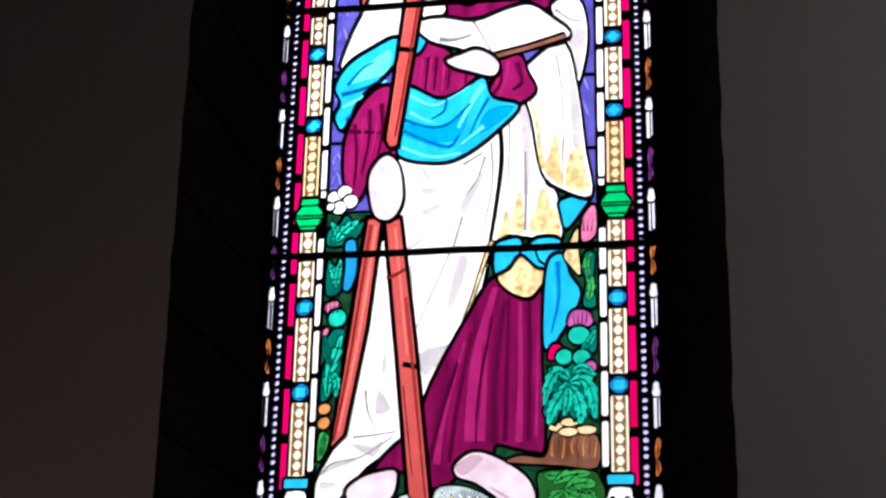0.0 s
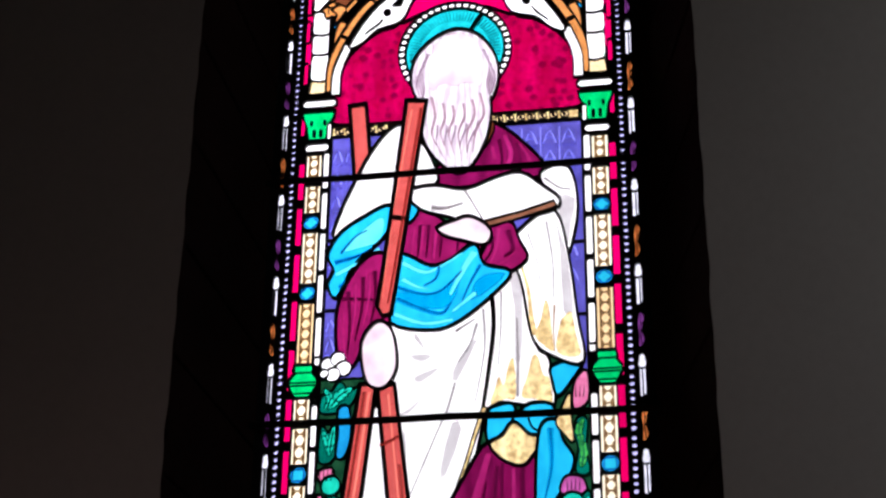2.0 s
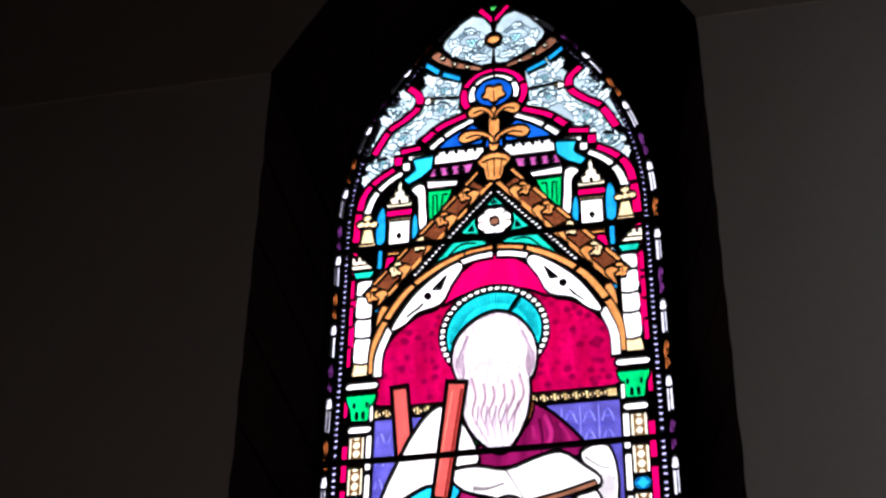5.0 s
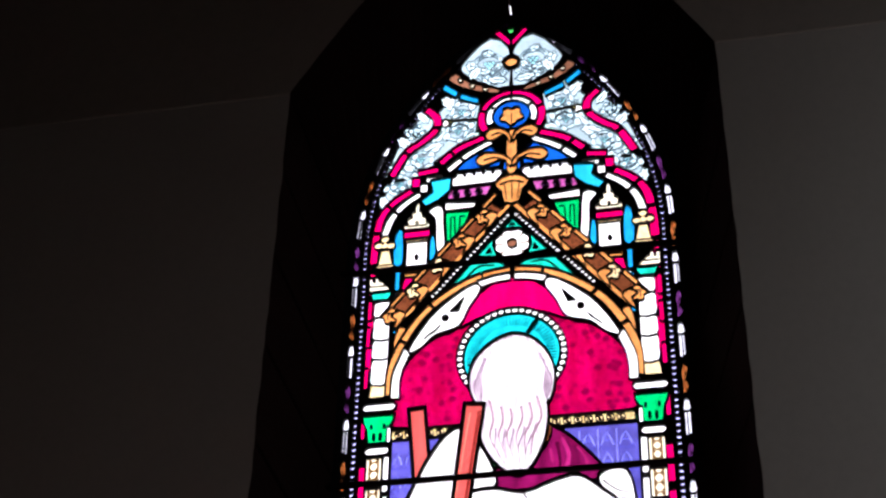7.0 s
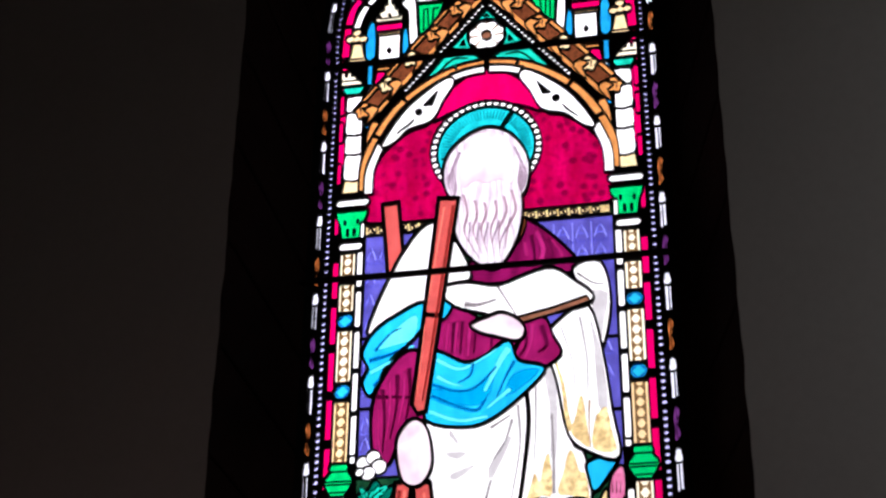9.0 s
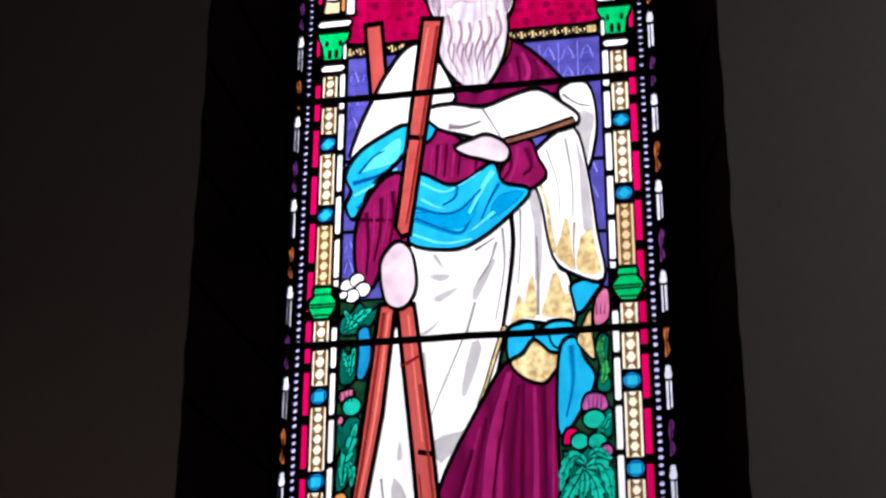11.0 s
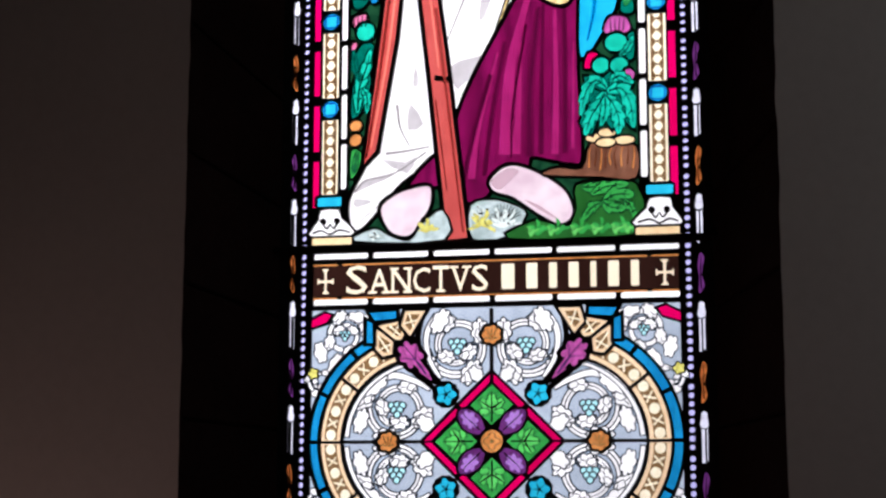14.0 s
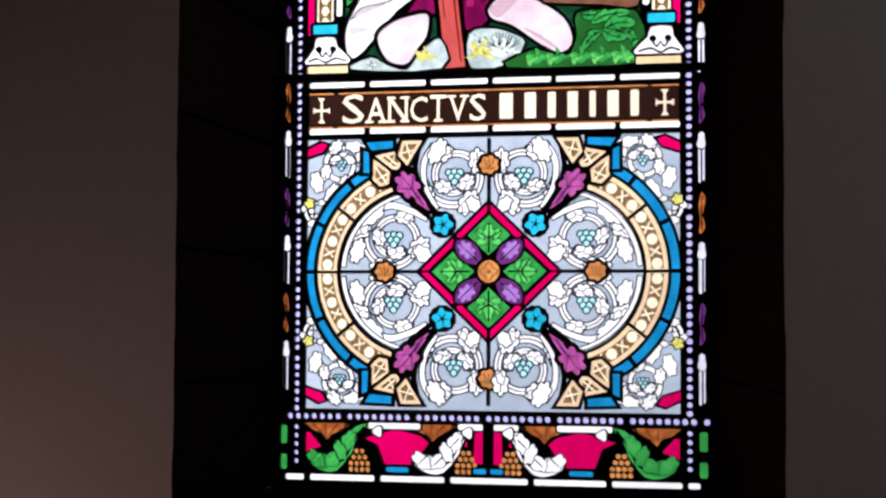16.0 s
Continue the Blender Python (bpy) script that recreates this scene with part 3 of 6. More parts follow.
wash((-0.127, 1.608), (-0.09, 1.628), (-0.045, 1.64), (-0.105, 1.596)), wash((-0.175, 1.486), (-0.136, 1.508), (-0.105, 1.534), (-0.145, 1.490))
wash((0.001, 1.626), (0.047, 1.709), (0.078, 1.729), (0.013, 1.593)), wash((-0.123, 1.133), (-0.102, 1.059), (-0.016, 1.154), (-0.06, 1.155))
wash((0.0, 1.45), (0.03, 1.43), (-0.02, 1.28), (-0.035, 1.30)), wash((-0.16, 1.42), (-0.15, 1.40), (-0.145, 1.22), (-0.16, 1.25))
for a in ([(0.009, 1.588), (-0.019, 1.486), (-0.037, 1.45), (-0.137, 1.207)], [(0.08, 1.791), (0.055, 1.713), (0.017, 1.656)], [(0.008, 1.766), (0.074, 1.807)], [(0.10, 1.84), (0.105, 1.70), (0.075, 1.52)]):
    fold(a, 0.0035, 0.0015)
paint(ribbon(run([(0.105, 1.50), (0.075, 1.41), (0.045, 1.31), (0.02, 1.24)]), 0.014, 0.006), "gold_pattern", 0.002, **F)
fold([(0.125, 1.93), (0.135, 1.78), (0.115, 1.60), (0.10, 1.50)], 0.016, 0.010, mat="lead")
wash((0.185, 1.975), (0.222, 1.988), (0.230, 1.80), (0.222, 1.653), (0.204, 1.654), (0.205, 1.84))
fold([(0.212, 1.80), (0.214, 1.66), (0.212, 1.53)], 0.005, 0.008)
fold([(0.16, 1.90), (0.158, 1.76), (0.15, 1.64)], 0.003, 0.001)
cloth("gold_pattern", (0.125, 1.506), (0.14, 1.565), (0.152, 1.60), (0.168, 1.57), (0.182, 1.635), (0.20, 1.66), (0.206, 1.53), (0.17, 1.525), lead=0)
cloth("gold_pattern", (0.225, 1.53), (0.245, 1.60), (0.262, 1.665), (0.28, 1.66), (0.296, 1.60), (0.316, 1.585), (0.322, 1.495), (0.27, 1.52), lead=0)
cloth("cyan_cloth", (0.118, 1.478), (0.15, 1.50), (0.191, 1.504), (0.21, 1.47), (0.25, 1.50), (0.316, 1.497), (0.327, 1.442), (0.269, 1.389), (0.129, 1.376))
fold([(0.205, 1.49), (0.19, 1.44), (0.15, 1.40)], 0.008, 0.004, mat="lead")
fold([(0.24, 1.48), (0.255, 1.43), (0.28, 1.41)], 0.008, 0.004, mat="lead")
cloth("cyan_cloth", (0.328, 1.627), (0.418, 1.640), (0.385, 1.58), (0.344, 1.531), (0.330, 1.574))
cloth("purple_robe", (0.12, 1.378), (0.19, 1.33), (0.262, 1.33), (0.262, 1.10), (0.272, 0.841), (0.242, 0.818), (0.183, 0.83), (0.123, 0.841), (0.105, 0.802), (0.019, 0.78), (-0.016, 0.726), (-0.082, 0.729), (-0.106, 0.96), (0.042, 1.265))
lift([(0.118, 1.345), (0.06, 1.113), (0.045, 0.85)], 0.020, 0.046), lift([(0.092, 1.20), (0.086, 1.02), (0.078, 0.85)], 0.010, 0.026)
lift([(0.197, 1.295), (0.199, 1.052), (0.194, 0.845)], 0.012, 0.024), lift([(0.253, 1.191), (0.250, 1.0), (0.247, 0.86)], 0.006, 0.012), lift([(0.023, 1.17), (-0.041, 0.923), (-0.06, 0.78)], 0.010, 0.026)
fold([(0.148, 1.30), (0.120, 1.056), (0.117, 0.845)], 0.007, 0.020), fold([(0.162, 1.31), (0.155, 1.05), (0.152, 0.85)], 0.004, 0.012), fold([(0.226, 1.30), (0.227, 1.05), (0.224, 0.85)], 0.006, 0.012)
fold([(0.0, 1.10), (-0.05, 0.93), (-0.085, 0.77)], 0.005, 0.010), fold([(0.045, 1.20), (0.005, 0.98), (-0.02, 0.79)], 0.006, 0.010), fold([(0.11, 1.25), (0.068, 1.0), (0.062, 0.84)], 0.003, 0.004)
cloth("gold_pattern", (0.126, 1.376), (0.165, 1.40), (0.198, 1.442), (0.245, 1.40), (0.288, 1.388), (0.255, 1.335), (0.222, 1.305), (0.161, 1.329))
cloth("cyan_cloth", (0.287, 1.422), (0.332, 1.443), (0.35, 1.38), (0.385, 1.308), (0.334, 1.202), (0.277, 1.136), (0.272, 1.278))
fold([(0.315, 1.42), (0.318, 1.30), (0.295, 1.19)], 0.008, 0.003)
cloth("gold_pattern", (0.336, 1.437), (0.352, 1.48), (0.379, 1.532), (0.38, 1.46), (0.387, 1.375), (0.36, 1.40), lead=0.006)
cloth("robe_white", (0.172, 2.04), (0.25, 2.14), (0.342, 2.18), (0.384, 2.0), (0.406, 1.80), (0.424, 1.641), (0.333, 1.664), (0.268, 1.727), (0.235, 1.913), (0.21, 1.99))
wash((0.346, 2.142), (0.358, 2.036), (0.365, 1.82), (0.396, 1.80), (0.388, 1.951), (0.372, 2.056))
fold([(0.314, 2.144), (0.333, 1.996), (0.332, 1.854)], 0.003, 0.001), fold([(0.25, 2.11), (0.285, 1.98), (0.29, 1.85)], 0.002, 0.001)
paint(ribbon(run([(0.225, 2.0), (0.25, 1.90), (0.26, 1.80), (0.272, 1.74)]), 0.008, 0.018), "gold_pattern", 0, **F)
cloth("gold_pattern", (0.272, 1.735), (0.29, 1.79), (0.304, 1.852), (0.316, 1.845), (0.325, 1.76), (0.331, 1.68), (0.30, 1.70), lead=0)
cloth("gold_pattern", (0.342, 1.675), (0.352, 1.77), (0.366, 1.795), (0.391, 1.81), (0.405, 1.73), (0.415, 1.662), lead=0)
fold([(0.336, 1.84), (0.332, 1.76), (0.335, 1.675)], 0.002, 0.0015)
cloth("rose_robe", (0.113, 2.13), (0.19, 2.15), (0.218, 2.08), (0.242, 2.01), (0.148, 1.958), (0.080, 1.992), (0.112, 2.07))
lift([(0.154, 2.135), (0.147, 2.063), (0.123, 2.002)], 0.016, 0.010), lift([(0.115, 1.992), (0.171, 2.006), (0.216, 2.05)], 0.012, 0.006)
fold([(0.184, 2.12), (0.20, 2.052), (0.17, 2.025)], 0.008, 0.004), fold([(0.132, 2.10), (0.128, 2.05), (0.10, 2.005)], 0.005, 0.003)
cloth("cyan_cloth", (-0.165, 2.225), (-0.14, 2.255), (-0.125, 2.22), (-0.155, 2.175), lead=0.006)
cloth("cyan_cloth", (-0.205, 2.05), (-0.16, 2.048), (-0.081, 2.005), (-0.010, 2.02), (0.068, 2.075), (0.10, 2.0), (0.188, 1.968), (0.138, 1.90), (0.023, 1.808), (-0.071, 1.779), (-0.208, 1.812), (-0.216, 1.93))
wash((-0.20, 1.92), (-0.107, 1.905), (-0.04, 1.92), (0.02, 1.97), (0.01, 1.90), (-0.035, 1.85), (-0.10, 1.86), (-0.17, 1.89))
wash((0.06, 1.875), (0.132, 1.919), (0.175, 1.963), (0.12, 1.965), (0.075, 1.94))
lift([(-0.178, 2.026), (-0.098, 1.985), (-0.031, 2.012), (0.03, 2.05)], 0.014, 0.010), lift([(-0.175, 1.965), (-0.127, 1.935), (-0.084, 1.922)], 0.014, 0.004)
lift([(-0.011, 1.898), (0.037, 1.995), (0.072, 2.05)], 0.012, 0.026), lift([(-0.002, 1.838), (0.075, 1.90)], 0.008, 0.016), lift([(-0.20, 1.84), (-0.10, 1.80), (0.0, 1.808)], 0.014, 0.010)
fold([(-0.19, 1.895), (-0.116, 1.858), (-0.04, 1.832), (-0.007, 1.872)], 0.009, 0.004), fold([(-0.19, 1.935), (-0.107, 1.905), (-0.04, 1.915), (0.03, 1.985)], 0.006, 0.003)
fold([(0.09, 2.0), (0.058, 1.94), (0.03, 1.875)], 0.004, 0.002), fold([(-0.05, 2.0), (-0.06, 1.96), (-0.10, 1.935)], 0.004, 0.002)
cloth("robe_white", (-0.16, 2.29), (-0.072, 2.307), (0.036, 2.285), (0.145, 2.322), (0.227, 2.335), (0.30, 2.28), (0.356, 2.227), (0.335, 2.19), (0.20, 2.168), (0.103, 2.145), (-0.013, 2.188), (-0.111, 2.222), n=3)
paint([(0.10, 2.16), (0.22, 2.185), (0.34, 2.22), (0.35, 2.20), (0.22, 2.163), (0.115, 2.14)], "earth", 0.003, **F)
fold([(0.036, 2.283), (0.06, 2.24), (0.10, 2.165)], 0.004)
fold([(-0.08, 2.225), (-0.03, 2.22), (0.03, 2.235)], 0.010, 0.003)
cloth("flesh", (-0.055, 2.145), (0.0, 2.168), (0.05, 2.18), (0.103, 2.15), (0.124, 2.11), (0.102, 2.077), (0.025, 2.10), (-0.02, 2.115))
cloth("cyan_cloth", (-0.225, 2.24), (-0.235, 2.14), (-0.336, 2.04), (-0.37, 1.98), (-0.402, 1.912), (-0.428, 1.96), (-0.41, 2.013), (-0.432, 2.072), (-0.39, 2.15), (-0.31, 2.205))
paint(smooth([(-0.385, 2.083), (-0.318, 2.155), (-0.249, 2.20), (-0.255, 2.115), (-0.326, 2.09)], 3), "cyan_light", 0, **F)
lift([(-0.405, 1.995), (-0.324, 2.036), (-0.257, 2.084)], 0.016, 0.012)
fold([(-0.41, 2.04), (-0.325, 2.062), (-0.262, 2.10)], 0.006, 0.002), fold([(-0.39, 2.075), (-0.34, 2.135), (-0.30, 2.155)], 0.003, 0.001), fold([(-0.39, 1.945), (-0.35, 1.99), (-0.30, 2.03)], 0.005, 0.003)
cloth("rose_robe", (-0.384, 1.90), (-0.34, 2.0), (-0.28, 2.06), (-0.232, 2.04), (-0.240, 1.874), (-0.219, 1.811), (-0.296, 1.755), (-0.333, 1.665), (-0.376, 1.678), (-0.393, 1.80))
for a in ([(-0.36, 1.93), (-0.35, 1.82), (-0.355, 1.70)], [(-0.31, 1.98), (-0.31, 1.87), (-0.33, 1.75)], [(-0.27, 2.0), (-0.265, 1.90), (-0.28, 1.80)], [(-0.385, 1.905), (-0.321, 1.90), (-0.245, 1.893)]):
    fold(a, 0.006, 0.003)
lift([(-0.372, 1.86), (-0.370, 1.76), (-0.358, 1.69)], 0.006, 0.010), lift([(-0.335, 1.96), (-0.333, 1.86), (-0.345, 1.74)], 0.010, 0.006), lift([(-0.285, 1.99), (-0.287, 1.90), (-0.305, 1.80)], 0.012, 0.006)
timber((-0.170, 2.649), (-0.110, 2.643), (-0.17, 2.18), (-0.215, 1.845), (-0.235, 1.84), (-0.252, 1.87), (-0.215, 2.2))
fold([(-0.225, 2.20), (-0.165, 2.19)], 0.012, n=1, mat="lead")
fold([(-0.122, 2.62), (-0.197, 2.05), (-0.222, 1.88)], 0.004, 0.003), lift([(-0.155, 2.62), (-0.212, 2.22)], 0.008, 0.005, n=1), lift([(-0.218, 2.16), (-0.242, 1.90)], 0.006, 0.004, n=1)
cloth("robe_white", (-0.262, 1.50), (-0.20, 1.47), (-0.185, 1.092), (-0.160, 0.929), (-0.166, 0.855), (-0.279, 0.775), (-0.384, 0.654), (-0.428, 0.645), (-0.437, 0.729), (-0.388, 0.829), (-0.342, 0.937), (-0.297, 1.225))
wash((-0.248, 1.023), (-0.208, 0.958), (-0.256, 0.942)), wash((-0.232, 1.139), (-0.225, 1.084), (-0.241, 1.08)), wash((-0.336, 0.852), (-0.261, 0.841), (-0.231, 0.858), (-0.258, 0.806))
wash((-0.421, 0.734), (-0.367, 0.725), (-0.417, 0.708)), wash((-0.428, 0.75), (-0.386, 0.789), (-0.297, 0.806), (-0.385, 0.769)), wash((-0.416, 0.652), (-0.384, 0.684), (-0.34, 0.717), (-0.398, 0.668))
for a in ([(-0.42, 0.756), (-0.386, 0.790), (-0.297, 0.809), (-0.199, 0.87)], [(-0.324, 0.871), (-0.27, 0.875), (-0.191, 0.886)], [(-0.29, 1.02), (-0.28, 0.95), (-0.25, 0.89)]):
    fold(a, 0.0035, 0.002)
cloth("purple_robe", (-0.25, 0.77), (-0.19, 0.84), (-0.158, 0.85), (-0.14, 0.77), (-0.19, 0.765), n=2)
cloth("flesh", (-0.34, 0.70), (-0.30, 0.74), (-0.25, 0.758), (-0.187, 0.763), (-0.187, 0.702), (-0.215, 0.66), (-0.25, 0.615), (-0.31, 0.632))
timber((-0.302, 1.591), (-0.259, 1.592), (-0.296, 1.226), (-0.355, 0.88), (-0.395, 0.835), (-0.360, 1.101))
lift([(-0.275, 1.57), (-0.318, 1.2), (-0.372, 0.89)], 0.010, 0.008), fold([(-0.292, 1.57), (-0.342, 1.15), (-0.386, 0.86)], 0.004, 0.003)
timber((-0.243, 1.586), (-0.197, 1.587), (-0.140, 1.179), (-0.071, 0.602), (-0.133, 0.598), (-0.187, 1.109))
fold([(-0.172, 1.10), (-0.122, 1.09)], 0.014, n=1, mat="lead")
lift([(-0.212, 1.56), (-0.16, 1.13)], 0.008, 0.006, n=1), fold([(-0.17, 1.32), (-0.13, 1.0), (-0.085, 0.62)], 0.005, 0.003), fold([(-0.17, 1.03), (-0.135, 0.75)], 0.002, 0.002)
fold([(-0.235, 1.385), (-0.20, 1.40), (-0.175, 1.415)], 0.005)
cloth("flesh", (-0.281, 1.79), (-0.243, 1.813), (-0.205, 1.77), (-0.189, 1.67), (-0.205, 1.61), (-0.24, 1.583), (-0.285, 1.612), (-0.305, 1.728))
cloth("flesh", (-0.002, 0.777), (0.05, 0.817), (0.122, 0.801), (0.215, 0.741), (0.245, 0.67), (0.213, 0.636), (0.154, 0.661), (0.07, 0.72), (0.01, 0.742))
wash((0.0, 0.775), (0.05, 0.808), (0.085, 0.80), (0.05, 0.765), (0.03, 0.748), (0.012, 0.75)), wash((0.10, 0.712), (0.16, 0.672), (0.20, 0.65), (0.15, 0.69))

# ground, rock and plants round the feet
paint(smooth([(-0.42, 0.605), (-0.36, 0.64), (-0.31, 0.615), (-0.25, 0.60), (-0.21, 0.65), (-0.15, 0.69), (-0.142, 0.60)], 3), "pale_ground", 0.006, "ground_piece")
paint(smooth([(-0.062, 0.70), (0.0, 0.715), (0.06, 0.70), (0.106, 0.668), (0.05, 0.605), (-0.055, 0.60)], 3), "pale_ground", 0.006, "ground_piece")
for i in range(14):
    a = radians(20 + 140 * i / 13)
    trace([(0.035 + 0.02 * math.cos(a), 0.65 + 0.015 * math.sin(a)), (0.035 + 0.06 * math.cos(a), 0.65 + 0.052 * math.sin(a))], 0.004, 0.001, n=1)
paint(smooth([(0.055, 0.598), (0.12, 0.645), (0.17, 0.64), (0.225, 0.62), (0.256, 0.68), (0.256, 0.75), (0.34, 0.758), (0.43, 0.748), (0.43, 0.60)], 3), "lawn", 0.006, "ground_piece")
paint(smooth([(0.275, 0.80), (0.30, 0.875), (0.37, 0.868), (0.433, 0.86), (0.432, 0.765), (0.33, 0.772), (0.16, 0.785), (0.20, 0.805)], 3), "earth", 0.006, "rock")
for x, z, w in ((0.315, 0.89, 0.03), (0.35, 0.905, 0.028), (0.40, 0.88, 0.032), (0.345, 0.875, 0.03)):
    paint(disc(x, z, w, 10, 0.014), "straw", 0.003, "mushroom_cap")
for p, m in (([(-0.435, 1.507), (-0.432, 1.56), (-0.40, 1.575), (-0.376, 1.609), (-0.345, 1.575), (-0.315, 1.585), (-0.335, 1.53), (-0.384, 1.504)], "sea_green"),
             ([(-0.432, 1.34), (-0.43, 1.455), (-0.405, 1.43), (-0.384, 1.466), (-0.383, 1.352)], "sea_green"),
             ([(-0.375, 1.513), (-0.342, 1.516), (-0.334, 1.415), (-0.355, 1.350), (-0.377, 1.361), (-0.371, 1.436)], "azure"),
             ([(-0.432, 1.306), (-0.391, 1.315), (-0.388, 1.284), (-0.426, 1.272)], "pink_bloom"),
             ([(-0.436, 1.22), (-0.42, 1.225), (-0.418, 1.19), (-0.436, 1.17)], "pink_bloom"),
             ([(-0.434, 0.99), (-0.433, 1.08), (-0.418, 1.13), (-0.425, 1.178), (-0.40, 1.223), (-0.363, 1.21), (-0.38, 1.15), (-0.372, 1.09), (-0.402, 1.004)], "sea_green"),
             ([(-0.436, 0.80), (-0.433, 0.885), (-0.401, 0.873), (-0.413, 0.816)], "leaf_green"),
             ([(0.395, 1.483), (0.392, 1.54), (0.405, 1.585), (0.434, 1.605), (0.436, 1.508)], "pink_bloom"),
             ([(0.395, 1.275), (0.405, 1.35), (0.392, 1.40), (0.405, 1.45), (0.432, 1.44), (0.425, 1.35), (0.434, 1.271)], "sea_green"),
             ([(0.348, 1.208), (0.356, 1.253), (0.384, 1.262), (0.414, 1.250), (0.419, 1.208)], "orchid"),
             ([(0.268, 0.94), (0.30, 1.0), (0.283, 1.079), (0.33, 1.062), (0.358, 1.092), (0.39, 1.06), (0.432, 1.06), (0.41, 1.0), (0.43, 0.91), (0.385, 0.955), (0.365, 0.912), (0.329, 0.96), (0.305, 0.90)], "sea_green"),
             ([(0.402, 1.129), (0.397, 1.175), (0.415, 1.20), (0.434, 1.205), (0.431, 1.127)], "sea_green"),
             ([(0.284, 1.105), (0.296, 1.15), (0.326, 1.145), (0.312, 1.106)], "ruby_bright")):
    paint(smooth(p, 3), m, 0.006, "plant_piece")
for x, z, r, rz, m in ((-0.391, 1.258, 0.03, 0.03, "bright_teal"), (0.38, 1.178, 0.034, 0.03, "bright_teal"), (0.334, 1.110, 0.026, 0.026, "bright_teal"), (0.388, 1.108, 0.027, 0.026, "bright_teal"),
                       (0.415, 1.075, 0.018, 0.022, "orchid"), (-0.420, 0.962, 0.02, 0.018, "amber"), (-0.420, 0.917, 0.02, 0.02, "amber")):
    paint(disc(x, z, r, 12, rz), m, 0.006, "bloom")
for x, z, r in ((-0.418, 1.672, 0.024), (-0.385, 1.69, 0.024), (-0.365, 1.655, 0.026), (-0.40, 1.635, 0.024), (-0.43, 1.64, 0.014)):
    paint(disc(x, z, r, 10), "clear_white", 0.003, "white_petal")
for p in ([(-0.42, 1.08), (-0.40, 1.15), (-0.375, 1.2)], [(-0.41, 1.02), (-0.40, 1.08), (-0.385, 1.12)], [(0.31, 0.95), (0.345, 1.01), (0.36, 1.07)], [(0.40, 0.93), (0.37, 1.0), (0.35, 1.05)], [(0.30, 1.05), (0.34, 1.03), (0.40, 1.04)], [(-0.41, 1.52), (-0.38, 1.57)]):
    trace(p, 0.006, 0.002)



def spray(x, z, a0, a1, n, length, mat="vein_teal", bend=25.0, w=0.010):
    """Curved pale leaf blades spreading from one foot."""
    for i in range(n):
        a = radians(a0 + (a1 - a0) * i / max(1, n - 1))
        b = a + radians(bend if i % 2 else -bend)
        ln = length * (0.75 + 0.25 * math.sin(i * 2.4 + 1))
        m_ = (x + 0.55 * ln * math.cos(a), z + 0.55 * ln * math.sin(a))
        e_ = (m_[0] + 0.45 * ln * math.cos(b), m_[1] + 0.45 * ln * math.sin(b))
        if abs(e_[0]) < 0.436 and abs(m_[0]) < 0.436:
            paint(ribbon(run([(x, z), m_, e_], 3), w * 0.5, w * 0.25), mat, 0, "leaf_blade", joined="leaf_blades")
            paint(ribbon(run([m_, (0.5 * (m_[0] + e_[0]) + 0.006, 0.5 * (m_[1] + e_[1])), e_], 3), w, 0.002), mat, 0, "leaf_blade", joined="leaf_blades")




def frond(line, w, mat="bright_teal", k=5, vein="vein_dark"):
    """A curling leaf with forward-pointing lobes along the line and a dark midrib."""
    p = [Vector(q) for q in run(line, 8)]
    lft, rgt = [], []
    m = len(p) - 1
    for i, q in enumerate(p):
        u = i / m
        t = (p[min(i + 1, m)] - p[max(i - 1, 0)]).normalized()
        body = math.sin(math.pi * min(0.97, 0.12 + 0.86 * u)) ** 0.7
        wide = w * body * (0.52 + 0.48 * ((u * k) % 1.0))
        nrm = Vector((-t.y, t.x))
        lft.append(tuple(q + nrm * wide + t * wide * 0.35)), rgt.append(tuple(q - nrm * wide + t * wide * 0.35))
    keep = lambda c: (max(-0.436, min(0.436, c[0])), c[1])
    paint([keep(c) for c in lft + rgt[::-1]], mat, 0.0025, "plant_leaf", edge=vein)
    paint(ribbon([keep(tuple(q)) for q in p[1:-2]], 0.005, 0.002), vein, 0)
    for i in range(4, m - 3, 7):
        t = (p[i + 1] - p[i - 1]).normalized()
        for sg in (-1, 1):
            e = p[i] + (Vector((-t.y, t.x)) * sg + t * 0.9) * w * 0.5
            paint(ribbon([keep(tuple(p[i])), keep(tuple(e))], 0.003, 0.0012), vein, 0)


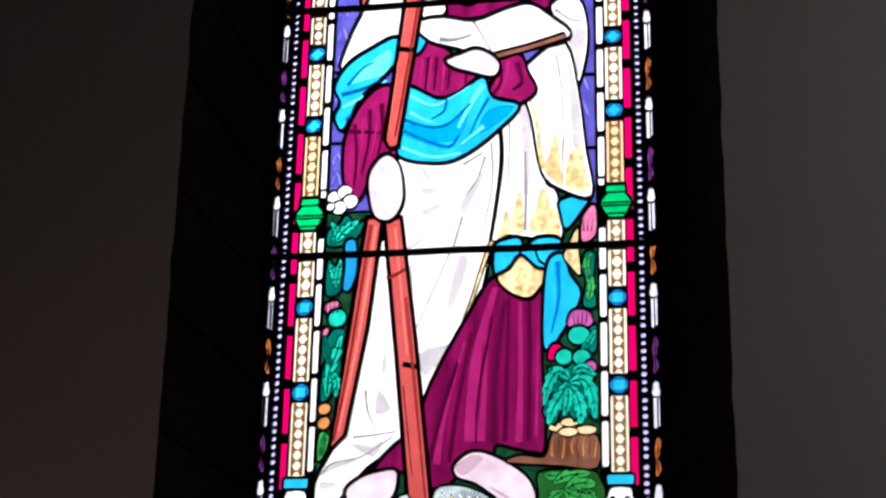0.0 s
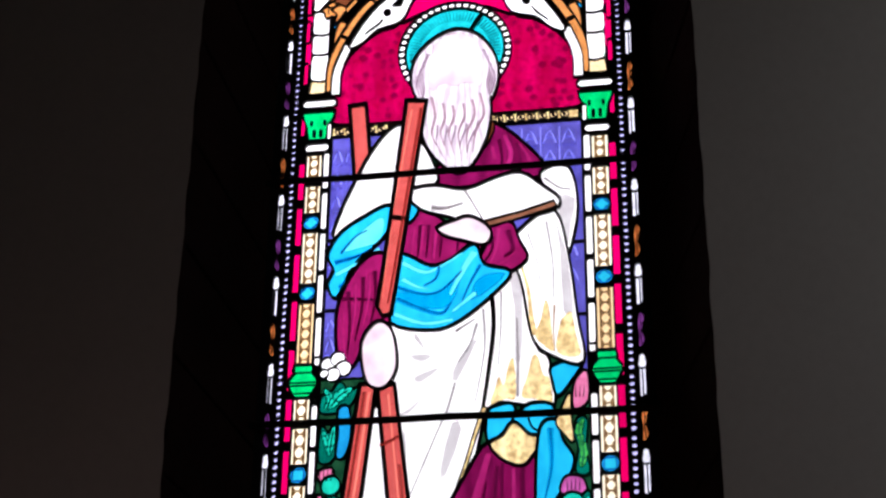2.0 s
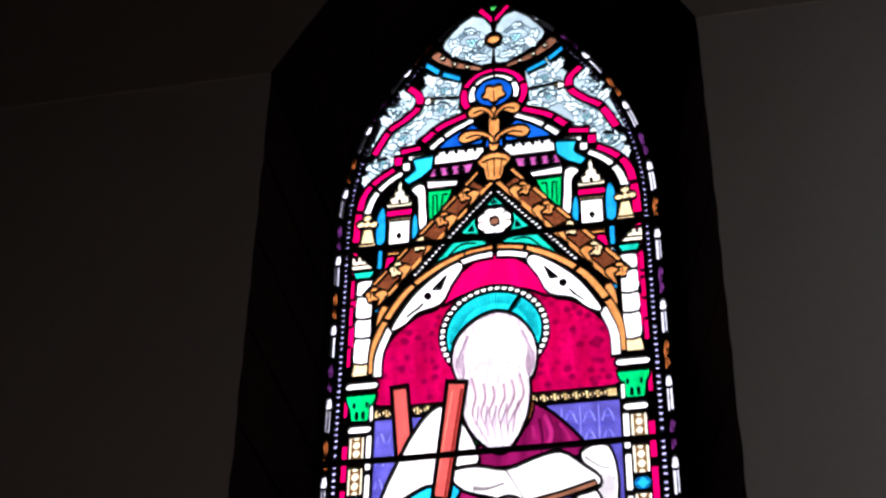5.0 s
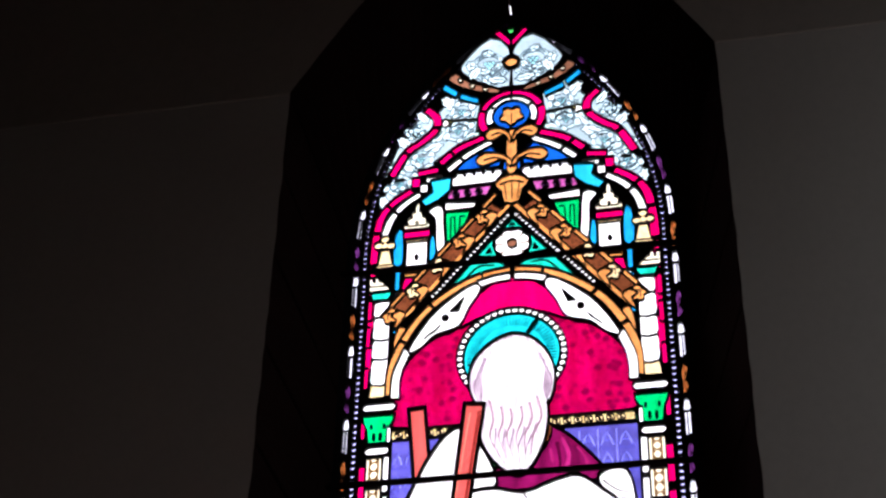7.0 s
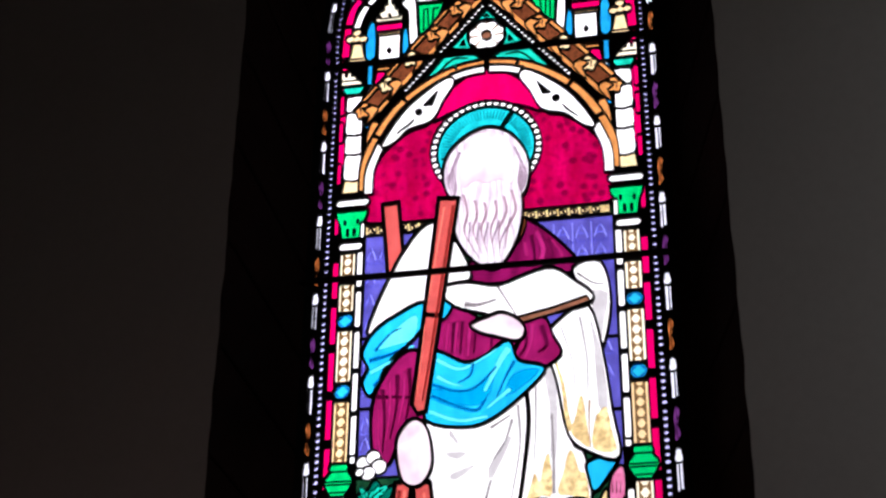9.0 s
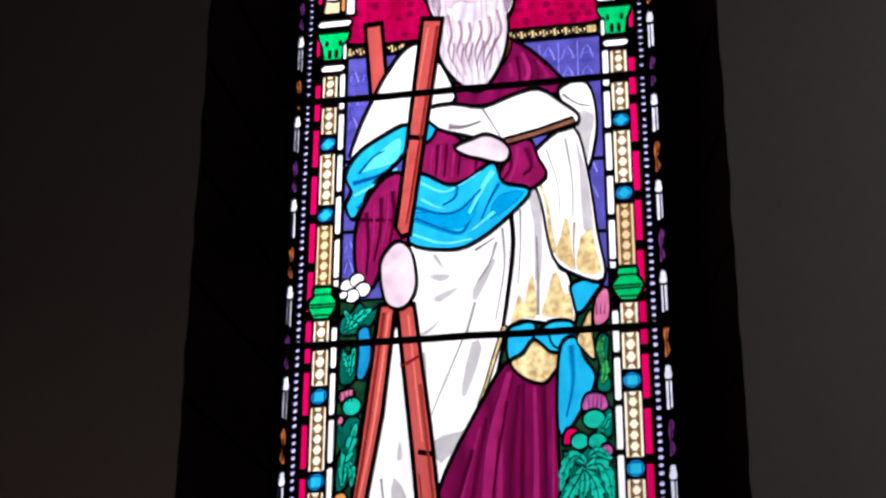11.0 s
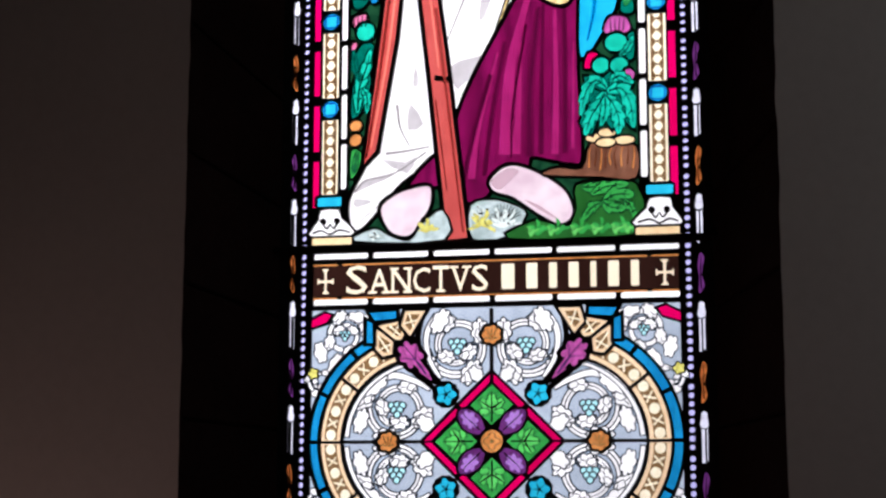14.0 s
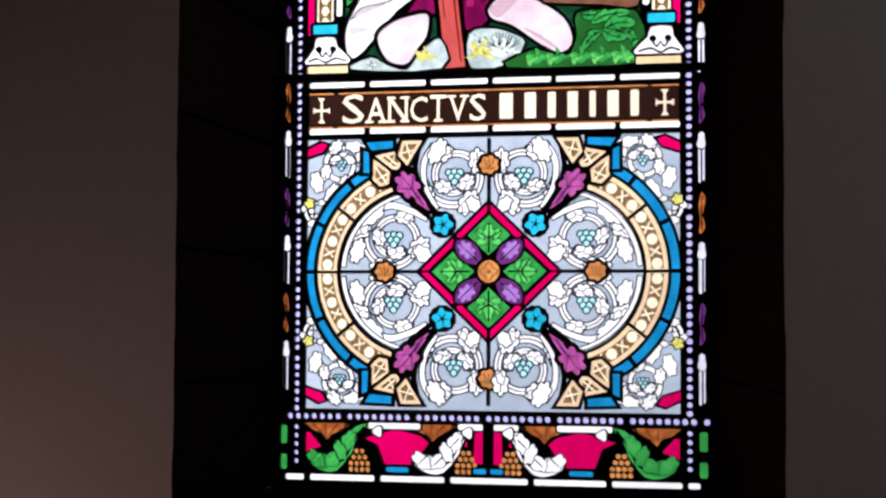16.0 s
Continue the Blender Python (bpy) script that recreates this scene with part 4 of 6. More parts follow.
for line, w in (([(0.352, 1.04), (0.318, 1.065), (0.288, 1.03), (0.272, 0.96)], 0.022), ([(0.36, 1.06), (0.39, 1.075), (0.43, 1.05)], 0.018), ([(0.35, 1.03), (0.395, 1.035), (0.42, 0.985), (0.428, 0.915)], 0.026),
                ([(0.345, 1.03), (0.325, 0.99), (0.30, 0.95), (0.285, 0.90)], 0.026), ([(0.348, 1.02), (0.372, 0.985), (0.385, 0.94), (0.382, 0.90)], 0.024), ([(0.345, 1.015), (0.345, 0.97), (0.332, 0.925)], 0.018)):
    frond(line, w)
for line, w, mat in (([(-0.415, 1.0), (-0.41, 1.08), (-0.39, 1.14), (-0.375, 1.20)], 0.022, "bright_teal"), ([(-0.405, 1.10), (-0.425, 1.15), (-0.43, 1.20)], 0.014, "sea_green"), ([(-0.40, 1.08), (-0.385, 1.05), (-0.385, 1.0)], 0.016, "bright_teal"),
                     ([(-0.42, 1.51), (-0.405, 1.55), (-0.425, 1.585)], 0.014, "bright_teal"), ([(-0.405, 1.52), (-0.375, 1.56), (-0.335, 1.585)], 0.022, "bright_teal"), ([(-0.40, 1.36), (-0.41, 1.41), (-0.425, 1.44)], 0.014, "bright_teal"),
                     ([(-0.40, 1.36), (-0.395, 1.41), (-0.388, 1.455)], 0.014, "bright_teal"), ([(0.41, 1.29), (0.42, 1.34), (0.405, 1.39)], 0.016, "leaf_green"), ([(0.415, 1.37), (0.405, 1.41), (0.42, 1.445)], 0.014, "leaf_green"),
                     ([(0.39, 1.135), (0.415, 1.16), (0.43, 1.195)], 0.014, "bright_teal"), ([(-0.425, 0.815), (-0.42, 0.85), (-0.415, 0.88)], 0.010, "leaf_green")):
    frond(line, w, mat, 4)
for line, w in (([(0.27, 0.745), (0.30, 0.742), (0.335, 0.75)], 0.018), ([(0.30, 0.72), (0.345, 0.742), (0.41, 0.748)], 0.020), ([(0.335, 0.70), (0.375, 0.718), (0.425, 0.715)], 0.026), ([(0.33, 0.70), (0.36, 0.68), (0.40, 0.675)], 0.022),
                ([(0.33, 0.695), (0.30, 0.68), (0.275, 0.645)], 0.018), ([(0.395, 0.70), (0.415, 0.68), (0.43, 0.65)], 0.014)):
    frond(line, w, "leaf_green", 2, "dark_green")
for x in (0.14, 0.20, 0.27, 0.33, 0.39, 0.425):
    spray(x, 0.604, 40, 140, 7, 0.05, "leaf_green", 12.0, 0.013)
    spray(x - 0.02, 0.600, 55, 125, 5, 0.035, "vein_green", 10.0, 0.008)
spray(0.035, 0.63, 15, 165, 13, 0.066, "pale_blade", 10.0, 0.010), spray(-0.035, 0.665, 50, 150, 7, 0.04, "pale_blade", 10.0, 0.005), spray(-0.20, 0.625, 20, 160, 8, 0.045, "yellow_bloom", 18.0, 0.013)
spray(-0.03, 0.64, -20, 200, 9, 0.05, "yellow_bloom", 18.0, 0.014), spray(-0.36, 0.605, 40, 140, 7, 0.03, "pale_blade", 10.0, 0.004)
for i in range(9):
    x = 0.295 + 0.016 * i
    paint(ribbon(run([(x, 0.80 + 0.008 * math.sin(i * 2.1)), (x + 0.006 * math.sin(i), 0.835), (x + 0.004, 0.862)]), 0.005, 0.002), "brown_enamel" if i % 2 else "amber", 0, "rock_stroke", joined="leaf_blades")
for x, z in ((0.384, 1.235), (0.405, 1.54), (-0.41, 1.295)):
    for k in range(4):
        trace([(x - 0.018 + 0.012 * k, z - 0.02), (x - 0.02 + 0.014 * k, z + 0.018)], 0.003, 0.001, n=1)
# columns with their roundels and jars
for z0, z1 in ((0.75, 0.985), (1.052, 1.262), (1.332, 1.455), (1.475, 1.555), (1.675, 1.895), (1.967, 2.16), (2.232, 2.34), (2.362, 2.462)):
    paint(box(0.474, z0, 0.528, z1, 0.003), "straw" if 1.6 < z0 < 1.9 else "cream", 0.004, "column_drum", True)
    for x in (0.484, 0.518):
        trace([(x, z0 + 0.004), (x, z1 - 0.004)], 0.004, both=True, n=1, mat="column_gold")
    n = max(2, round((z1 - z0) / 0.036))
    for i in range(n):
        c = z0 + (i + 0.5) * (z1 - z0) / n
        for sx in (-1, 1):
            paint([(0.501 + sx * 0.0145, c - 0.017), (0.501 + sx * 0.0145, c + 0.017), (0.501 + sx * 0.0085, c + 0.008), (0.501 + sx * 0.003, c), (0.501 + sx * 0.0085, c - 0.008)], "column_gold", 0, both=True)
        paint(disc(0.501, c, 0.0035, 5), "column_gold", 0, both=True)
for z in (2.197, 1.932, 1.297, 1.018):
    paint(disc(0.501, z, 0.028, 14), "azure", 0.006, "roundel", True)
    paint(lobed(0.501, z, 0.022, 4, 0.25, 0.78 if z > 1.5 else 0.0), "sky_cyan", 0.0025, "roundel_flower", True, edge="deep_blue")
JAR = [(0.474, 1.672), (0.528, 1.672), (0.532, 1.655), (0.527, 1.645), (0.545, 1.622), (0.548, 1.605), (0.532, 1.575), (0.524, 1.562), (0.480, 1.562), (0.470, 1.575), (0.454, 1.605), (0.457, 1.622), (0.475, 1.645), (0.470, 1.655)]
paint(JAR, "emerald", 0.007, "green_jar", True)
for z, w in ((1.647, 0.026), (1.612, 0.044), (1.602, 0.044), (1.575, 0.028)):
    trace([(0.501 - w, z), (0.501 + w, z)], 0.004, both=True, n=1)
s = 0.765
while s < 2.46:
    e = min(s + 0.142, 2.47)
    if not (s < 1.60 < e):
        paint(box(0.447, s, 0.467, e, 0.005), "clear_white", 0.004, "white_fillet", True)
    else:
        paint(box(0.447, s, 0.463, 1.55, 0.005), "clear_white", 0.004, "white_fillet", True)
        paint(box(0.447, 1.67, 0.465, e + 0.02, 0.004), "clear_white", 0.004, "white_fillet", True)
    s += 0.156
# column feet
paint(box(0.461, 0.713, 0.540, 0.743, 0.004), "sky_cyan", 0.006, "blue_collar", True)
paint(smooth([(0.472, 0.703), (0.528, 0.703), (0.535, 0.675), (0.556, 0.645), (0.556, 0.622), (0.43, 0.622), (0.43, 0.645), (0.462, 0.675)], 2), "clear_white", 0.006, "column_base", True)
paint(box(0.428, 0.583, 0.556, 0.618, 0.003), "straw", 0.005, "gold_plinth", True)
for dx in (-0.022, 0.022):
    paint(disc(0.498 + dx, 0.668, 0.010, 9), "enamel", 0, both=True)
    trace([(0.498 + dx, 0.66), (0.498 + dx * 0.5, 0.645), (0.498, 0.66)], 0.006, 0.003, True)
trace([(0.435, 0.632), (0.47, 0.64), (0.498, 0.628), (0.526, 0.64), (0.553, 0.632)], 0.005, both=True)
# capitals
paint(box(0.451, 2.475, 0.536, 2.505, 0.010), "clear_white", 0.006, "white_ring", True)
CAP = [(0.525, 2.523), (0.465, 2.523), (0.455, 2.58), (0.44, 2.61), (0.436, 2.634), (0.55, 2.634), (0.546, 2.61), (0.533, 2.58)]
paint(CAP, "emerald", 0.006, "capital", True)
for x, z, w, h in ((0.483, 2.548, 0.012, 0.030), (0.507, 2.548, 0.012, 0.030), (0.470, 2.59, 0.010, 0.02), (0.518, 2.59, 0.010, 0.02)):
    paint(box(x - w / 2, z - h / 2, x + w / 2, z + h / 2, 0.003), "enamel", 0, both=True)
paint(box(0.432, 2.654, 0.553, 2.684, 0.010), "clear_white", 0.006, "abacus", True)
paint(box(0.446, 2.52, 0.458, 2.585, 0.003), "clear_white", 0.003, "white_fillet", True)
# upper shafts, collars, battlements, finials
paint([(0.460, 2.71), (0.534, 2.71), (0.527, 2.765), (0.464, 2.765)], "straw", 0.002, "shaft_foot", True)
z = 2.768
for h in (0.11, 0.085, 0.10, 0.07):
    paint(smooth([(0.464, z), (0.526, z), (0.530, z + h * 0.5), (0.526, z + h - 0.004), (0.470, z + h - 0.004), (0.464, z + h * 0.5)], 2), "clear_white", 0.002, "shaft_drum", True)
    z += h
paint([(0.482, 3.14), (0.533, 3.14), (0.548, 3.175), (0.459, 3.175)], "bright_teal", 0.005, "teal_collar", True)
BATTLE = [(0.457, 3.182), (0.555, 3.182), (0.556, 3.244), (0.545, 3.244), (0.545, 3.226), (0.533, 3.226), (0.533, 3.244), (0.521, 3.244), (0.521, 3.226), (0.508, 3.226),
          (0.508, 3.244), (0.494, 3.244), (0.494, 3.226), (0.481, 3.226), (0.481, 3.244), (0.457, 3.244)]
paint(BATTLE, "cream", 0.005, "battlement", True)
trace([(0.46, 3.205), (0.553, 3.205)], 0.004, both=True, n=1)
# ---- canopy ----
CAN = [(-0.548, 3.27), (-0.538, 3.435), (-0.508, 3.53), (-0.46, 3.59), (-0.40, 3.63), (-0.362, 3.68), (-0.30, 3.72), (-0.24, 3.80), (-0.12, 3.87), (-0.118, 3.95), (-0.10, 4.05), (0, 4.11)]
paint(CAN + flip(CAN)[::-1][1:] + [(0.47, 3.18), (0.47, 2.73), (0.45, 2.73), (0.42, 2.84), (0.30, 3.05), (0.12, 3.19), (0, 3.215), (-0.12, 3.19), (-0.30, 3.05), (-0.42, 2.84), (-0.45, 2.73), (-0.47, 2.73), (-0.47, 3.18)],
      "lead", 0)
paint([(-0.232, 3.728), (-0.185, 3.782), (-0.09, 3.838), (-0.045, 3.79), (-0.05, 3.728)], "deep_blue", 0.004, "blue_piece", True)
paint([(-0.034, 3.70), (-0.03, 3.76), (-0.012, 3.72)], "deep_blue", 0.003, "blue_piece", True)
for z0, z1 in ((2.98, 3.07), (3.08, 3.16), (3.175, 3.27)):
    paint(box(-0.455, z0, -0.438, z1, 0.003), "azure", 0.003, "blue_fillet", True)
paint(box(-0.453, 3.30, -0.436, 3.42, 0.003), "deep_blue", 0.003, "blue_fillet", True)
# grisaille of the arch head
paint([(-0.50, 3.60), (-0.44, 3.85), (-0.33, 4.02), (-0.22, 4.15), (-0.13, 4.09), (-0.15, 3.90), (-0.30, 3.80), (-0.36, 3.74), (-0.40, 3.66), (-0.50, 3.60)][:-1], "mint_grisaille", 0.006, "grisaille_piece", True)
paint([(-0.548, 3.34), (-0.545, 3.50), (-0.50, 3.70), (-0.40, 3.72), (-0.40, 3.65), (-0.49, 3.60), (-0.535, 3.53)], "mint_grisaille", 0.006, "grisaille_piece", True)
paint([(-0.50, 3.74), (-0.43, 3.86), (-0.325, 3.96), (-0.315, 4.0), (-0.36, 4.06), (-0.41, 3.99), (-0.47, 3.88), (-0.525, 3.72)], "mint_grisaille", 0.006, "grisaille_piece", True)
paint(smooth([(-0.215, 4.275), (-0.178, 4.345), (-0.09, 4.43), (-0.013, 4.36), (-0.010, 4.145), (-0.104, 4.17), (-0.176, 4.22)], 2), "mint_grisaille", 0.007, "grisaille_piece", True)


def scroll(cx, cz, r, turn, sx=1, grapes=True, sz=1, mat="clear_white", line="grey_line"):
    """A white rinceau: one coiling stem with scalloped leaves, round a bunch of grapes."""
    at = lambda rr, a: (cx + sx * rr * math.cos(radians(a + turn)), cz + sz * rr * math.sin(radians(a + turn)))
    lie = lambda a: math.degrees(math.atan2(sz * math.cos(radians(a + turn)), -sx * math.sin(radians(a + turn))))
    vine, rim = dict(edge=line), (0.0042 if line == "grey_line" else 0.0027) * min(1.0, 0.5 + r / 0.16)
    coil = [at(r * (1.10 - 0.62 * t / 40), 340 - 13.5 * t) for t in range(41)]
    paint(ribbon(coil, r * 0.25, r * 0.16), mat, rim, "vine_stem", **vine)
    if r > 0.07:
        paint(ribbon(coil[2:34], r * 0.045, r * 0.03), line, 0)
    for t, rx, rz, tilt, out in ((2, 0.40, 0.26, 35, 1.12), (8, 0.50, 0.32, -30, 1.08), (15, 0.46, 0.30, 32, 1.10), (21, 0.36, 0.24, -28, 1.12), (29, 0.34, 0.23, -35, 0.84), (37, 0.36, 0.25, 20, 0.88)):
        a, rr = 340 - 13.5 * t, r * (1.10 - 0.62 * t / 40) * out
        x, z = at(rr, a)
        tl = lie(a) + tilt * sx * sz
        c, q = math.cos(radians(tl)), math.sin(radians(tl))
        paint(cloud(x, z, rx * r, rz * r, tl, 7, 0.30), mat, rim, "vine_leaf", **vine)
        if r > 0.07:
            paint(cloud(x + 0.14 * r * c, z + 0.14 * r * q, rx * r * 0.5, rz * r * 0.5, tl + 25, 5, 0.30), mat, rim * 0.5, "leaf_lobe", **vine)
        paint(ribbon([(x - rx * r * 0.7 * c, z - rx * r * 0.7 * q), (x - rx * r * 0.1 * c, z - rx * r * 0.1 * q)], 0.05 * r, 0.02 * r), line, 0)
    if grapes:
        for u, v in ((-0.20, 0.13), (0, 0.15), (0.20, 0.13), (-0.11, -0.03), (0.1, -0.03), (0, -0.19)):
            paint(disc(cx + u * r, cz + v * r, r * 0.105, 7), "cyan_grape", rim, "grape", edge=line)


HEAD = dict(mat="mint_white", line="mint_line")
scroll(-0.092, 4.275, 0.078, 40, **HEAD), scroll(0.092, 4.275, 0.078, 40, -1, **HEAD)
for sx in (-1, 1):
    for x, z, rx, rz, tl in ((0.26, 4.09, 0.05, 0.026, 125), (0.295, 3.93, 0.055, 0.028, 50), (0.325, 3.86, 0.05, 0.026, 30), (0.165, 3.90, 0.04, 0.022, 20), (0.44, 3.90, 0.05, 0.024, 130), (0.37, 4.03, 0.04, 0.02, 125),
                             (0.47, 3.76, 0.05, 0.026, 120), (0.40, 3.71, 0.04, 0.022, 70), (0.515, 3.60, 0.045, 0.020, 105), (0.53, 3.46, 0.045, 0.014, 98), (0.155, 4.24, 0.04, 0.022, 60), (0.06, 4.19, 0.045, 0.020, 170)):
        tl = tl if sx < 0 else 180 - tl
        paint(cloud(sx * x, z, rx, rz, tl, 7, 0.30), "mint_white", 0.0024, "vine_leaf", edge="mint_line")
        c, q_ = math.cos(radians(tl)), math.sin(radians(tl))
        paint(ribbon([(sx * x - rx * 0.6 * c, z - rx * 0.6 * q_), (sx * x + rx * 0.4 * c, z + rx * 0.4 * q_)], 0.003, 0.0015), "mint_line", 0)
    scroll(sx * 0.208, 4.035, 0.055, 10, sx, **HEAD), scroll(sx * 0.222, 3.932, 0.052, 200, sx, **HEAD), scroll(sx * 0.372, 3.805, 0.055, 90, sx, **HEAD)
    scroll(sx * 0.455, 3.69, 0.048, 30, sx, **HEAD), scroll(sx * 0.40, 3.96, 0.034, 60, sx, False, **HEAD)
    trace([(sx * 0.30, 4.0), (sx * 0.13, 3.985)], 0.006, n=1, mat="lead")
    paint(lobed(sx * 0.27, 3.985, 0.022, 5, 0.3), "clear_white", 0.002, "vine_leaf"), paint(disc(sx * 0.255, 3.99, 0.009, 7), "yellow_bloom", 0.002, "bloom")
trace([(0, 4.38), (0, 4.15)], 0.010, n=1, mat="lead")
paint(disc(0, 4.278, 0.026, 12), "amber", 0.014, "boss")
paint([(-0.073, 4.452), (-0.056, 4.474), (-0.006, 4.408), (-0.006, 4.37)], "ruby_bright", 0.005, "ruby_fillet", True)
paint(lobed(0, 4.457, 0.02, 3, 0.4, 1.57), "leaf_green", 0.004, "apex_leaf")
paint(smooth([(-0.237, 4.254), (-0.176, 4.192), (-0.062, 4.142), (-0.052, 4.112), (-0.175, 4.150), (-0.262, 4.214)], 2), "earth", 0.005, "gold_band", True)
for x, z in ((-0.215, 4.21), (-0.165, 4.172), (-0.11, 4.145)):
    paint(disc(x, z, 0.011, 8), "cream", 0.002, "gold_boss", True)
paint([(-0.281, 4.199), (-0.222, 4.146), (-0.234, 4.118), (-0.292, 4.17)], "azure", 0.004, "blue_fillet", True)
paint([(-0.21, 4.137), (-0.135, 4.098), (-0.142, 4.07), (-0.22, 4.108)], "azure", 0.004, "blue_fillet", True)
# ring round the fleuron
for a0, a1 in ((-32, 18), (20, 88), (92, 160), (162, 212)):
    paint(band(0, 3.985, 0.112, 0.138, a0, a1, 8), "ruby_bright", 0.005, "ruby_fillet")
for a0, a1 in ((-22, 32), (36, 88), (92, 144), (148, 202)):
    paint(band(0, 3.985, 0.082, 0.103, a0, a1, 8), "clear_white", 0.004, "white_fillet")
paint(disc(0, 3.99, 0.075, 20), "deep_blue", 0.004, "blue_ground")
# ruby and white cusped bands


def cusped(pts, w, mat, name, cuts):
    pts = run(pts, 4)
    n = len(pts)
    edge = [0] + [round(n * c) for c in cuts] + [n - 1]
    for a, b in zip(edge, edge[1:]):
        if b - a > 1:
            seg = pts[a:b + 1]
            if a:
                seg[0] = tuple(Vector(seg[0]).lerp(Vector(seg[1]), min(0.8, 0.010 / max(1e-6, math.dist(seg[0], seg[1])))))
            paint(ribbon(seg, w), mat, 0.005, name, True)


cusped([(-0.358, 4.072), (-0.312, 4.02), (-0.314, 3.956), (-0.372, 3.896), (-0.43, 3.852), (-0.49, 3.735)], 0.031, "ruby_bright", "ruby_fillet", (0.35, 0.78))
cusped([(-0.115, 3.885), (-0.218, 3.840), (-0.29, 3.775)], 0.031, "ruby_bright", "ruby_fillet", (0.55,))
cusped([(-0.30, 3.745), (-0.378, 3.735)], 0.030, "ruby_bright", "ruby_fillet", ())
cusped([(-0.388, 3.715), (-0.388, 3.665)], 0.031, "ruby_bright", "ruby_fillet", ())
cusped([(-0.405, 3.65), (-0.475, 3.60), (-0.522, 3.535), (-0.540, 3.435), (-0.546, 3.31)], 0.030, "ruby_bright", "ruby_fillet", (0.3, 0.62))
cusped([(-0.085, 3.858), (-0.178, 3.806), (-0.258, 3.735)], 0.027, "clear_white", "white_fillet", (0.55,))
cusped([(-0.28, 3.70), (-0.345, 3.698)], 0.027, "clear_white", "white_fillet", ())
cusped([(-0.355, 3.68), (-0.355, 3.636)], 0.027, "clear_white", "white_fillet", ())
cusped([(-0.372, 3.628), (-0.435, 3.582), (-0.482, 3.52), (-0.508, 3.44)], 0.027, "clear_white", "white_fillet", (0.5,))
# roof pieces of the canopy
paint([(-0.327, 3.692), (-0.246, 3.70), (-0.252, 3.632), (-0.294, 3.592), (-0.342, 3.568), (-0.365, 3.596), (-0.315, 3.641)], "sky_cyan", 0.005, "cyan_piece", True)
CREN = [(-0.238, 3.650), (-0.238, 3.695)]
for i in range(5):
    x = -0.225 + 0.038 * i
    CREN += [(x, 3.70), (x + 0.007, 3.718), (x + 0.016, 3.71), (x + 0.022, 3.718), (x + 0.028, 3.70)]
paint(CREN + [(-0.03, 3.70), (-0.07, 3.652)], "clear_white", 0.005, "white_cresting", True)
paint([(-0.262, 3.588), (-0.243, 3.636), (-0.082, 3.64), (-0.10, 3.590)], "orchid", 0.005, "purple_band", True)
for x in (-0.225, -0.178, -0.132):
    paint(disc(x, 3.612, 0.014, 8), "plum", 0.002, "purple_boss", True)
    paint(disc(x, 3.612, 0.008, 6), "enamel", 0, both=True)
paint([(-0.266, 3.575), (-0.141, 3.562), (-0.152, 3.535), (-0.265, 3.535)], "clear_white", 0.004, "white_fillet", True)
paint([(-0.263, 3.526), (-0.165, 3.522), (-0.189, 3.456), (-0.232, 3.375), (-0.255, 3.375)], "emerald", 0.005, "green_panel", True)
trace([(-0.243, 3.40), (-0.243, 3.50), (-0.228, 3.50), (-0.225, 3.42)], 0.006, both=True, n=1)
trace([(-0.208, 3.44), (-0.205, 3.50), (-0.185, 3.50)], 0.006, both=True, n=1)
paint(smooth([(-0.33, 3.535), (-0.315, 3.56), (-0.28, 3.555), (-0.272, 3.45), (-0.266, 3.345), (-0.290, 3.332), (-0.299, 3.42), (-0.302, 3.50)], 2), "clear_white", 0.005, "white_pilaster", True)
# turrets
TUR = [(-0.33, 3.462), (-0.325, 3.482), (-0.345, 3.49), (-0.34, 3.51), (-0.36, 3.52), (-0.358, 3.54), (-0.372, 3.545), (-0.370, 3.57), (-0.377, 3.59), (-0.385, 3.57),
       (-0.384, 3.545), (-0.398, 3.54), (-0.396, 3.52), (-0.416, 3.51), (-0.410, 3.49), (-0.43, 3.482), (-0.425, 3.462)]
paint(TUR, "cream", 0.004, "turret_roof", True)
trace([(-0.418, 3.478), (-0.335, 3.478)], 0.004, both=True, n=1)
paint(disc(-0.378, 3.492, 0.008, 6), "enamel", 0, both=True)
paint(box(-0.428, 3.418, -0.326, 3.452, 0.004), "ruby_bright", 0.004, "turret_band", True)
paint([(-0.422, 3.412), (-0.33, 3.412), (-0.335, 3.392), (-0.335, 3.285), (-0.414, 3.285), (-0.414, 3.392)], "clear_white", 0.004, "turret_wall", True)
paint([(-0.375, 3.343), (-0.363, 3.325), (-0.375, 3.307), (-0.387, 3.325)], "enamel", 0, both=True)
paint([(-0.422, 3.411), (-0.33, 3.411), (-0.331, 3.398), (-0.421, 3.398)], "straw", 0.001, "turret_fillet", True)
paint(smooth([(-0.465, 3.30), (-0.465, 3.42), (-0.448, 3.47), (-0.434, 3.44), (-0.43, 3.30)], 2), "azure", 0.004, "blue_fillet", True)
paint(smooth([(-0.322, 3.30), (-0.322, 3.40), (-0.31, 3.42), (-0.300, 3.33)], 2), "azure", 0.004, "blue_fillet", True)
paint([(-0.418, 3.235), (-0.36, 3.235), (-0.39, 3.19), (-0.43, 3.17)], "ruby_bright", 0.005, "ruby_fillet", True)
paint(disc(-0.432, 3.152, 0.016, 8, 0.02), "clear_white", 0.004, "white_knop", True)
paint(box(-0.42, 3.235, -0.345, 3.252, 0.004), "amber", 0.004, "amber_fillet", True)
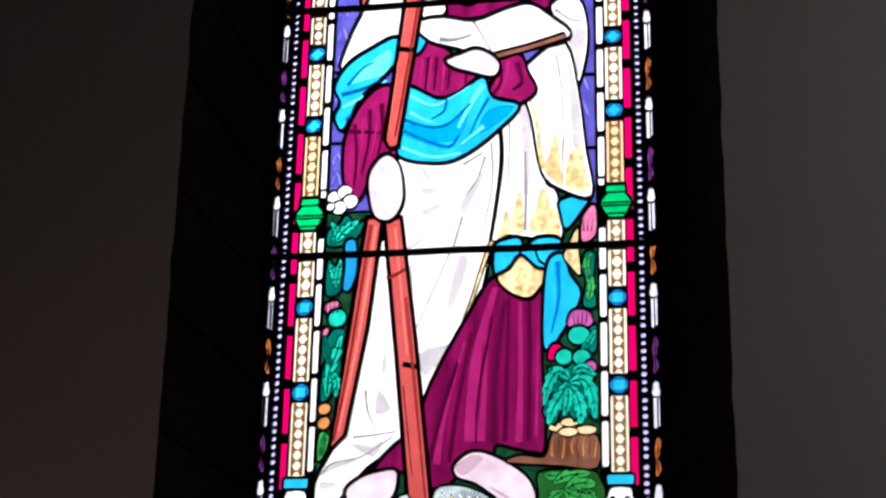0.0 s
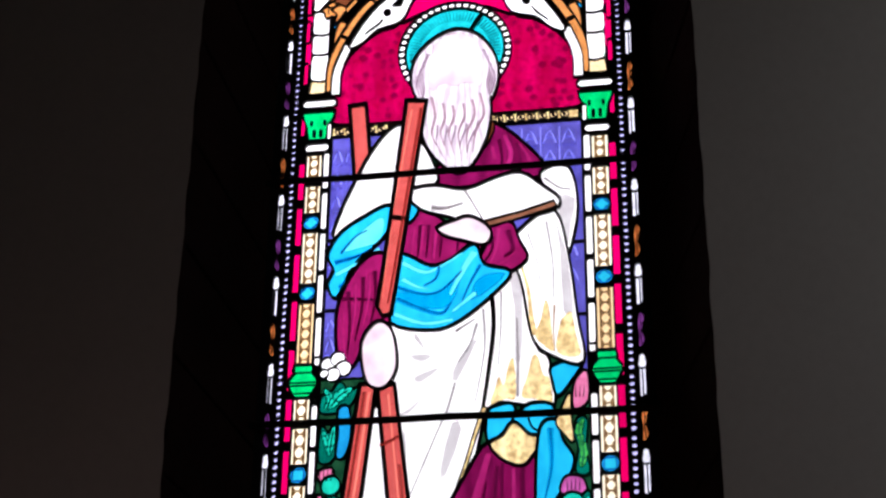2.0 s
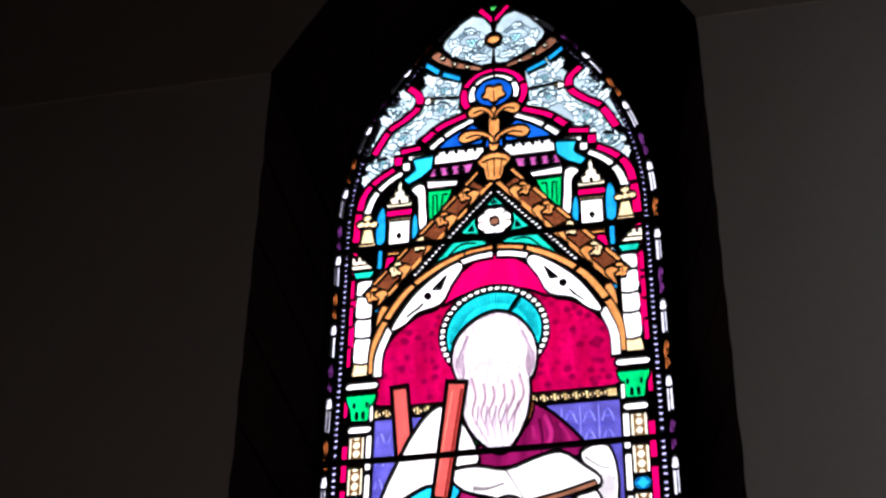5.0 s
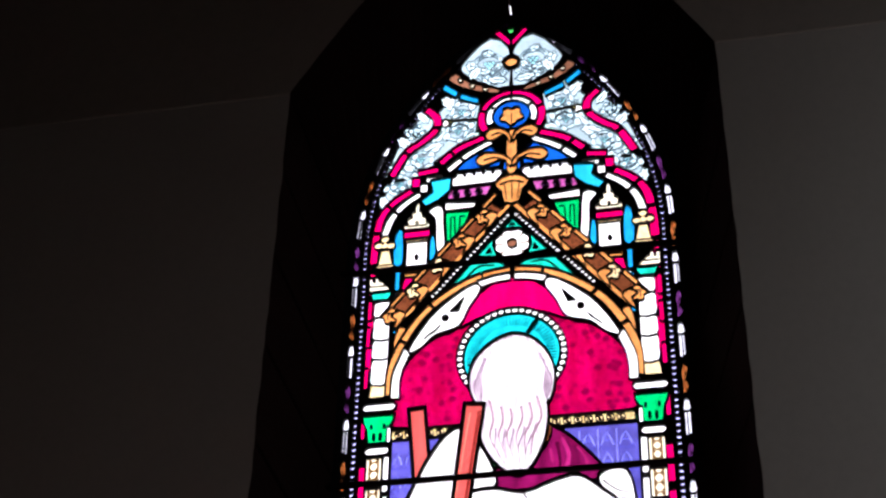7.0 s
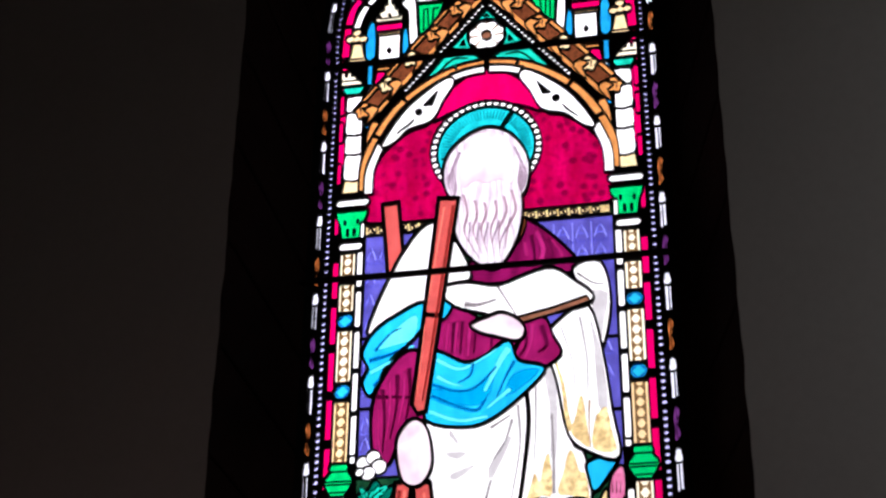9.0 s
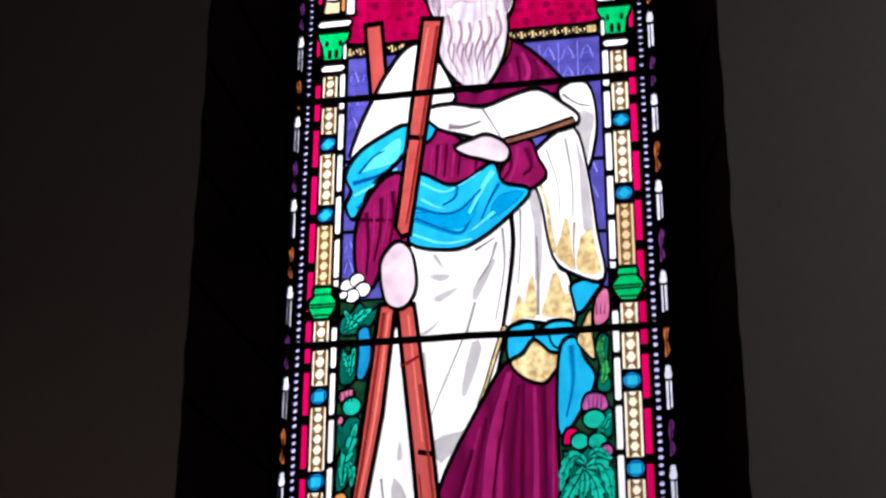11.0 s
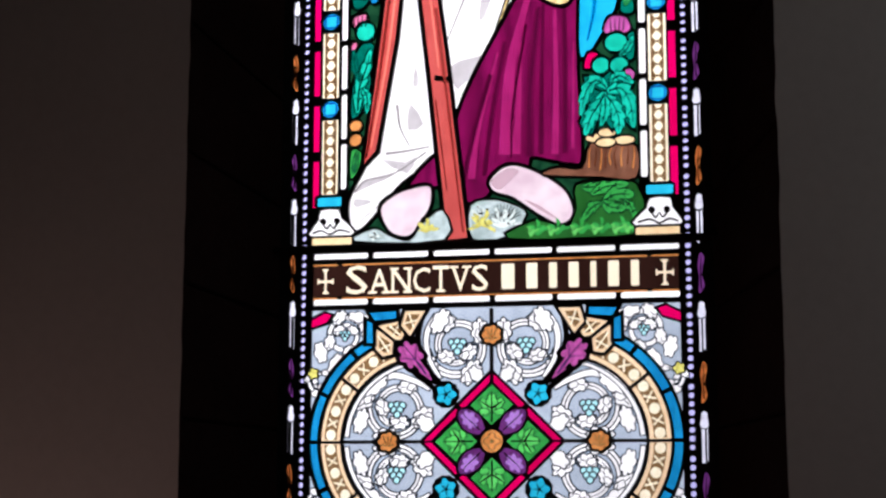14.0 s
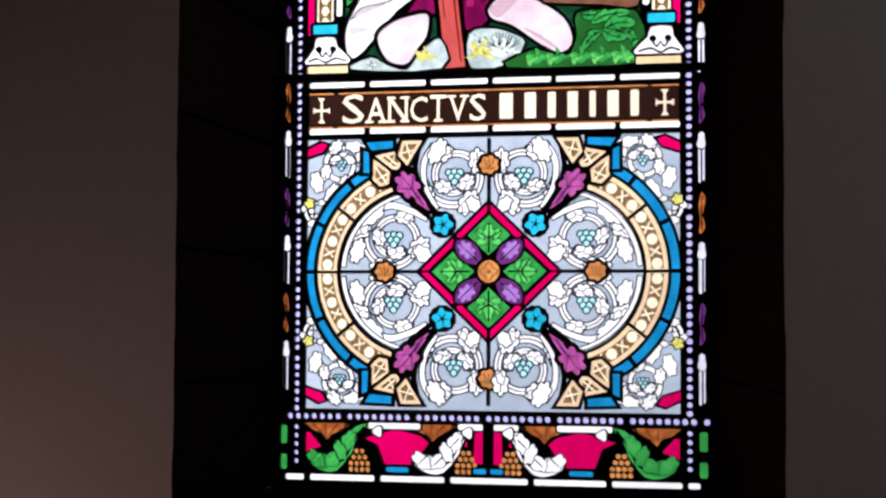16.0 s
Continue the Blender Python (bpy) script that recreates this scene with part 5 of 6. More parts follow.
paint([(-0.535, 3.288), (-0.466, 3.288), (-0.474, 3.308), (-0.487, 3.372), (-0.516, 3.374), (-0.527, 3.308)], "straw", 0.004, "finial", True)
for x, z in ((-0.504, 3.424), (-0.529, 3.396), (-0.479, 3.392)):
    paint(disc(x, z, 0.017, 9), "straw", 0.004, "finial_knob", True)
paint(disc(-0.504, 3.394, 0.016, 8), "straw", 0, "finial_head", True)
trace([(-0.528, 3.302), (-0.473, 3.302)], 0.004, both=True, n=1)
# gable: brown sloping band, amber edges, crockets, white beads
ga, gb = Vector((-0.46, 2.99)), Vector((-0.012, 3.528))
gd = (gb - ga).normalized()
gn = Vector((-gd.y, gd.x))


def slope(a, b, o0, o1):
    return [tuple(ga + gd * a + gn * o0), tuple(ga + gd * b + gn * o0), tuple(ga + gd * b + gn * o1), tuple(ga + gd * a + gn * o1)]


GL = (gb - ga).length
paint(slope(0.03, GL - 0.03, 0.0, 0.082), "brown_enamel", 0.005, "gable_band", True)
for i in range(5):
    a = 0.038 + i * 0.138
    paint(slope(a, a + 0.132, -0.008, 0.012), "amber", 0.003, "gable_edge", True)
    paint(slope(a + 0.045, a + 0.125, 0.072, 0.088), "amber", 0.003, "gable_edge", True)
    c = ga + gd * (a + 0.015) + gn * 0.050
    paint(cloud(c.x, c.y, 0.038, 0.033, 60, 5, 0.3), "straw" if i in (1, 2) else "amber", 0.004, "crocket", True)
    paint(smooth([tuple(c), tuple(c + gd * 0.035 - gn * 0.01), tuple(c + gd * 0.03 - gn * 0.045), tuple(c - gd * 0.05 - gn * 0.05), tuple(c + gd * 0.0 - gn * 0.03)], 2), "amber", 0.003, "crocket_stem", True)
    trace([tuple(c + gd * 0.02), tuple(c + gn * 0.015), tuple(c - gd * 0.018)], 0.004, both=True)
for i in range(26):
    c = ga + gd * (0.21 + i * 0.0205) - gn * 0.027
    if c.x < -0.004:
        paint(disc(c.x, c.y, 0.0092, 8), "clear_white", 0.003, "gable_bead", True)
paint([(0, 3.475), (-0.028, 3.44), (-0.27, 3.15), (-0.08, 3.225), (0, 3.24), (0.08, 3.225), (0.27, 3.15), (0.028, 3.44)], "enamel", 0)
paint([(0, 3.462), (-0.058, 3.392), (-0.03, 3.416), (0, 3.422), (0.03, 3.416), (0.058, 3.392)], "bright_teal", 0.003, "teal_piece")
paint([(0, 3.448), (-0.014, 3.432), (0.014, 3.432)], "enamel", 0)
paint([(-0.072, 3.378), (-0.135, 3.30), (-0.062, 3.29), (-0.078, 3.34)], "bright_teal", 0.003, "teal_piece", True)
paint([(-0.085, 3.34), (-0.105, 3.31), (-0.078, 3.308)], "enamel", 0, both=True)
paint([(-0.15, 3.28), (-0.245, 3.16), (-0.13, 3.205), (-0.02, 3.24), (-0.05, 3.262)], "bright_teal", 0.003, "teal_piece", True)
trace([(-0.19, 3.19), (-0.13, 3.25), (-0.07, 3.25)], 0.006, 0.003, True)
paint(lobed(0, 3.345, 0.068, 8, 0.10), "clear_white", 0.004, "white_rose")
paint(disc(0, 3.345, 0.020, 10), "earth", 0.002, "rose_eye")
for i in range(8):
    a = i * math.pi / 4
    trace([(0.028 * math.cos(a), 3.345 + 0.028 * math.sin(a)), (0.062 * math.cos(a), 3.345 + 0.062 * math.sin(a))], 0.002, 0.004, n=1, mat="brown_line")
paint(smooth([(-0.452, 2.84), (-0.448, 2.95), (-0.43, 3.01), (-0.405, 2.99), (-0.43, 2.93)], 2), "amber", 0.004, "gable_foot", True)
# gable cap and fleuron
paint(smooth([(-0.068, 3.645), (0, 3.685), (0.068, 3.645), (0.038, 3.60), (0.026, 3.545), (-0.026, 3.545), (-0.038, 3.60)], 2), "amber", 0.005, "gable_cap")
for x in (-0.022, 0.0, 0.022):
    trace([(x * 1.4, 3.65), (x, 3.56)], 0.004, n=1)
trace([(-0.05, 3.635), (0, 3.65), (0.05, 3.635)], 0.004)
paint(smooth([(-0.012, 3.69), (-0.02, 3.75), (-0.016, 3.90), (0.016, 3.90), (0.02, 3.75), (0.012, 3.69)], 2), "amber", 0.004, "fleuron_stem")
for z, q in ((3.775, 1.15), (3.90, 0.85)):
    paint(smooth([(-0.006, z - 0.05), (-0.035 * q, z - 0.012), (-0.10 * q, z - 0.035), (-0.125 * q, z - 0.005), (-0.10 * q, z + 0.028), (-0.045 * q, z + 0.02), (-0.008, z - 0.015)], 3), "amber", 0.004, "fleuron_leaf", True)
    trace([(-0.02, z - 0.02), (-0.06 * q, z + 0.002), (-0.10 * q, z - 0.008)], 0.004, both=True)
paint(lobed(0, 3.985, 0.05, 5, 0.3, 1.57), "amber", 0.004, "fleuron_head")
trace([(0, 3.92), (0, 4.0)], 0.004, n=1)
# trefoiled arch over the head: amber outer, white inner ribs
cusped([(-0.457, 2.715), (-0.453, 2.83), (-0.415, 2.937), (-0.336, 3.061), (-0.229, 3.150), (-0.120, 3.203), (-0.010, 3.222)], 0.028, "amber", "amber_rib", (0.33, 0.52, 0.78))
cusped([(-0.436, 2.70), (-0.432, 2.80), (-0.395, 2.905)], 0.030, "clear_white", "white_rib", ())
cusped([(-0.13, 3.168), (-0.07, 3.185), (-0.010, 3.192)], 0.030, "clear_white", "white_rib", ())
paint(smooth([(-0.392, 2.90), (-0.315, 3.035), (-0.225, 3.122), (-0.145, 3.172), (-0.125, 3.14), (-0.165, 3.07), (-0.205, 2.99), (-0.29, 2.962), (-0.345, 2.91)], 3), "clear_white", 0.006, "white_spandrel", True)
paint(disc(-0.255, 3.032, 0.016, 8), "enamel", 0, both=True)
paint([(-0.272, 3.005), (-0.335, 2.945), (-0.288, 2.985)], "enamel", 0.002, both=True)
paint([(-0.235, 3.06), (-0.185, 3.115), (-0.205, 3.06)], "enamel", 0.002, both=True)

# ---- inscription ----
paint(box(-0.556, 0.395, 0.556, 0.575), "lead", 0)
paint(box(-0.55, 0.436, 0.55, 0.532), "umber_ground", 0, "dark_ground")
x = -0.548
while x < 0.54:
    for z, o in ((0.550, 0.0), (0.410, 0.0)):
        paint(box(x + o, z, min(x + 0.172, 0.553), z + 0.018, 0.004), "clear_white", 0.002, "white_fillet")
    x += 0.186
for z in (0.533, 0.431):
    paint(box(-0.55, z - 0.003, -0.472, z + 0.003), "amber", 0, "gold_rule"), paint(box(-0.46, z - 0.003, 0.46, z + 0.003), "amber", 0, "gold_rule"), paint(box(0.472, z - 0.003, 0.55, z + 0.003), "amber", 0, "gold_rule")
for sx in (-1, 1):
    for a in range(4):
        t = a * math.pi / 2
        c, s_ = math.cos(t), math.sin(t)
        L = 0.038 if a % 2 else 0.026
        paint([(sx * 0.510 + u * c - v * s_, 0.483 + u * s_ + v * c) for u, v in ((0, -0.004), (L * 0.7, -0.004), (L, -0.012), (L, 0.012), (L * 0.7, 0.004), (0, 0.004))], "letter_gold", 0, "cross_arm", joined="cross %d" % sx)


def letter_faces(ch):
    """The flat faces of one built-in letter."""
    txt = bpy.data.curves.new("lettering", "FONT")
    txt.body, txt.resolution_u, txt.offset = ch, 2, 0.006
    ob = bpy.data.objects.new("lettering", txt)
    scene.collection.objects.link(ob)
    tm = ob.evaluated_get(bpy.context.evaluated_depsgraph_get()).to_mesh()
    v = [tuple(q.co[:2]) for q in tm.vertices]
    out = [[v[i] for i in p.vertices] for p in tm.polygons]
    bpy.data.objects.remove(ob)
    x0, x1, z0, z1 = min(q[0] for q in v), max(q[0] for q in v), min(q[1] for q in v), max(q[1] for q in v)
    return [[((x - x0) / (x1 - x0), (z - z0) / (z1 - z0)) for x, z in f] for f in out]


x = -0.446
for i, (ch, w, h) in enumerate(zip("SANCTVS", (0.068, 0.060, 0.060, 0.054, 0.050, 0.056, 0.050), (0.088, 0.076, 0.078, 0.076, 0.080, 0.078, 0.080))):
    for f in letter_faces(ch):
        if abs(area2(f)) > 1e-4:
            paint([(x + u * w, 0.442 + v * h) for u, v in f], "letter_gold", 0, "letter", joined="letter %d" % i)
    # small serifs at head and foot
    for z in (0.442, 0.442 + h - 0.008):
        for u in ((0.15, 0.85) if ch in "AN" and z < 0.45 or ch in "VN" and z > 0.45 else (0.5,) if ch in "T" and z < 0.45 else ()):
            paint(box(x + u * w - 0.014, z, x + u * w + 0.014, z + 0.008, 0.002), "letter_gold", 0, "letter", joined="letter %d" % i)
    x += w + 0.0065
x = 0.018
for w in (0.074, 0.068, 0.058, 0.064, 0.052, 0.066, 0.058):
    paint(box(x + 0.012, 0.446, x + w - 0.022, 0.522, 0.003), "letter_gold", 0, "plain_bar")
    x += w

# ---- medallion ----
paint(box(-0.552, -0.405, 0.552, 0.395), "grisaille", 0.004, "grisaille_ground")
for sx in (-1, 1):
    for sz in (-1, 1):
        q = lambda p, sx=sx, sz=sz: [(sx * x, sz * z) for x, z in p]
        # corner pieces
        scroll(sx * 0.447, sz * 0.318, 0.054, 200, sx, True, sz), scroll(sx * 0.52, sz * 0.18, 0.035, 60, sx, False, sz)
        for x, z, rx, rz, tl in ((0.522, 0.268, 0.034, 0.020, 75), (0.405, 0.372, 0.034, 0.016, 12), (0.415, 0.262, 0.028, 0.016, 140), (0.478, 0.235, 0.034, 0.016, 120)):
            paint(cloud(sx * x, sz * z, rx, rz, tl * sx * sz if sx > 0 else 180 + tl * sx * sz, 6), "clear_white", 0.003, "vine_leaf", edge="grey_line")
        paint(lobed(sx * 0.545, sz * 0.205, 0.018, 5, 0.3), "yellow_bloom", 0.003, "bloom")
        paint(q([(0.553, 0.342), (0.553, 0.366), (0.511, 0.387), (0.488, 0.380), (0.502, 0.358)]), "ruby_bright", 0.006, "ruby_fillet")
        # scrolls in the four lobes
        scroll(sx * 0.103, sz * 0.280, 0.084, 10, sx, True, sz), scroll(sx * 0.285, sz * 0.096, 0.084, 60, sx, True, sz)
        paint(cloud(sx * 0.195, sz * 0.050, 0.036, 0.022, 40 * sx * sz, 6), "clear_white", 0.0035, "vine_leaf", edge="grey_line")
        paint(cloud(sx * 0.045, sz * 0.195, 0.030, 0.019, 50 * sx * sz, 6), "clear_white", 0.0035, "vine_leaf", edge="grey_line")
        paint(q(ribbon(run([(0.185, 0.155), (0.23, 0.178), (0.29, 0.196), (0.345, 0.185)]), 0.012, 0.020)), "clear_white", 0.0035, "vine_stem", edge="grey_line")
        paint(q(cloud(0.355, 0.170, 0.048, 0.028, -35, 7)), "clear_white", 0.0035, "vine_leaf", edge="grey_line")
        paint(q(cloud(0.395, 0.062, 0.040, 0.022, -72, 7)), "clear_white", 0.0035, "vine_leaf", edge="grey_line")
        paint(q(ribbon(run([(0.155, 0.185), (0.19, 0.25), (0.195, 0.32), (0.165, 0.372)]), 0.010, 0.018)), "clear_white", 0.0035, "vine_stem", edge="grey_line")
        paint(q(cloud(0.155, 0.355, 0.042, 0.024, 120, 7)), "clear_white", 0.0035, "vine_leaf", edge="grey_line")
        # leads round the lobes and the black ground of the purple leaf
        paint(q(band(0.207, 0, 0.243, 0.253, 0, 77, 10)), "lead", 0)
        paint(q(ribbon(run([(0.15, 0.165), (0.205, 0.235), (0.222, 0.30), (0.205, 0.395)]), 0.014)), "lead", 0)
        paint(q(ribbon(run([(0.165, 0.15), (0.23, 0.20), (0.27, 0.243), (0.31, 0.255)]), 0.014)), "lead", 0)
        paint(q([(0.16, 0.16), (0.205, 0.245), (0.215, 0.31), (0.26, 0.31), (0.305, 0.262), (0.27, 0.235)]), "lead", 0)
        paint(q(ribbon([(0.207 + 0.232 * math.cos(radians(4 + 8 * t)), 0.232 * math.sin(radians(4 + 8 * t))) for t in range(10)], 0.012, 0.007)), "clear_white", 0.0035, "vine_stem", edge="grey_line")
        # quatrefoil: gold band and blue fillet
        for a0, a1 in ((0.8, 37), (38.2, 77)):
            b = band(0.207, 0, 0.25, 0.312, a0, a1, 8)
            paint(q(b), "pale_gold", 0.009, "gold_band_piece")
            paint(q(band(0.207, 0, 0.263, 0.299, a0 + 0.8, a1 - 0.8, 8)), "column_gold", 0)
            for i in range(5):
                a = radians(a0 + (a1 - a0) * (i + 0.5) / 5)
                c = (0.207 + 0.281 * math.cos(a), 0.281 * math.sin(a))
                if i % 2 == 0:
                    paint(q(disc(c[0], c[1], 0.0165, 9)), "cream", 0.0, "gold_boss")
                else:
                    for da, dr in ((0.042, 0.015), (0.042, -0.015)):
                        paint(q(ribbon([(0.207 + (0.281 - dr) * math.cos(a - da), (0.281 - dr) * math.sin(a - da)), (0.207 + (0.281 + dr) * math.cos(a + da), (0.281 + dr) * math.sin(a + da))], 0.0055)), "cream", 0, "gold_cross")
        for a0, a1 in ((1, 24), (26, 50), (52, 76)):
            paint(q(band(0.207, 0, 0.321, 0.345, a0, a1, 6)), "azure", 0.009, "blue_fillet")
        for p in ([(0.296, 0.30), (0.30, 0.258), (0.329, 0.252), (0.353, 0.275), (0.350, 0.335)], [(0.268, 0.30), (0.292, 0.303), (0.345, 0.345), (0.281, 0.358), (0.262, 0.328)],
                  [(0.245, 0.311), (0.275, 0.345), (0.262, 0.388), (0.198, 0.388)]):
            o = ccw(q(p))
            paint(o, "pale_gold", 0.009, "gold_band_piece"), paint(grow(o, -0.011), "column_gold", 0)
        for p in ([(0.305, 0.29), (0.345, 0.27)], [(0.31, 0.265), (0.345, 0.315)], [(0.275, 0.315), (0.31, 0.345)], [(0.28, 0.348), (0.30, 0.312)], [(0.225, 0.36), (0.265, 0.35)], [(0.235, 0.335), (0.25, 0.38)]):
            paint(q(ribbon(p, 0.005)), "cream", 0, "gold_cross")
        paint(q([(0.359, 0.293), (0.381, 0.293), (0.381, 0.362), (0.361, 0.352)]), "azure", 0.009, "blue_fillet")
        paint(q([(0.288, 0.366), (0.355, 0.360), (0.372, 0.385), (0.288, 0.388)]), "azure", 0.009, "blue_fillet")
        # purple leaf on a black ground
        paint(q(smooth([(0.176, 0.178), (0.205, 0.222), (0.228, 0.255), (0.252, 0.238), (0.222, 0.208)], 3)), "orchid", 0.010, "purple_stalk")
        paint(q(cloud(0.244, 0.256, 0.048, 0.036, 48, 7, 0.30)), "orchid", 0.011, "purple_leaf")
        paint(q(ribbon([(0.19, 0.194), (0.235, 0.246)], 0.014, 0.026)), "orchid", 0, "purple_stalk")
        for e in ((0.27, 0.29), (0.225, 0.285), (0.275, 0.245)):
            paint(q(ribbon(run([(0.195, 0.195), (0.228, 0.24), e]), 0.005, 0.002)), "plum", 0, "leaf_vein")
    trace([(sx * 0.20, 0.0), (sx * 0.455, 0.0)], 0.010, n=1, mat="lead")
    trace([(0, sx * 0.20), (0, sx * 0.39)], 0.010, n=1, mat="lead")
    paint(cloud(sx * 0.313, 0, 0.031, 0.029, 0, 7, 0.2), "amber", 0.008, "boss"), paint(cloud(0, sx * 0.312, 0.031, 0.029, 0, 7, 0.2), "amber", 0.008, "boss")
    for bx, bz in ((sx * 0.313, 0), (0, sx * 0.312)):
        for u in (-0.014, 0.0, 0.014):
            trace([(bx + u, bz + 0.016), (bx + u * 0.3, bz - 0.010)], 0.004, 0.002, n=1, mat="brown_line")
        trace([(bx - 0.018, bz - 0.008), (bx, bz - 0.013), (bx + 0.018, bz - 0.008)], 0.004, mat="brown_line")
paint([(0, 0.212), (0.218, 0), (0, -0.212), (-0.218, 0)], "lead", 0)
for sx in (-1, 1):
    for sz in (-1, 1):
        q = lambda p, sx=sx, sz=sz: [(sx * x, sz * z) for x, z in p]
        paint(q([(0.004, 0.198), (0.098, 0.106), (0.084, 0.094), (0.004, 0.173)]), "ruby_bright", 0, "ruby_fillet")
        paint(q([(0.108, 0.097), (0.204, 0.003), (0.180, 0.003), (0.095, 0.085)]), "ruby_bright", 0, "ruby_fillet")
        paint(lobed(sx * 0.137, sz * 0.138, 0.041, 12, 0.06), "lead", 0)
        paint(lobed(sx * 0.137, sz * 0.138, 0.034, 5, 0.32, 0.4 * sx + sz), "sky_cyan", 0, "blue_flower")
        for a in range(5):
            t = a * 1.2566 + 0.4 * sx + sz
            trace([(sx * 0.137, sz * 0.138), (sx * 0.137 + 0.018 * math.cos(t), sz * 0.138 + 0.018 * math.sin(t))], 0.004, 0.001, n=1)
for dx, dz in ((0, 1), (1, 0), (0, -1), (-1, 0)):
    cx_, cz_ = dx * 0.106, dz * 0.106
    paint([(cx_, cz_ + 0.060), (cx_ + 0.064, cz_), (cx_, cz_ - 0.060), (cx_ - 0.064, cz_)], "leaf_green", 0.005, "green_quarry")
    at_ = math.degrees(math.atan2(dz, dx))
    for da, l_, w_ in ((105, 0.020, 0.020), (-105, 0.020, 0.020), (52, 0.024, 0.022), (-52, 0.024, 0.022), (0, 0.020, 0.027)):
        t = radians(at_ + da)
        paint(cloud(cx_ - dx * 0.012 + l_ * math.cos(t), cz_ - dz * 0.012 + l_ * math.sin(t), w_, w_ * 0.62, at_ + da, 6), "spring_green", 0.0022, "oak_leaf", edge="dark_green")
    trace([(cx_ - dx * 0.05, cz_ - dz * 0.05), (cx_ + dx * 0.04, cz_ + dz * 0.04)], 0.005, 0.002, n=1)
    for t in (-1, 1):
        trace([(cx_ - dx * 0.01, cz_ - dz * 0.01), (cx_ + t * dz * 0.035 + dx * 0.012, cz_ + t * dx * 0.035 + dz * 0.012)], 0.005, 0.002, n=1)
for sx in (-1, 1):
    for sz in (-1, 1):
        paint(smooth([(sx * 0.022, sz * 0.022), (sx * 0.032, sz * 0.07), (sx * 0.066, sz * 0.092), (sx * 0.098, sz * 0.09), (sx * 0.098, sz * 0.058), (sx * 0.072, sz * 0.028)], 3), "plum", 0.005, "purple_petal")
        paint(cloud(sx * 0.066, sz * 0.063, 0.033, 0.024, 45 * sx * sz if sx > 0 else 180 + 45 * sx * sz, 7, 0.34), "pale_violet", 0.002, "petal_leaf", edge="plum")
        trace([(sx * 0.035, sz * 0.033), (sx * 0.085, sz * 0.078)], 0.004, 0.001, n=1)
paint(disc(0, 0, 0.033, 16), "amber", 0.008, "centre_boss")
paint(lobed(0, 0, 0.025, 4, 0.45, 0.78), "amber", 0.003, "centre_flower", edge="brown_line")
paint(disc(0, 0, 0.006, 7), "brown_line", 0)

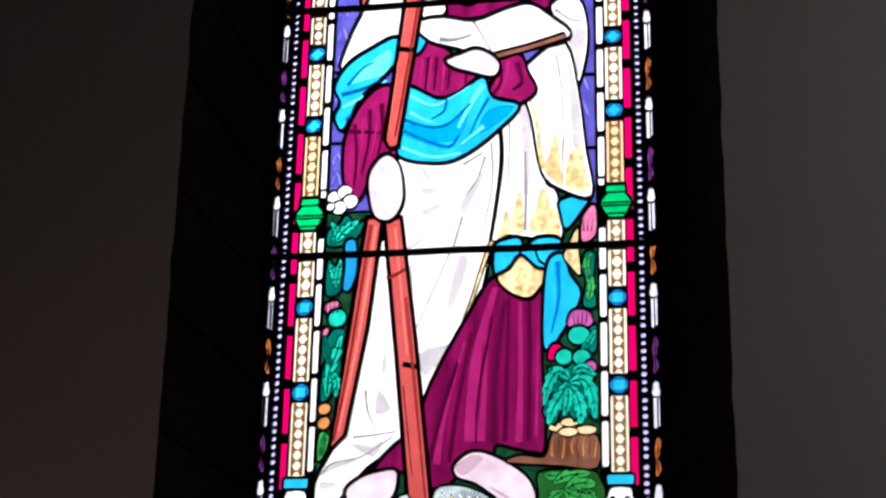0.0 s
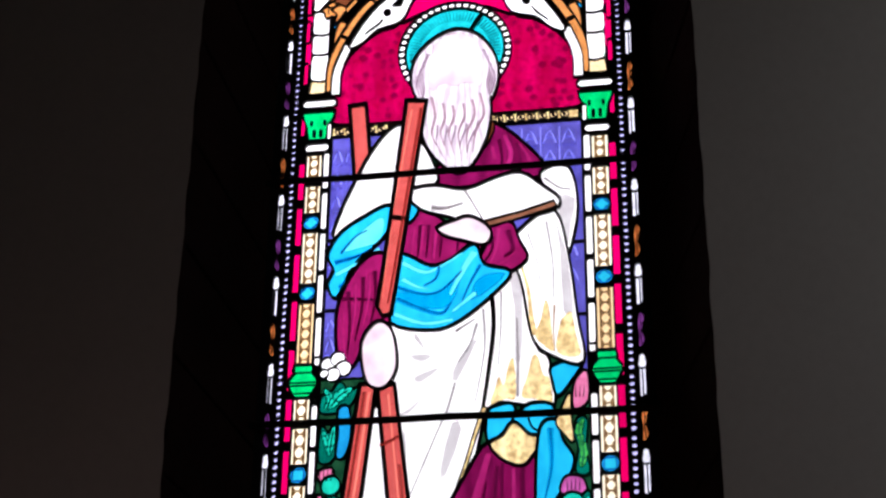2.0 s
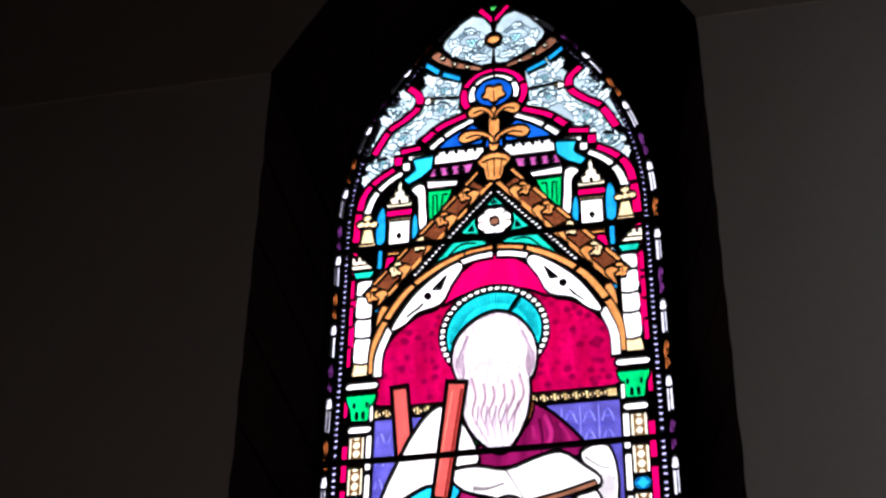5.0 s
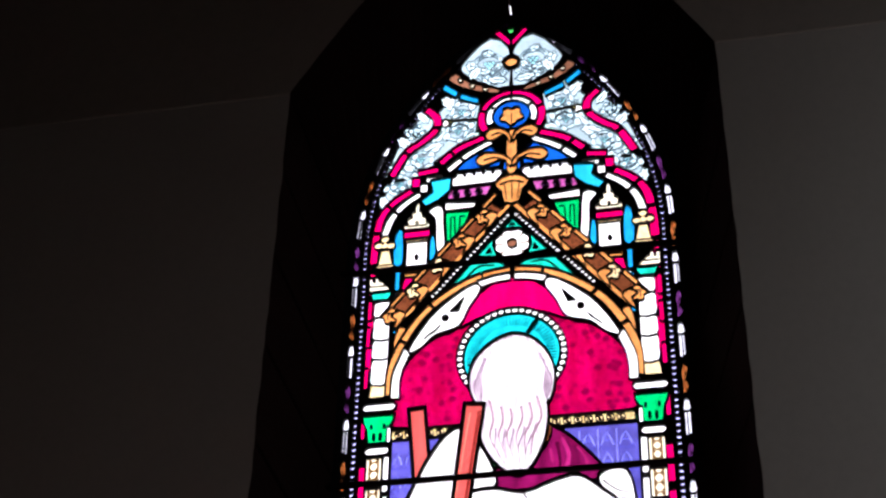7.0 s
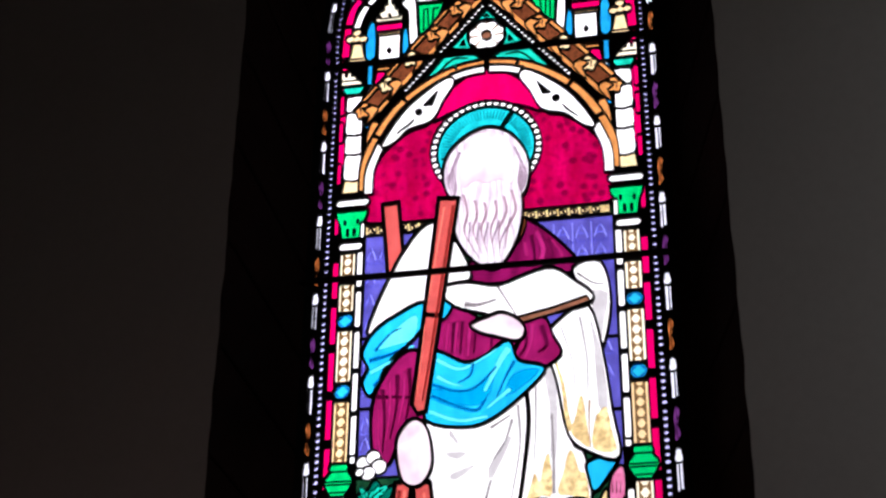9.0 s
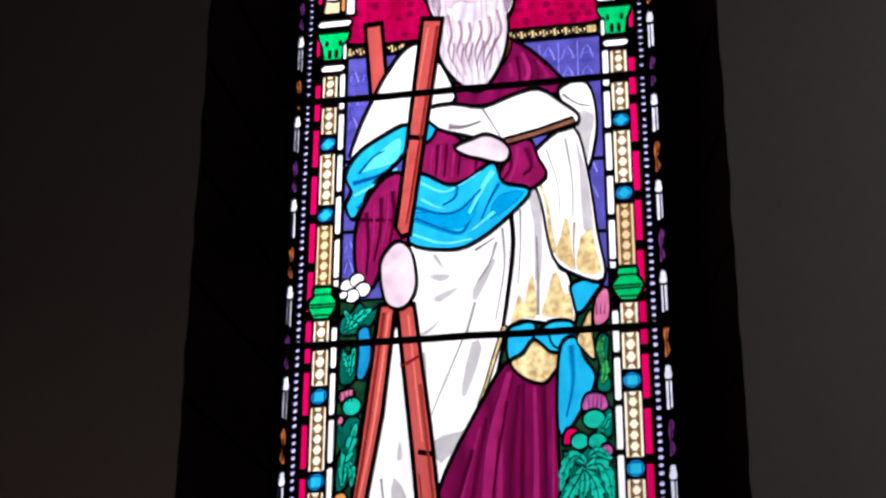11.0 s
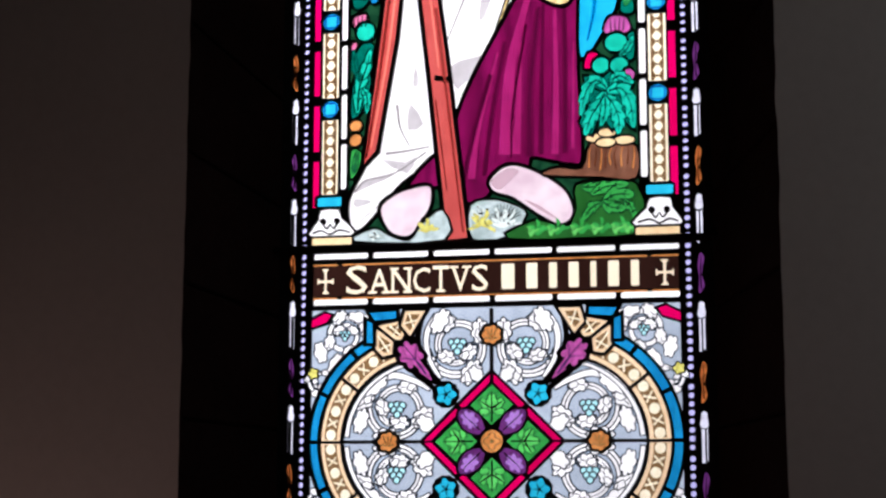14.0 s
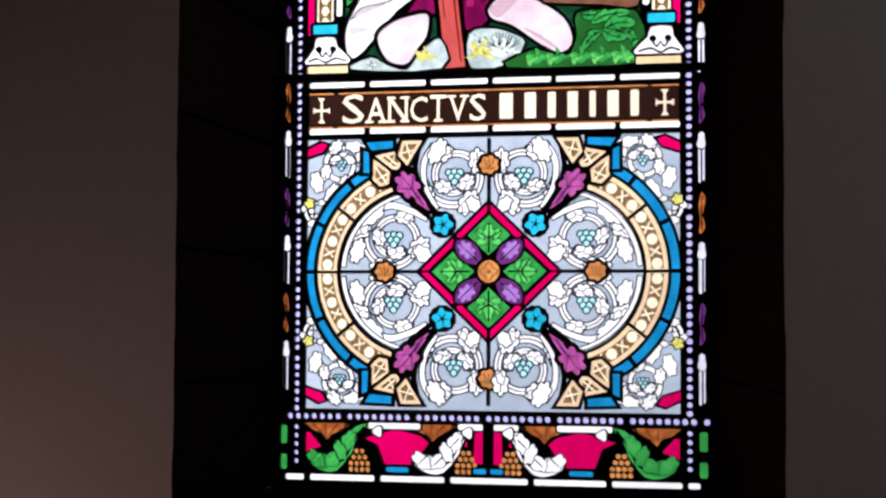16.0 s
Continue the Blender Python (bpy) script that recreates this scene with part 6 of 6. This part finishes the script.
# ---- foot panel ----
paint(box(-0.63, -0.62, 0.63, -0.412), "lead", 0)
i, x = 0, -0.622
while x < 0.625:
    i += 1
    x += 0.0245 + (0.012 if i % 8 == 0 else 0)
    paint(disc(x, -0.4275, 0.0095, 8), "bead_glass", 0, "bead", False, "beads")
for sx in (-1, 1):
    for z in (-0.46, -0.485, -0.51, -0.535, -0.56):
        paint(disc(sx * 0.578, z, 0.008, 8), "bead_glass", 0, "bead", False, "beads")
    for z0, z1 in ((-0.51, -0.455), (-0.585, -0.54)):
        paint(box(*sorted((sx * 0.605, sx * 0.628))[:1], z0, max(sx * 0.605, sx * 0.628), z1, 0.004), "leaf_green", 0.003, "green_fillet")
    q = lambda p, sx=sx: [(sx * x, z) for x, z in p]
    paint(q([(0.015, -0.46), (0.04, -0.47), (0.045, -0.56), (0.015, -0.56)]), "ruby_bright", 0.006, "ruby_ground")
    paint(q([(0.175, -0.50), (0.20, -0.48), (0.27, -0.463), (0.31, -0.472), (0.37, -0.49), (0.33, -0.51), (0.31, -0.565), (0.22, -0.565)]), "ruby_bright", 0.006, "ruby_ground")
    paint(q([(0.50, -0.515), (0.535, -0.475), (0.55, -0.475), (0.55, -0.535)]), "ruby_bright", 0.006, "ruby_ground")
    paint(q([(0.06, -0.495), (0.10, -0.49), (0.095, -0.51), (0.06, -0.51)]), "ruby_bright", 0.004, "ruby_ground")
    for cx_, m in ((0.505, "leaf_green"), (0.185, "clear_white")):
        lf = [(cx_ - 0.155, -0.448), (cx_ - 0.12, -0.475), (cx_ - 0.10, -0.53), (cx_ - 0.055, -0.585), (cx_ - 0.01, -0.59), (cx_ + 0.03, -0.57), (cx_ + 0.035, -0.545), (cx_ + 0.01, -0.535),
              (cx_ - 0.02, -0.54), (cx_ - 0.03, -0.562), (cx_ - 0.055, -0.535), (cx_ - 0.075, -0.49), (cx_ - 0.11, -0.455)]
        lf = [(2 * cx_ - 0.12 - x, z) for x, z in lf]
        paint(q(smooth([(cx_ + (x - cx_) * -1 + -0.12 + 0.0, z) for x, z in lf], 2)), m, 0.006, "scroll_leaf")
        paint(q(ribbon(run([(cx_ - 0.135, -0.455), (cx_ - 0.10, -0.50), (cx_ - 0.075, -0.55), (cx_ - 0.03, -0.575), (cx_ + 0.01, -0.565), (cx_ + 0.005, -0.55)]), 0.006, 0.003)), "enamel", 0)
        vein = "vein_green" if m == "leaf_green" else "grey_line"
        for u, v, t, k in ((-0.085, -0.50, -62, 6), (-0.035, -0.555, -20, 5), (0.012, -0.553, 40, 5)):
            paint(q(cloud(cx_ + u, v, 0.036, 0.022, t, k)), m, 0.002, "leaf_lobe", edge="dark_green" if m == "leaf_green" else "grey_line")
            paint(q(ribbon([(cx_ + u - 0.014, v + 0.014), (cx_ + u + 0.010, v - 0.010)], 0.004, 0.002)), vein, 0, "leaf_vein")
        paint(q(cloud(cx_ - 0.062, -0.528, 0.018, 0.034, -25, 5)), m, 0.002, "leaf_lobe", edge="dark_green" if m == "leaf_green" else "grey_line")
        fan = [(cx_ + 0.02, -0.447), (cx_ - 0.11, -0.447), (cx_ - 0.095, -0.468), (cx_ - 0.07, -0.478), (cx_ - 0.05, -0.498), (cx_ - 0.035, -0.478), (cx_ - 0.005, -0.468)]
        fan = [(x + 0.03, z) for x, z in fan]
        paint(q(fan), "orange_leaf", 0.005, "orange_palmette")
        for u in (-0.05, -0.025, 0.0, 0.025):
            paint(q(ribbon([(cx_ - 0.015 + u * 1.5, -0.450), (cx_ - 0.018 + u * 0.4, -0.482)], 0.004, 0.002)), "brown_enamel", 0, "leaf_vein")
    for cx_ in (0.385, 0.065):
        for row, n in ((0, 4), (1, 4), (2, 3), (3, 2)):
            for j in range(n):
                paint(disc(sx * (cx_ + 0.017 * (j - (n - 1) / 2)), -0.582 + 0.018 * row, 0.0085, 7), "amber", 0, "berry")
    for x0, x1 in ((0.20, 0.36), (0.015, 0.09)):
        paint(q(box(x0, -0.462, x1, -0.444, 0.004)), "clear_white", 0.004, "white_fillet")
        paint(lobed(sx * (x1 - 0.03), -0.470, 0.018, 3, 0.3), "clear_white", 0.003, "white_knop")
    for x0, x1 in ((0.235, 0.305), (0.005, 0.045)):
        paint(q(box(x0, -0.588, x1, -0.572, 0.004)), "azure", 0.004, "blue_fillet")
x = -0.62
for w in (0.075, 0.215, 0.21, 0.245, 0.225, 0.215, 0.05):
    paint(box(x + 0.008, -0.616, x + w - 0.008, -0.598, 0.004), "clear_white", 0.002, "white_fillet")
    x += w

# ---- cutting the light into its pieces ----
from mathutils import geometry
cv, cf = [], []
for outline, *_ in SHAPES:
    cf.append(list(range(len(cv), len(cv) + len(outline))))
    cv.extend(Vector(p) for p in outline)
pts, _, tris, _, _, owners = geometry.delaunay_2d_cdt(cv, [], cf, 0, 1e-6, True)
pts = [tuple(p) for p in pts]


def inside(x, z, poly):
    hit = False
    for (x0, z0), (x1, z1) in zip(poly, poly[1:] + poly[:1]):
        if (z0 > z) != (z1 > z) and x < x0 + (z - z0) / (z1 - z0) * (x1 - x0):
            hit = not hit
    return hit


def panel_of(x, z):
    """The panel of the window that a place belongs to."""
    x = abs(x)
    edge = BEAD_X - 0.017
    if z < -0.412:
        return "foot_panel"
    if (z < SPRING and x > edge) or (z >= SPRING and math.hypot(x + ARC_A, z - SPRING) > ARC_A + BEAD_X - 0.017):
        return "border"
    return "medallion_panel" if z < 0.4 else "inscription_panel" if z < 0.579 else "figure_panel" if z < 2.69 else "canopy_panel"


def apart(tl):
    """The triangles of one piece, split where leads part it; slivers go to the lead."""
    root = {}

    def find(v):
        while root.setdefault(v, v) != v:
            root[v] = root[root[v]]
            v = root[v]
        return v

    for a, b, c in tl:
        root[find(a)] = find(b)
        root[find(c)] = find(b)
    sets = {}
    for t in tl:
        sets.setdefault(find(t[0]), []).append(t)
    size = lambda ts: sum(abs((pts[b][0] - pts[a][0]) * (pts[c][1] - pts[a][1]) - (pts[c][0] - pts[a][0]) * (pts[b][1] - pts[a][1])) for a, b, c in ts)
    ordered = sorted(sets.values(), key=size, reverse=True)
    big = [q for q in ordered if size(q) > 4e-5]
    for q in ordered[len(big):]:
        a, b, c = q[0]
        panel = panel_of((pts[a][0] + pts[b][0] + pts[c][0]) / 3, (pts[a][1] + pts[b][1] + pts[c][1]) / 3)
        groups.setdefault(("solid", "lead", panel), {}).setdefault("lead", []).extend(q)
    return big


groups = {}
for t, own in zip(tris, owners):
    if not own or 0 not in own:
        continue
    a, b, c = t
    mx_, mz_ = (pts[a][0] + pts[b][0] + pts[c][0]) / 3, (pts[a][1] + pts[b][1] + pts[c][1]) / 3
    own = [o for o in own if inside(mx_, mz_, SHAPES[o][0])] or [0]
    if (pts[b][0] - pts[a][0]) * (pts[c][1] - pts[a][1]) - (pts[c][0] - pts[a][0]) * (pts[b][1] - pts[a][1]) < 0:
        t = (a, c, b)
    top = max(own)
    _, mat, name, joined = SHAPES[top]
    key = ("solid", mat, panel_of(mx_, mz_)) if not name or mat in ("lead", "enamel", "brown_line", "grey_line", "column_gold", "vein_dark", "mint_line") else ("joined", joined) if joined else ("piece", top)
    groups.setdefault(key, {}).setdefault(mat, []).append(tuple(t))

window = tagged(new("stained_glass_panel"), "tall pointed stained glass window with leaded coloured panes", "stained glass")
NAMES = {"beads": ("bead_row", "pearl white glass beads on dark ground"), "figure": ("robed_figure", "robed figure of white, purple and turquoise glass"), "leaf_blades": ("foliage", "pale green leaf blades")}
LABELS = {"foot_panel": "red foot panel with scrolled leaves", "border": "beaded border with white and coloured strips", "medallion_panel": "pale quatrefoil medallion with white scrolls",
          "inscription_panel": "dark inscription band with gold letters", "figure_panel": "robed figure between jewelled columns", "canopy_panel": "architectural canopy under pale scrolled glass"}
HOME = {"beads": "border", "figure": "figure_panel", "leaf_blades": "figure_panel"}
whole_pieces = [(k, {m: ts}) for k, g in list(groups.items()) if k[0] == "piece" for m, tl in g.items() for ts in apart(tl)]
panels = {}
for key, mats in groups.items():
    if key[:2] == ("solid", "lead"):
        v, f = slab(mats["lead"], pts, -0.0045, 0.0045)
        panels[key[2]] = tagged(mesh_object(key[2], v, f, [LEAD], None, window), LABELS[key[2]])
for key, mats in [(k, g) for k, g in groups.items() if k[0] != "piece"] + whole_pieces:
    if key[:2] == ("solid", "lead"):
        continue
    if key[0] == "solid":
        v, f = slab(mats[key[1]], pts, -0.0022, 0.002)
        m, label = {"enamel": (ENAMEL, "black enamel paint on glass")}.get(key[1]) or (GLASS[key[1]], "thin brushed paint on glass")
        tagged(mesh_object("enamel_paint", v, f, [m], None, panels[key[2]]), label, kind="stuff")
        continue
    verts, faces, slots, used = [], [], [], []
    for mat, tl in mats.items():
        v, f = slab(tl, pts, -0.0018, 0.0018)
        k = len(verts)
        verts += v
        faces += [tuple(i + k for i in q) for q in f]
        slots += [len(used)] * len(f)
        used.append(GLASS[mat])
    if key[0] == "joined":
        name, label = NAMES.get(key[1]) or (key[1].split()[0], "")
        ob = mesh_object(name, verts, faces, used, slots, panels[HOME.get(key[1], "inscription_panel")])
        if key[1] not in NAMES:
            continue
        tagged(ob, label, kind="" if key[1] == "figure" else "stuff")
    else:
        mid = np.mean([v[::2] for v in verts], axis=0)
        mesh_object(SHAPES[key[1]][2], verts, faces, used, slots, panels[panel_of(mid[0] / U, (mid[1] - Z0) / U)])

# saddle bars across the light, on the room side
for z in (3.259, 2.351, 1.464, 0.579):
    bm = bmesh.new()
    w = 0.63 * U + 0.03
    for i, sg in enumerate(np.linspace(-1, 1, 9)):
        for j in range(8):
            a = 2 * math.pi * j / 8
            r = 0.0068 + 0.0004 * math.sin(3.1 * i + j)
            bm.verts.new((sg * w, -0.0125 + r * math.cos(a), Z0 + U * z + r * math.sin(a) + 0.0008 * math.sin(2.0 * i)))
    bm.verts.ensure_lookup_table()
    for i in range(8):
        for j in range(8):
            bm.faces.new([bm.verts[q] for q in (i * 8 + j, i * 8 + (j + 1) % 8, i * 8 + 8 + (j + 1) % 8, i * 8 + 8 + j)])
    bm.faces.new([bm.verts[j] for j in range(7, -1, -1)]), bm.faces.new([bm.verts[64 + j] for j in range(8)])
    me = bpy.data.meshes.new("saddle_bar")
    bm.to_mesh(me), bm.free()
    me.materials.append(IRON)
    new("saddle_bar", me).parent = window

# ---- wall, reveal and room ----
FOOT_IN, FOOT_OUT, OUT_X, OUT_S = -0.632, -0.72, 0.839, 3.95


def inner_profile(g=0.0, n=16):
    r = arch_line(0.056 + g, n, FOOT_IN)
    s = np.linspace(FOOT_IN, SPRING, 13)
    return [(r[0][0], float(z)) for z in s[:-1]] + r[1:]


def outer_profile(n=16):
    s = np.linspace(FOOT_OUT, OUT_S, 13)
    side = [(OUT_X, float(z)) for z in s[:-1]]
    # a steep pointed head above the shoulder
    rise = 0.98
    head = []
    for i in range(n + 1):
        t = i / n
        head.append((OUT_X * (1 - t), OUT_S + rise * (t + 0.16 * math.sin(math.pi * t))))
    return side + head


def whole(half):
    return half + flip(half)[::-1][1:]


def pierced(name, rect, hole, y0, y1, mats, parent=None, amp=0.0):
    """A wall plate between y0 and y1 with an opening."""
    v = [Vector(q) for q in rect] + [Vector(q) for q in hole]
    k = len(rect)
    p, _, tr, _, _, own = geometry.delaunay_2d_cdt(v, [], [list(range(k)), list(range(k, len(v)))], 0, 1e-6, True)
    keep = []
    for t, o in zip(tr, own):
        if 0 in o and 1 not in o:
            a, b, c = (p[i] for i in t)
            keep.append(tuple(t) if (b - a).cross(c - a) > 0 else (t[0], t[2], t[1]))
    verts, faces = slab(keep, [tuple(q) for q in p], y0, y1)
    if amp:
        verts = [(x + amp * noise.noise((x * 9, 3.1, z * 16)), y, z) if abs(x) < 0.6 else (x, y, z) for x, y, z in verts]
    # edge faces at the opening take the second, dark material to hide a lit rim
    return mesh_object(name, verts, faces, mats, [1 if len(f) == 4 and all(abs(verts[i][0]) < (OUT_X + 0.03) * U for i in f) else 0 for f in faces] if len(mats) > 1 else None, parent)


def dense(half, step=0.03):
    out = []
    for a, b in zip(half, half[1:]):
        n = max(1, int(math.dist(a, b) / step))
        out += [(a[0] + (b[0] - a[0]) * i / n, a[1] + (b[1] - a[1]) * i / n) for i in range(n)]
    return out + [half[-1]]


top_z, foot_z = (6.3 - Z0) / U, (0.0 - Z0) / U
left_x, right_x = -1.35 / U, 2.4 / U
hole = whole(dense(outer_profile()))
wall = pierced("wall_north", [(left_x, foot_z), (right_x, foot_z), (right_x, OUT_S), (left_x, OUT_S)],
               [q for q in dense([(OUT_X, FOOT_OUT), (OUT_X, OUT_S)])] + [q for q in dense([(-OUT_X, OUT_S), (-OUT_X, FOOT_OUT)])], OUT_Y, OUT_Y + 0.06, [PLASTER, STONE], amp=0.003)
tagged(wall, "plain pale plastered church wall, dim and smooth", "wall", kind="structure")
up_hole = [(OUT_X, OUT_S - 0.2)] + [q for q in hole if q[1] > OUT_S - 1e-6] + [(-OUT_X, OUT_S - 0.2)]
upper = pierced("wall_upper", [(left_x, OUT_S), (right_x, OUT_S), (right_x, top_z), (left_x, top_z)], up_hole, OUT_Y - 0.004, OUT_Y + 0.06, [PLASTER_UP, STONE], amp=0.003)
tagged(upper, "darker aged plaster of the wall above the springing", "wall", kind="structure")
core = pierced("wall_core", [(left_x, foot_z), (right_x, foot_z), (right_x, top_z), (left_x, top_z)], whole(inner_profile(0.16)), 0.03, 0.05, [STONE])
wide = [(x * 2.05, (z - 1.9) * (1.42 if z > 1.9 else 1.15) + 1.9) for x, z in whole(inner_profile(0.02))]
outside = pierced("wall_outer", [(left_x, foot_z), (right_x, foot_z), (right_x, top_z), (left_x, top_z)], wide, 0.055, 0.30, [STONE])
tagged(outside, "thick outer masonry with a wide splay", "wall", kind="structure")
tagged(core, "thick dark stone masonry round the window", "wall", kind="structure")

# splayed reveal in stone courses
reveal = new("window_reveal")
tagged(reveal, "dark stone splayed reveal round the window", "window reveal", kind="structure")
inn, outp = inner_profile(), outer_profile()
for f in (list, flip):
    a, b = f(inn), f(outp)
    for i in range(len(a) - 1):
        # one block: splayed face, its back 60 mm behind, joints 2 mm open
        e = 0.004
        p0, p1, q0, q1 = Vector(a[i]), Vector(a[i + 1]), Vector(b[i]), Vector(b[i + 1])
        da, db = (p1 - p0).normalized() * e, (q1 - q0).normalized() * e
        if i >= 12:
            da, db = da * 0.15, db * 0.15
        p0, p1, q0, q1 = p0 + da, p1 - da, q0 + db, q1 - db
        front = [wx(p0, 0.012), wx(p1, 0.012), wx(q1, OUT_Y + 0.002), wx(q0, OUT_Y + 0.002)]
        sgn = 1 if f is list else -1
        back = [(x + 0.06 * sgn, y + 0.03, z) for x, y, z in front]
        bm = bmesh.new()
        vs = [bm.verts.new(c) for c in front + back]
        for q in ((0, 1, 2, 3), (7, 6, 5, 4), (0, 4, 5, 1), (1, 5, 6, 2), (2, 6, 7, 3), (3, 7, 4, 0)):
            bm.faces.new([vs[j] for j in q])
        bmesh.ops.recalc_face_normals(bm, faces=bm.faces)
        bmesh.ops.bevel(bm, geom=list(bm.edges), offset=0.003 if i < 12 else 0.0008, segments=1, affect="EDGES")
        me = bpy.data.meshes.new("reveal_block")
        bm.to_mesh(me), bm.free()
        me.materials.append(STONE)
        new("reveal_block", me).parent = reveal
# mortar behind the blocks
mv, mf = [], []
for f, sgn in ((list, 1), (flip, -1)):
    a, b = f(inn), f(outp)
    k = len(mv)
    for p, q in zip(a, b):
        for c, y in ((p, 0.014), (q, OUT_Y + 0.004)):
            x, yy, z = wx(c, y)
            mv.append((x + sgn * 0.005, yy + 0.002, z))
    for i in range(len(a) - 1):
        mf.append((k + 2 * i, k + 2 * i + 2, k + 2 * i + 3, k + 2 * i + 1))
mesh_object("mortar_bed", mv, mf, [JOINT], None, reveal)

# sloping sill
bm = bmesh.new()
sill = [(-0.66, 0.03, FOOT_IN), (0.66, 0.03, FOOT_IN), (OUT_X + 0.01, OUT_Y, FOOT_OUT), (-OUT_X - 0.01, OUT_Y, FOOT_OUT)]
vs = [bm.verts.new((U * x, y, Z0 + U * z)) for x, y, z in sill] + [bm.verts.new((U * x, y, Z0 + U * z - 0.09)) for x, y, z in sill]
for q in ((0, 1, 2, 3), (7, 6, 5, 4), (0, 4, 5, 1), (1, 5, 6, 2), (2, 6, 7, 3), (3, 7, 4, 0)):
    bm.faces.new([vs[j] for j in q])
bmesh.ops.recalc_face_normals(bm, faces=bm.faces)
bmesh.ops.bevel(bm, geom=list(bm.edges), offset=0.004, segments=2, affect="EDGES")
me = bpy.data.meshes.new("window_sill")
bm.to_mesh(me), bm.free()
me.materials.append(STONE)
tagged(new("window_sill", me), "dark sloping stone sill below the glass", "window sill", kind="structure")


def block(name, x0, y0, z0, x1, y1, z1, mat, label):
    v = [(x, y, z) for z in (z0, z1) for y in (y0, y1) for x in (x0, x1)]
    f = [(0, 2, 3, 1), (4, 5, 7, 6), (0, 1, 5, 4), (2, 6, 7, 3), (0, 4, 6, 2), (1, 3, 7, 5)]
    return tagged(mesh_object(name, v, f, [mat]), label, name.split("_")[0], kind="structure")


block("floor", -1.55, -6.2, -0.2, 2.6, 0.3, 0.0, BOARDS, "worn brown floor boards")
block("ceiling", -1.55, -6.2, 6.3, 2.6, 0.3, 6.5, DECKING, "dark boarded ceiling")
# unseen west wall, dark and near; its low opening is added for the fill
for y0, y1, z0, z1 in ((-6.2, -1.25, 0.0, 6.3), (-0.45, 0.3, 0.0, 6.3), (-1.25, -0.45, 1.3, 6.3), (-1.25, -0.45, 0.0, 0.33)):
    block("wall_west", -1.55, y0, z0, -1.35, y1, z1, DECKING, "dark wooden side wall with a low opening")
block("wall_south", -1.35, -6.2, 0.0, 2.4, -6.0, 6.3, PLASTER, "plain plastered back wall")
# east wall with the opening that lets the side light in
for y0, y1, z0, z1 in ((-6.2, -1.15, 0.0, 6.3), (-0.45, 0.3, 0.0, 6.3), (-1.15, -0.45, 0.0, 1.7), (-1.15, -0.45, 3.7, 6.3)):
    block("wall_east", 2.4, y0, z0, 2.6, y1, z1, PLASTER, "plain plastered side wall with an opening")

# daylight outside
bd = mesh_object("backdrop", [(-9, 4.0, -6), (9, 4.0, -6), (9, 4.0, 14), (-9, 4.0, 14)], [(0, 1, 2, 3)], [sky_card])
tagged(bd, "plain bright overcast sky outside the window", "sky", kind="structure")
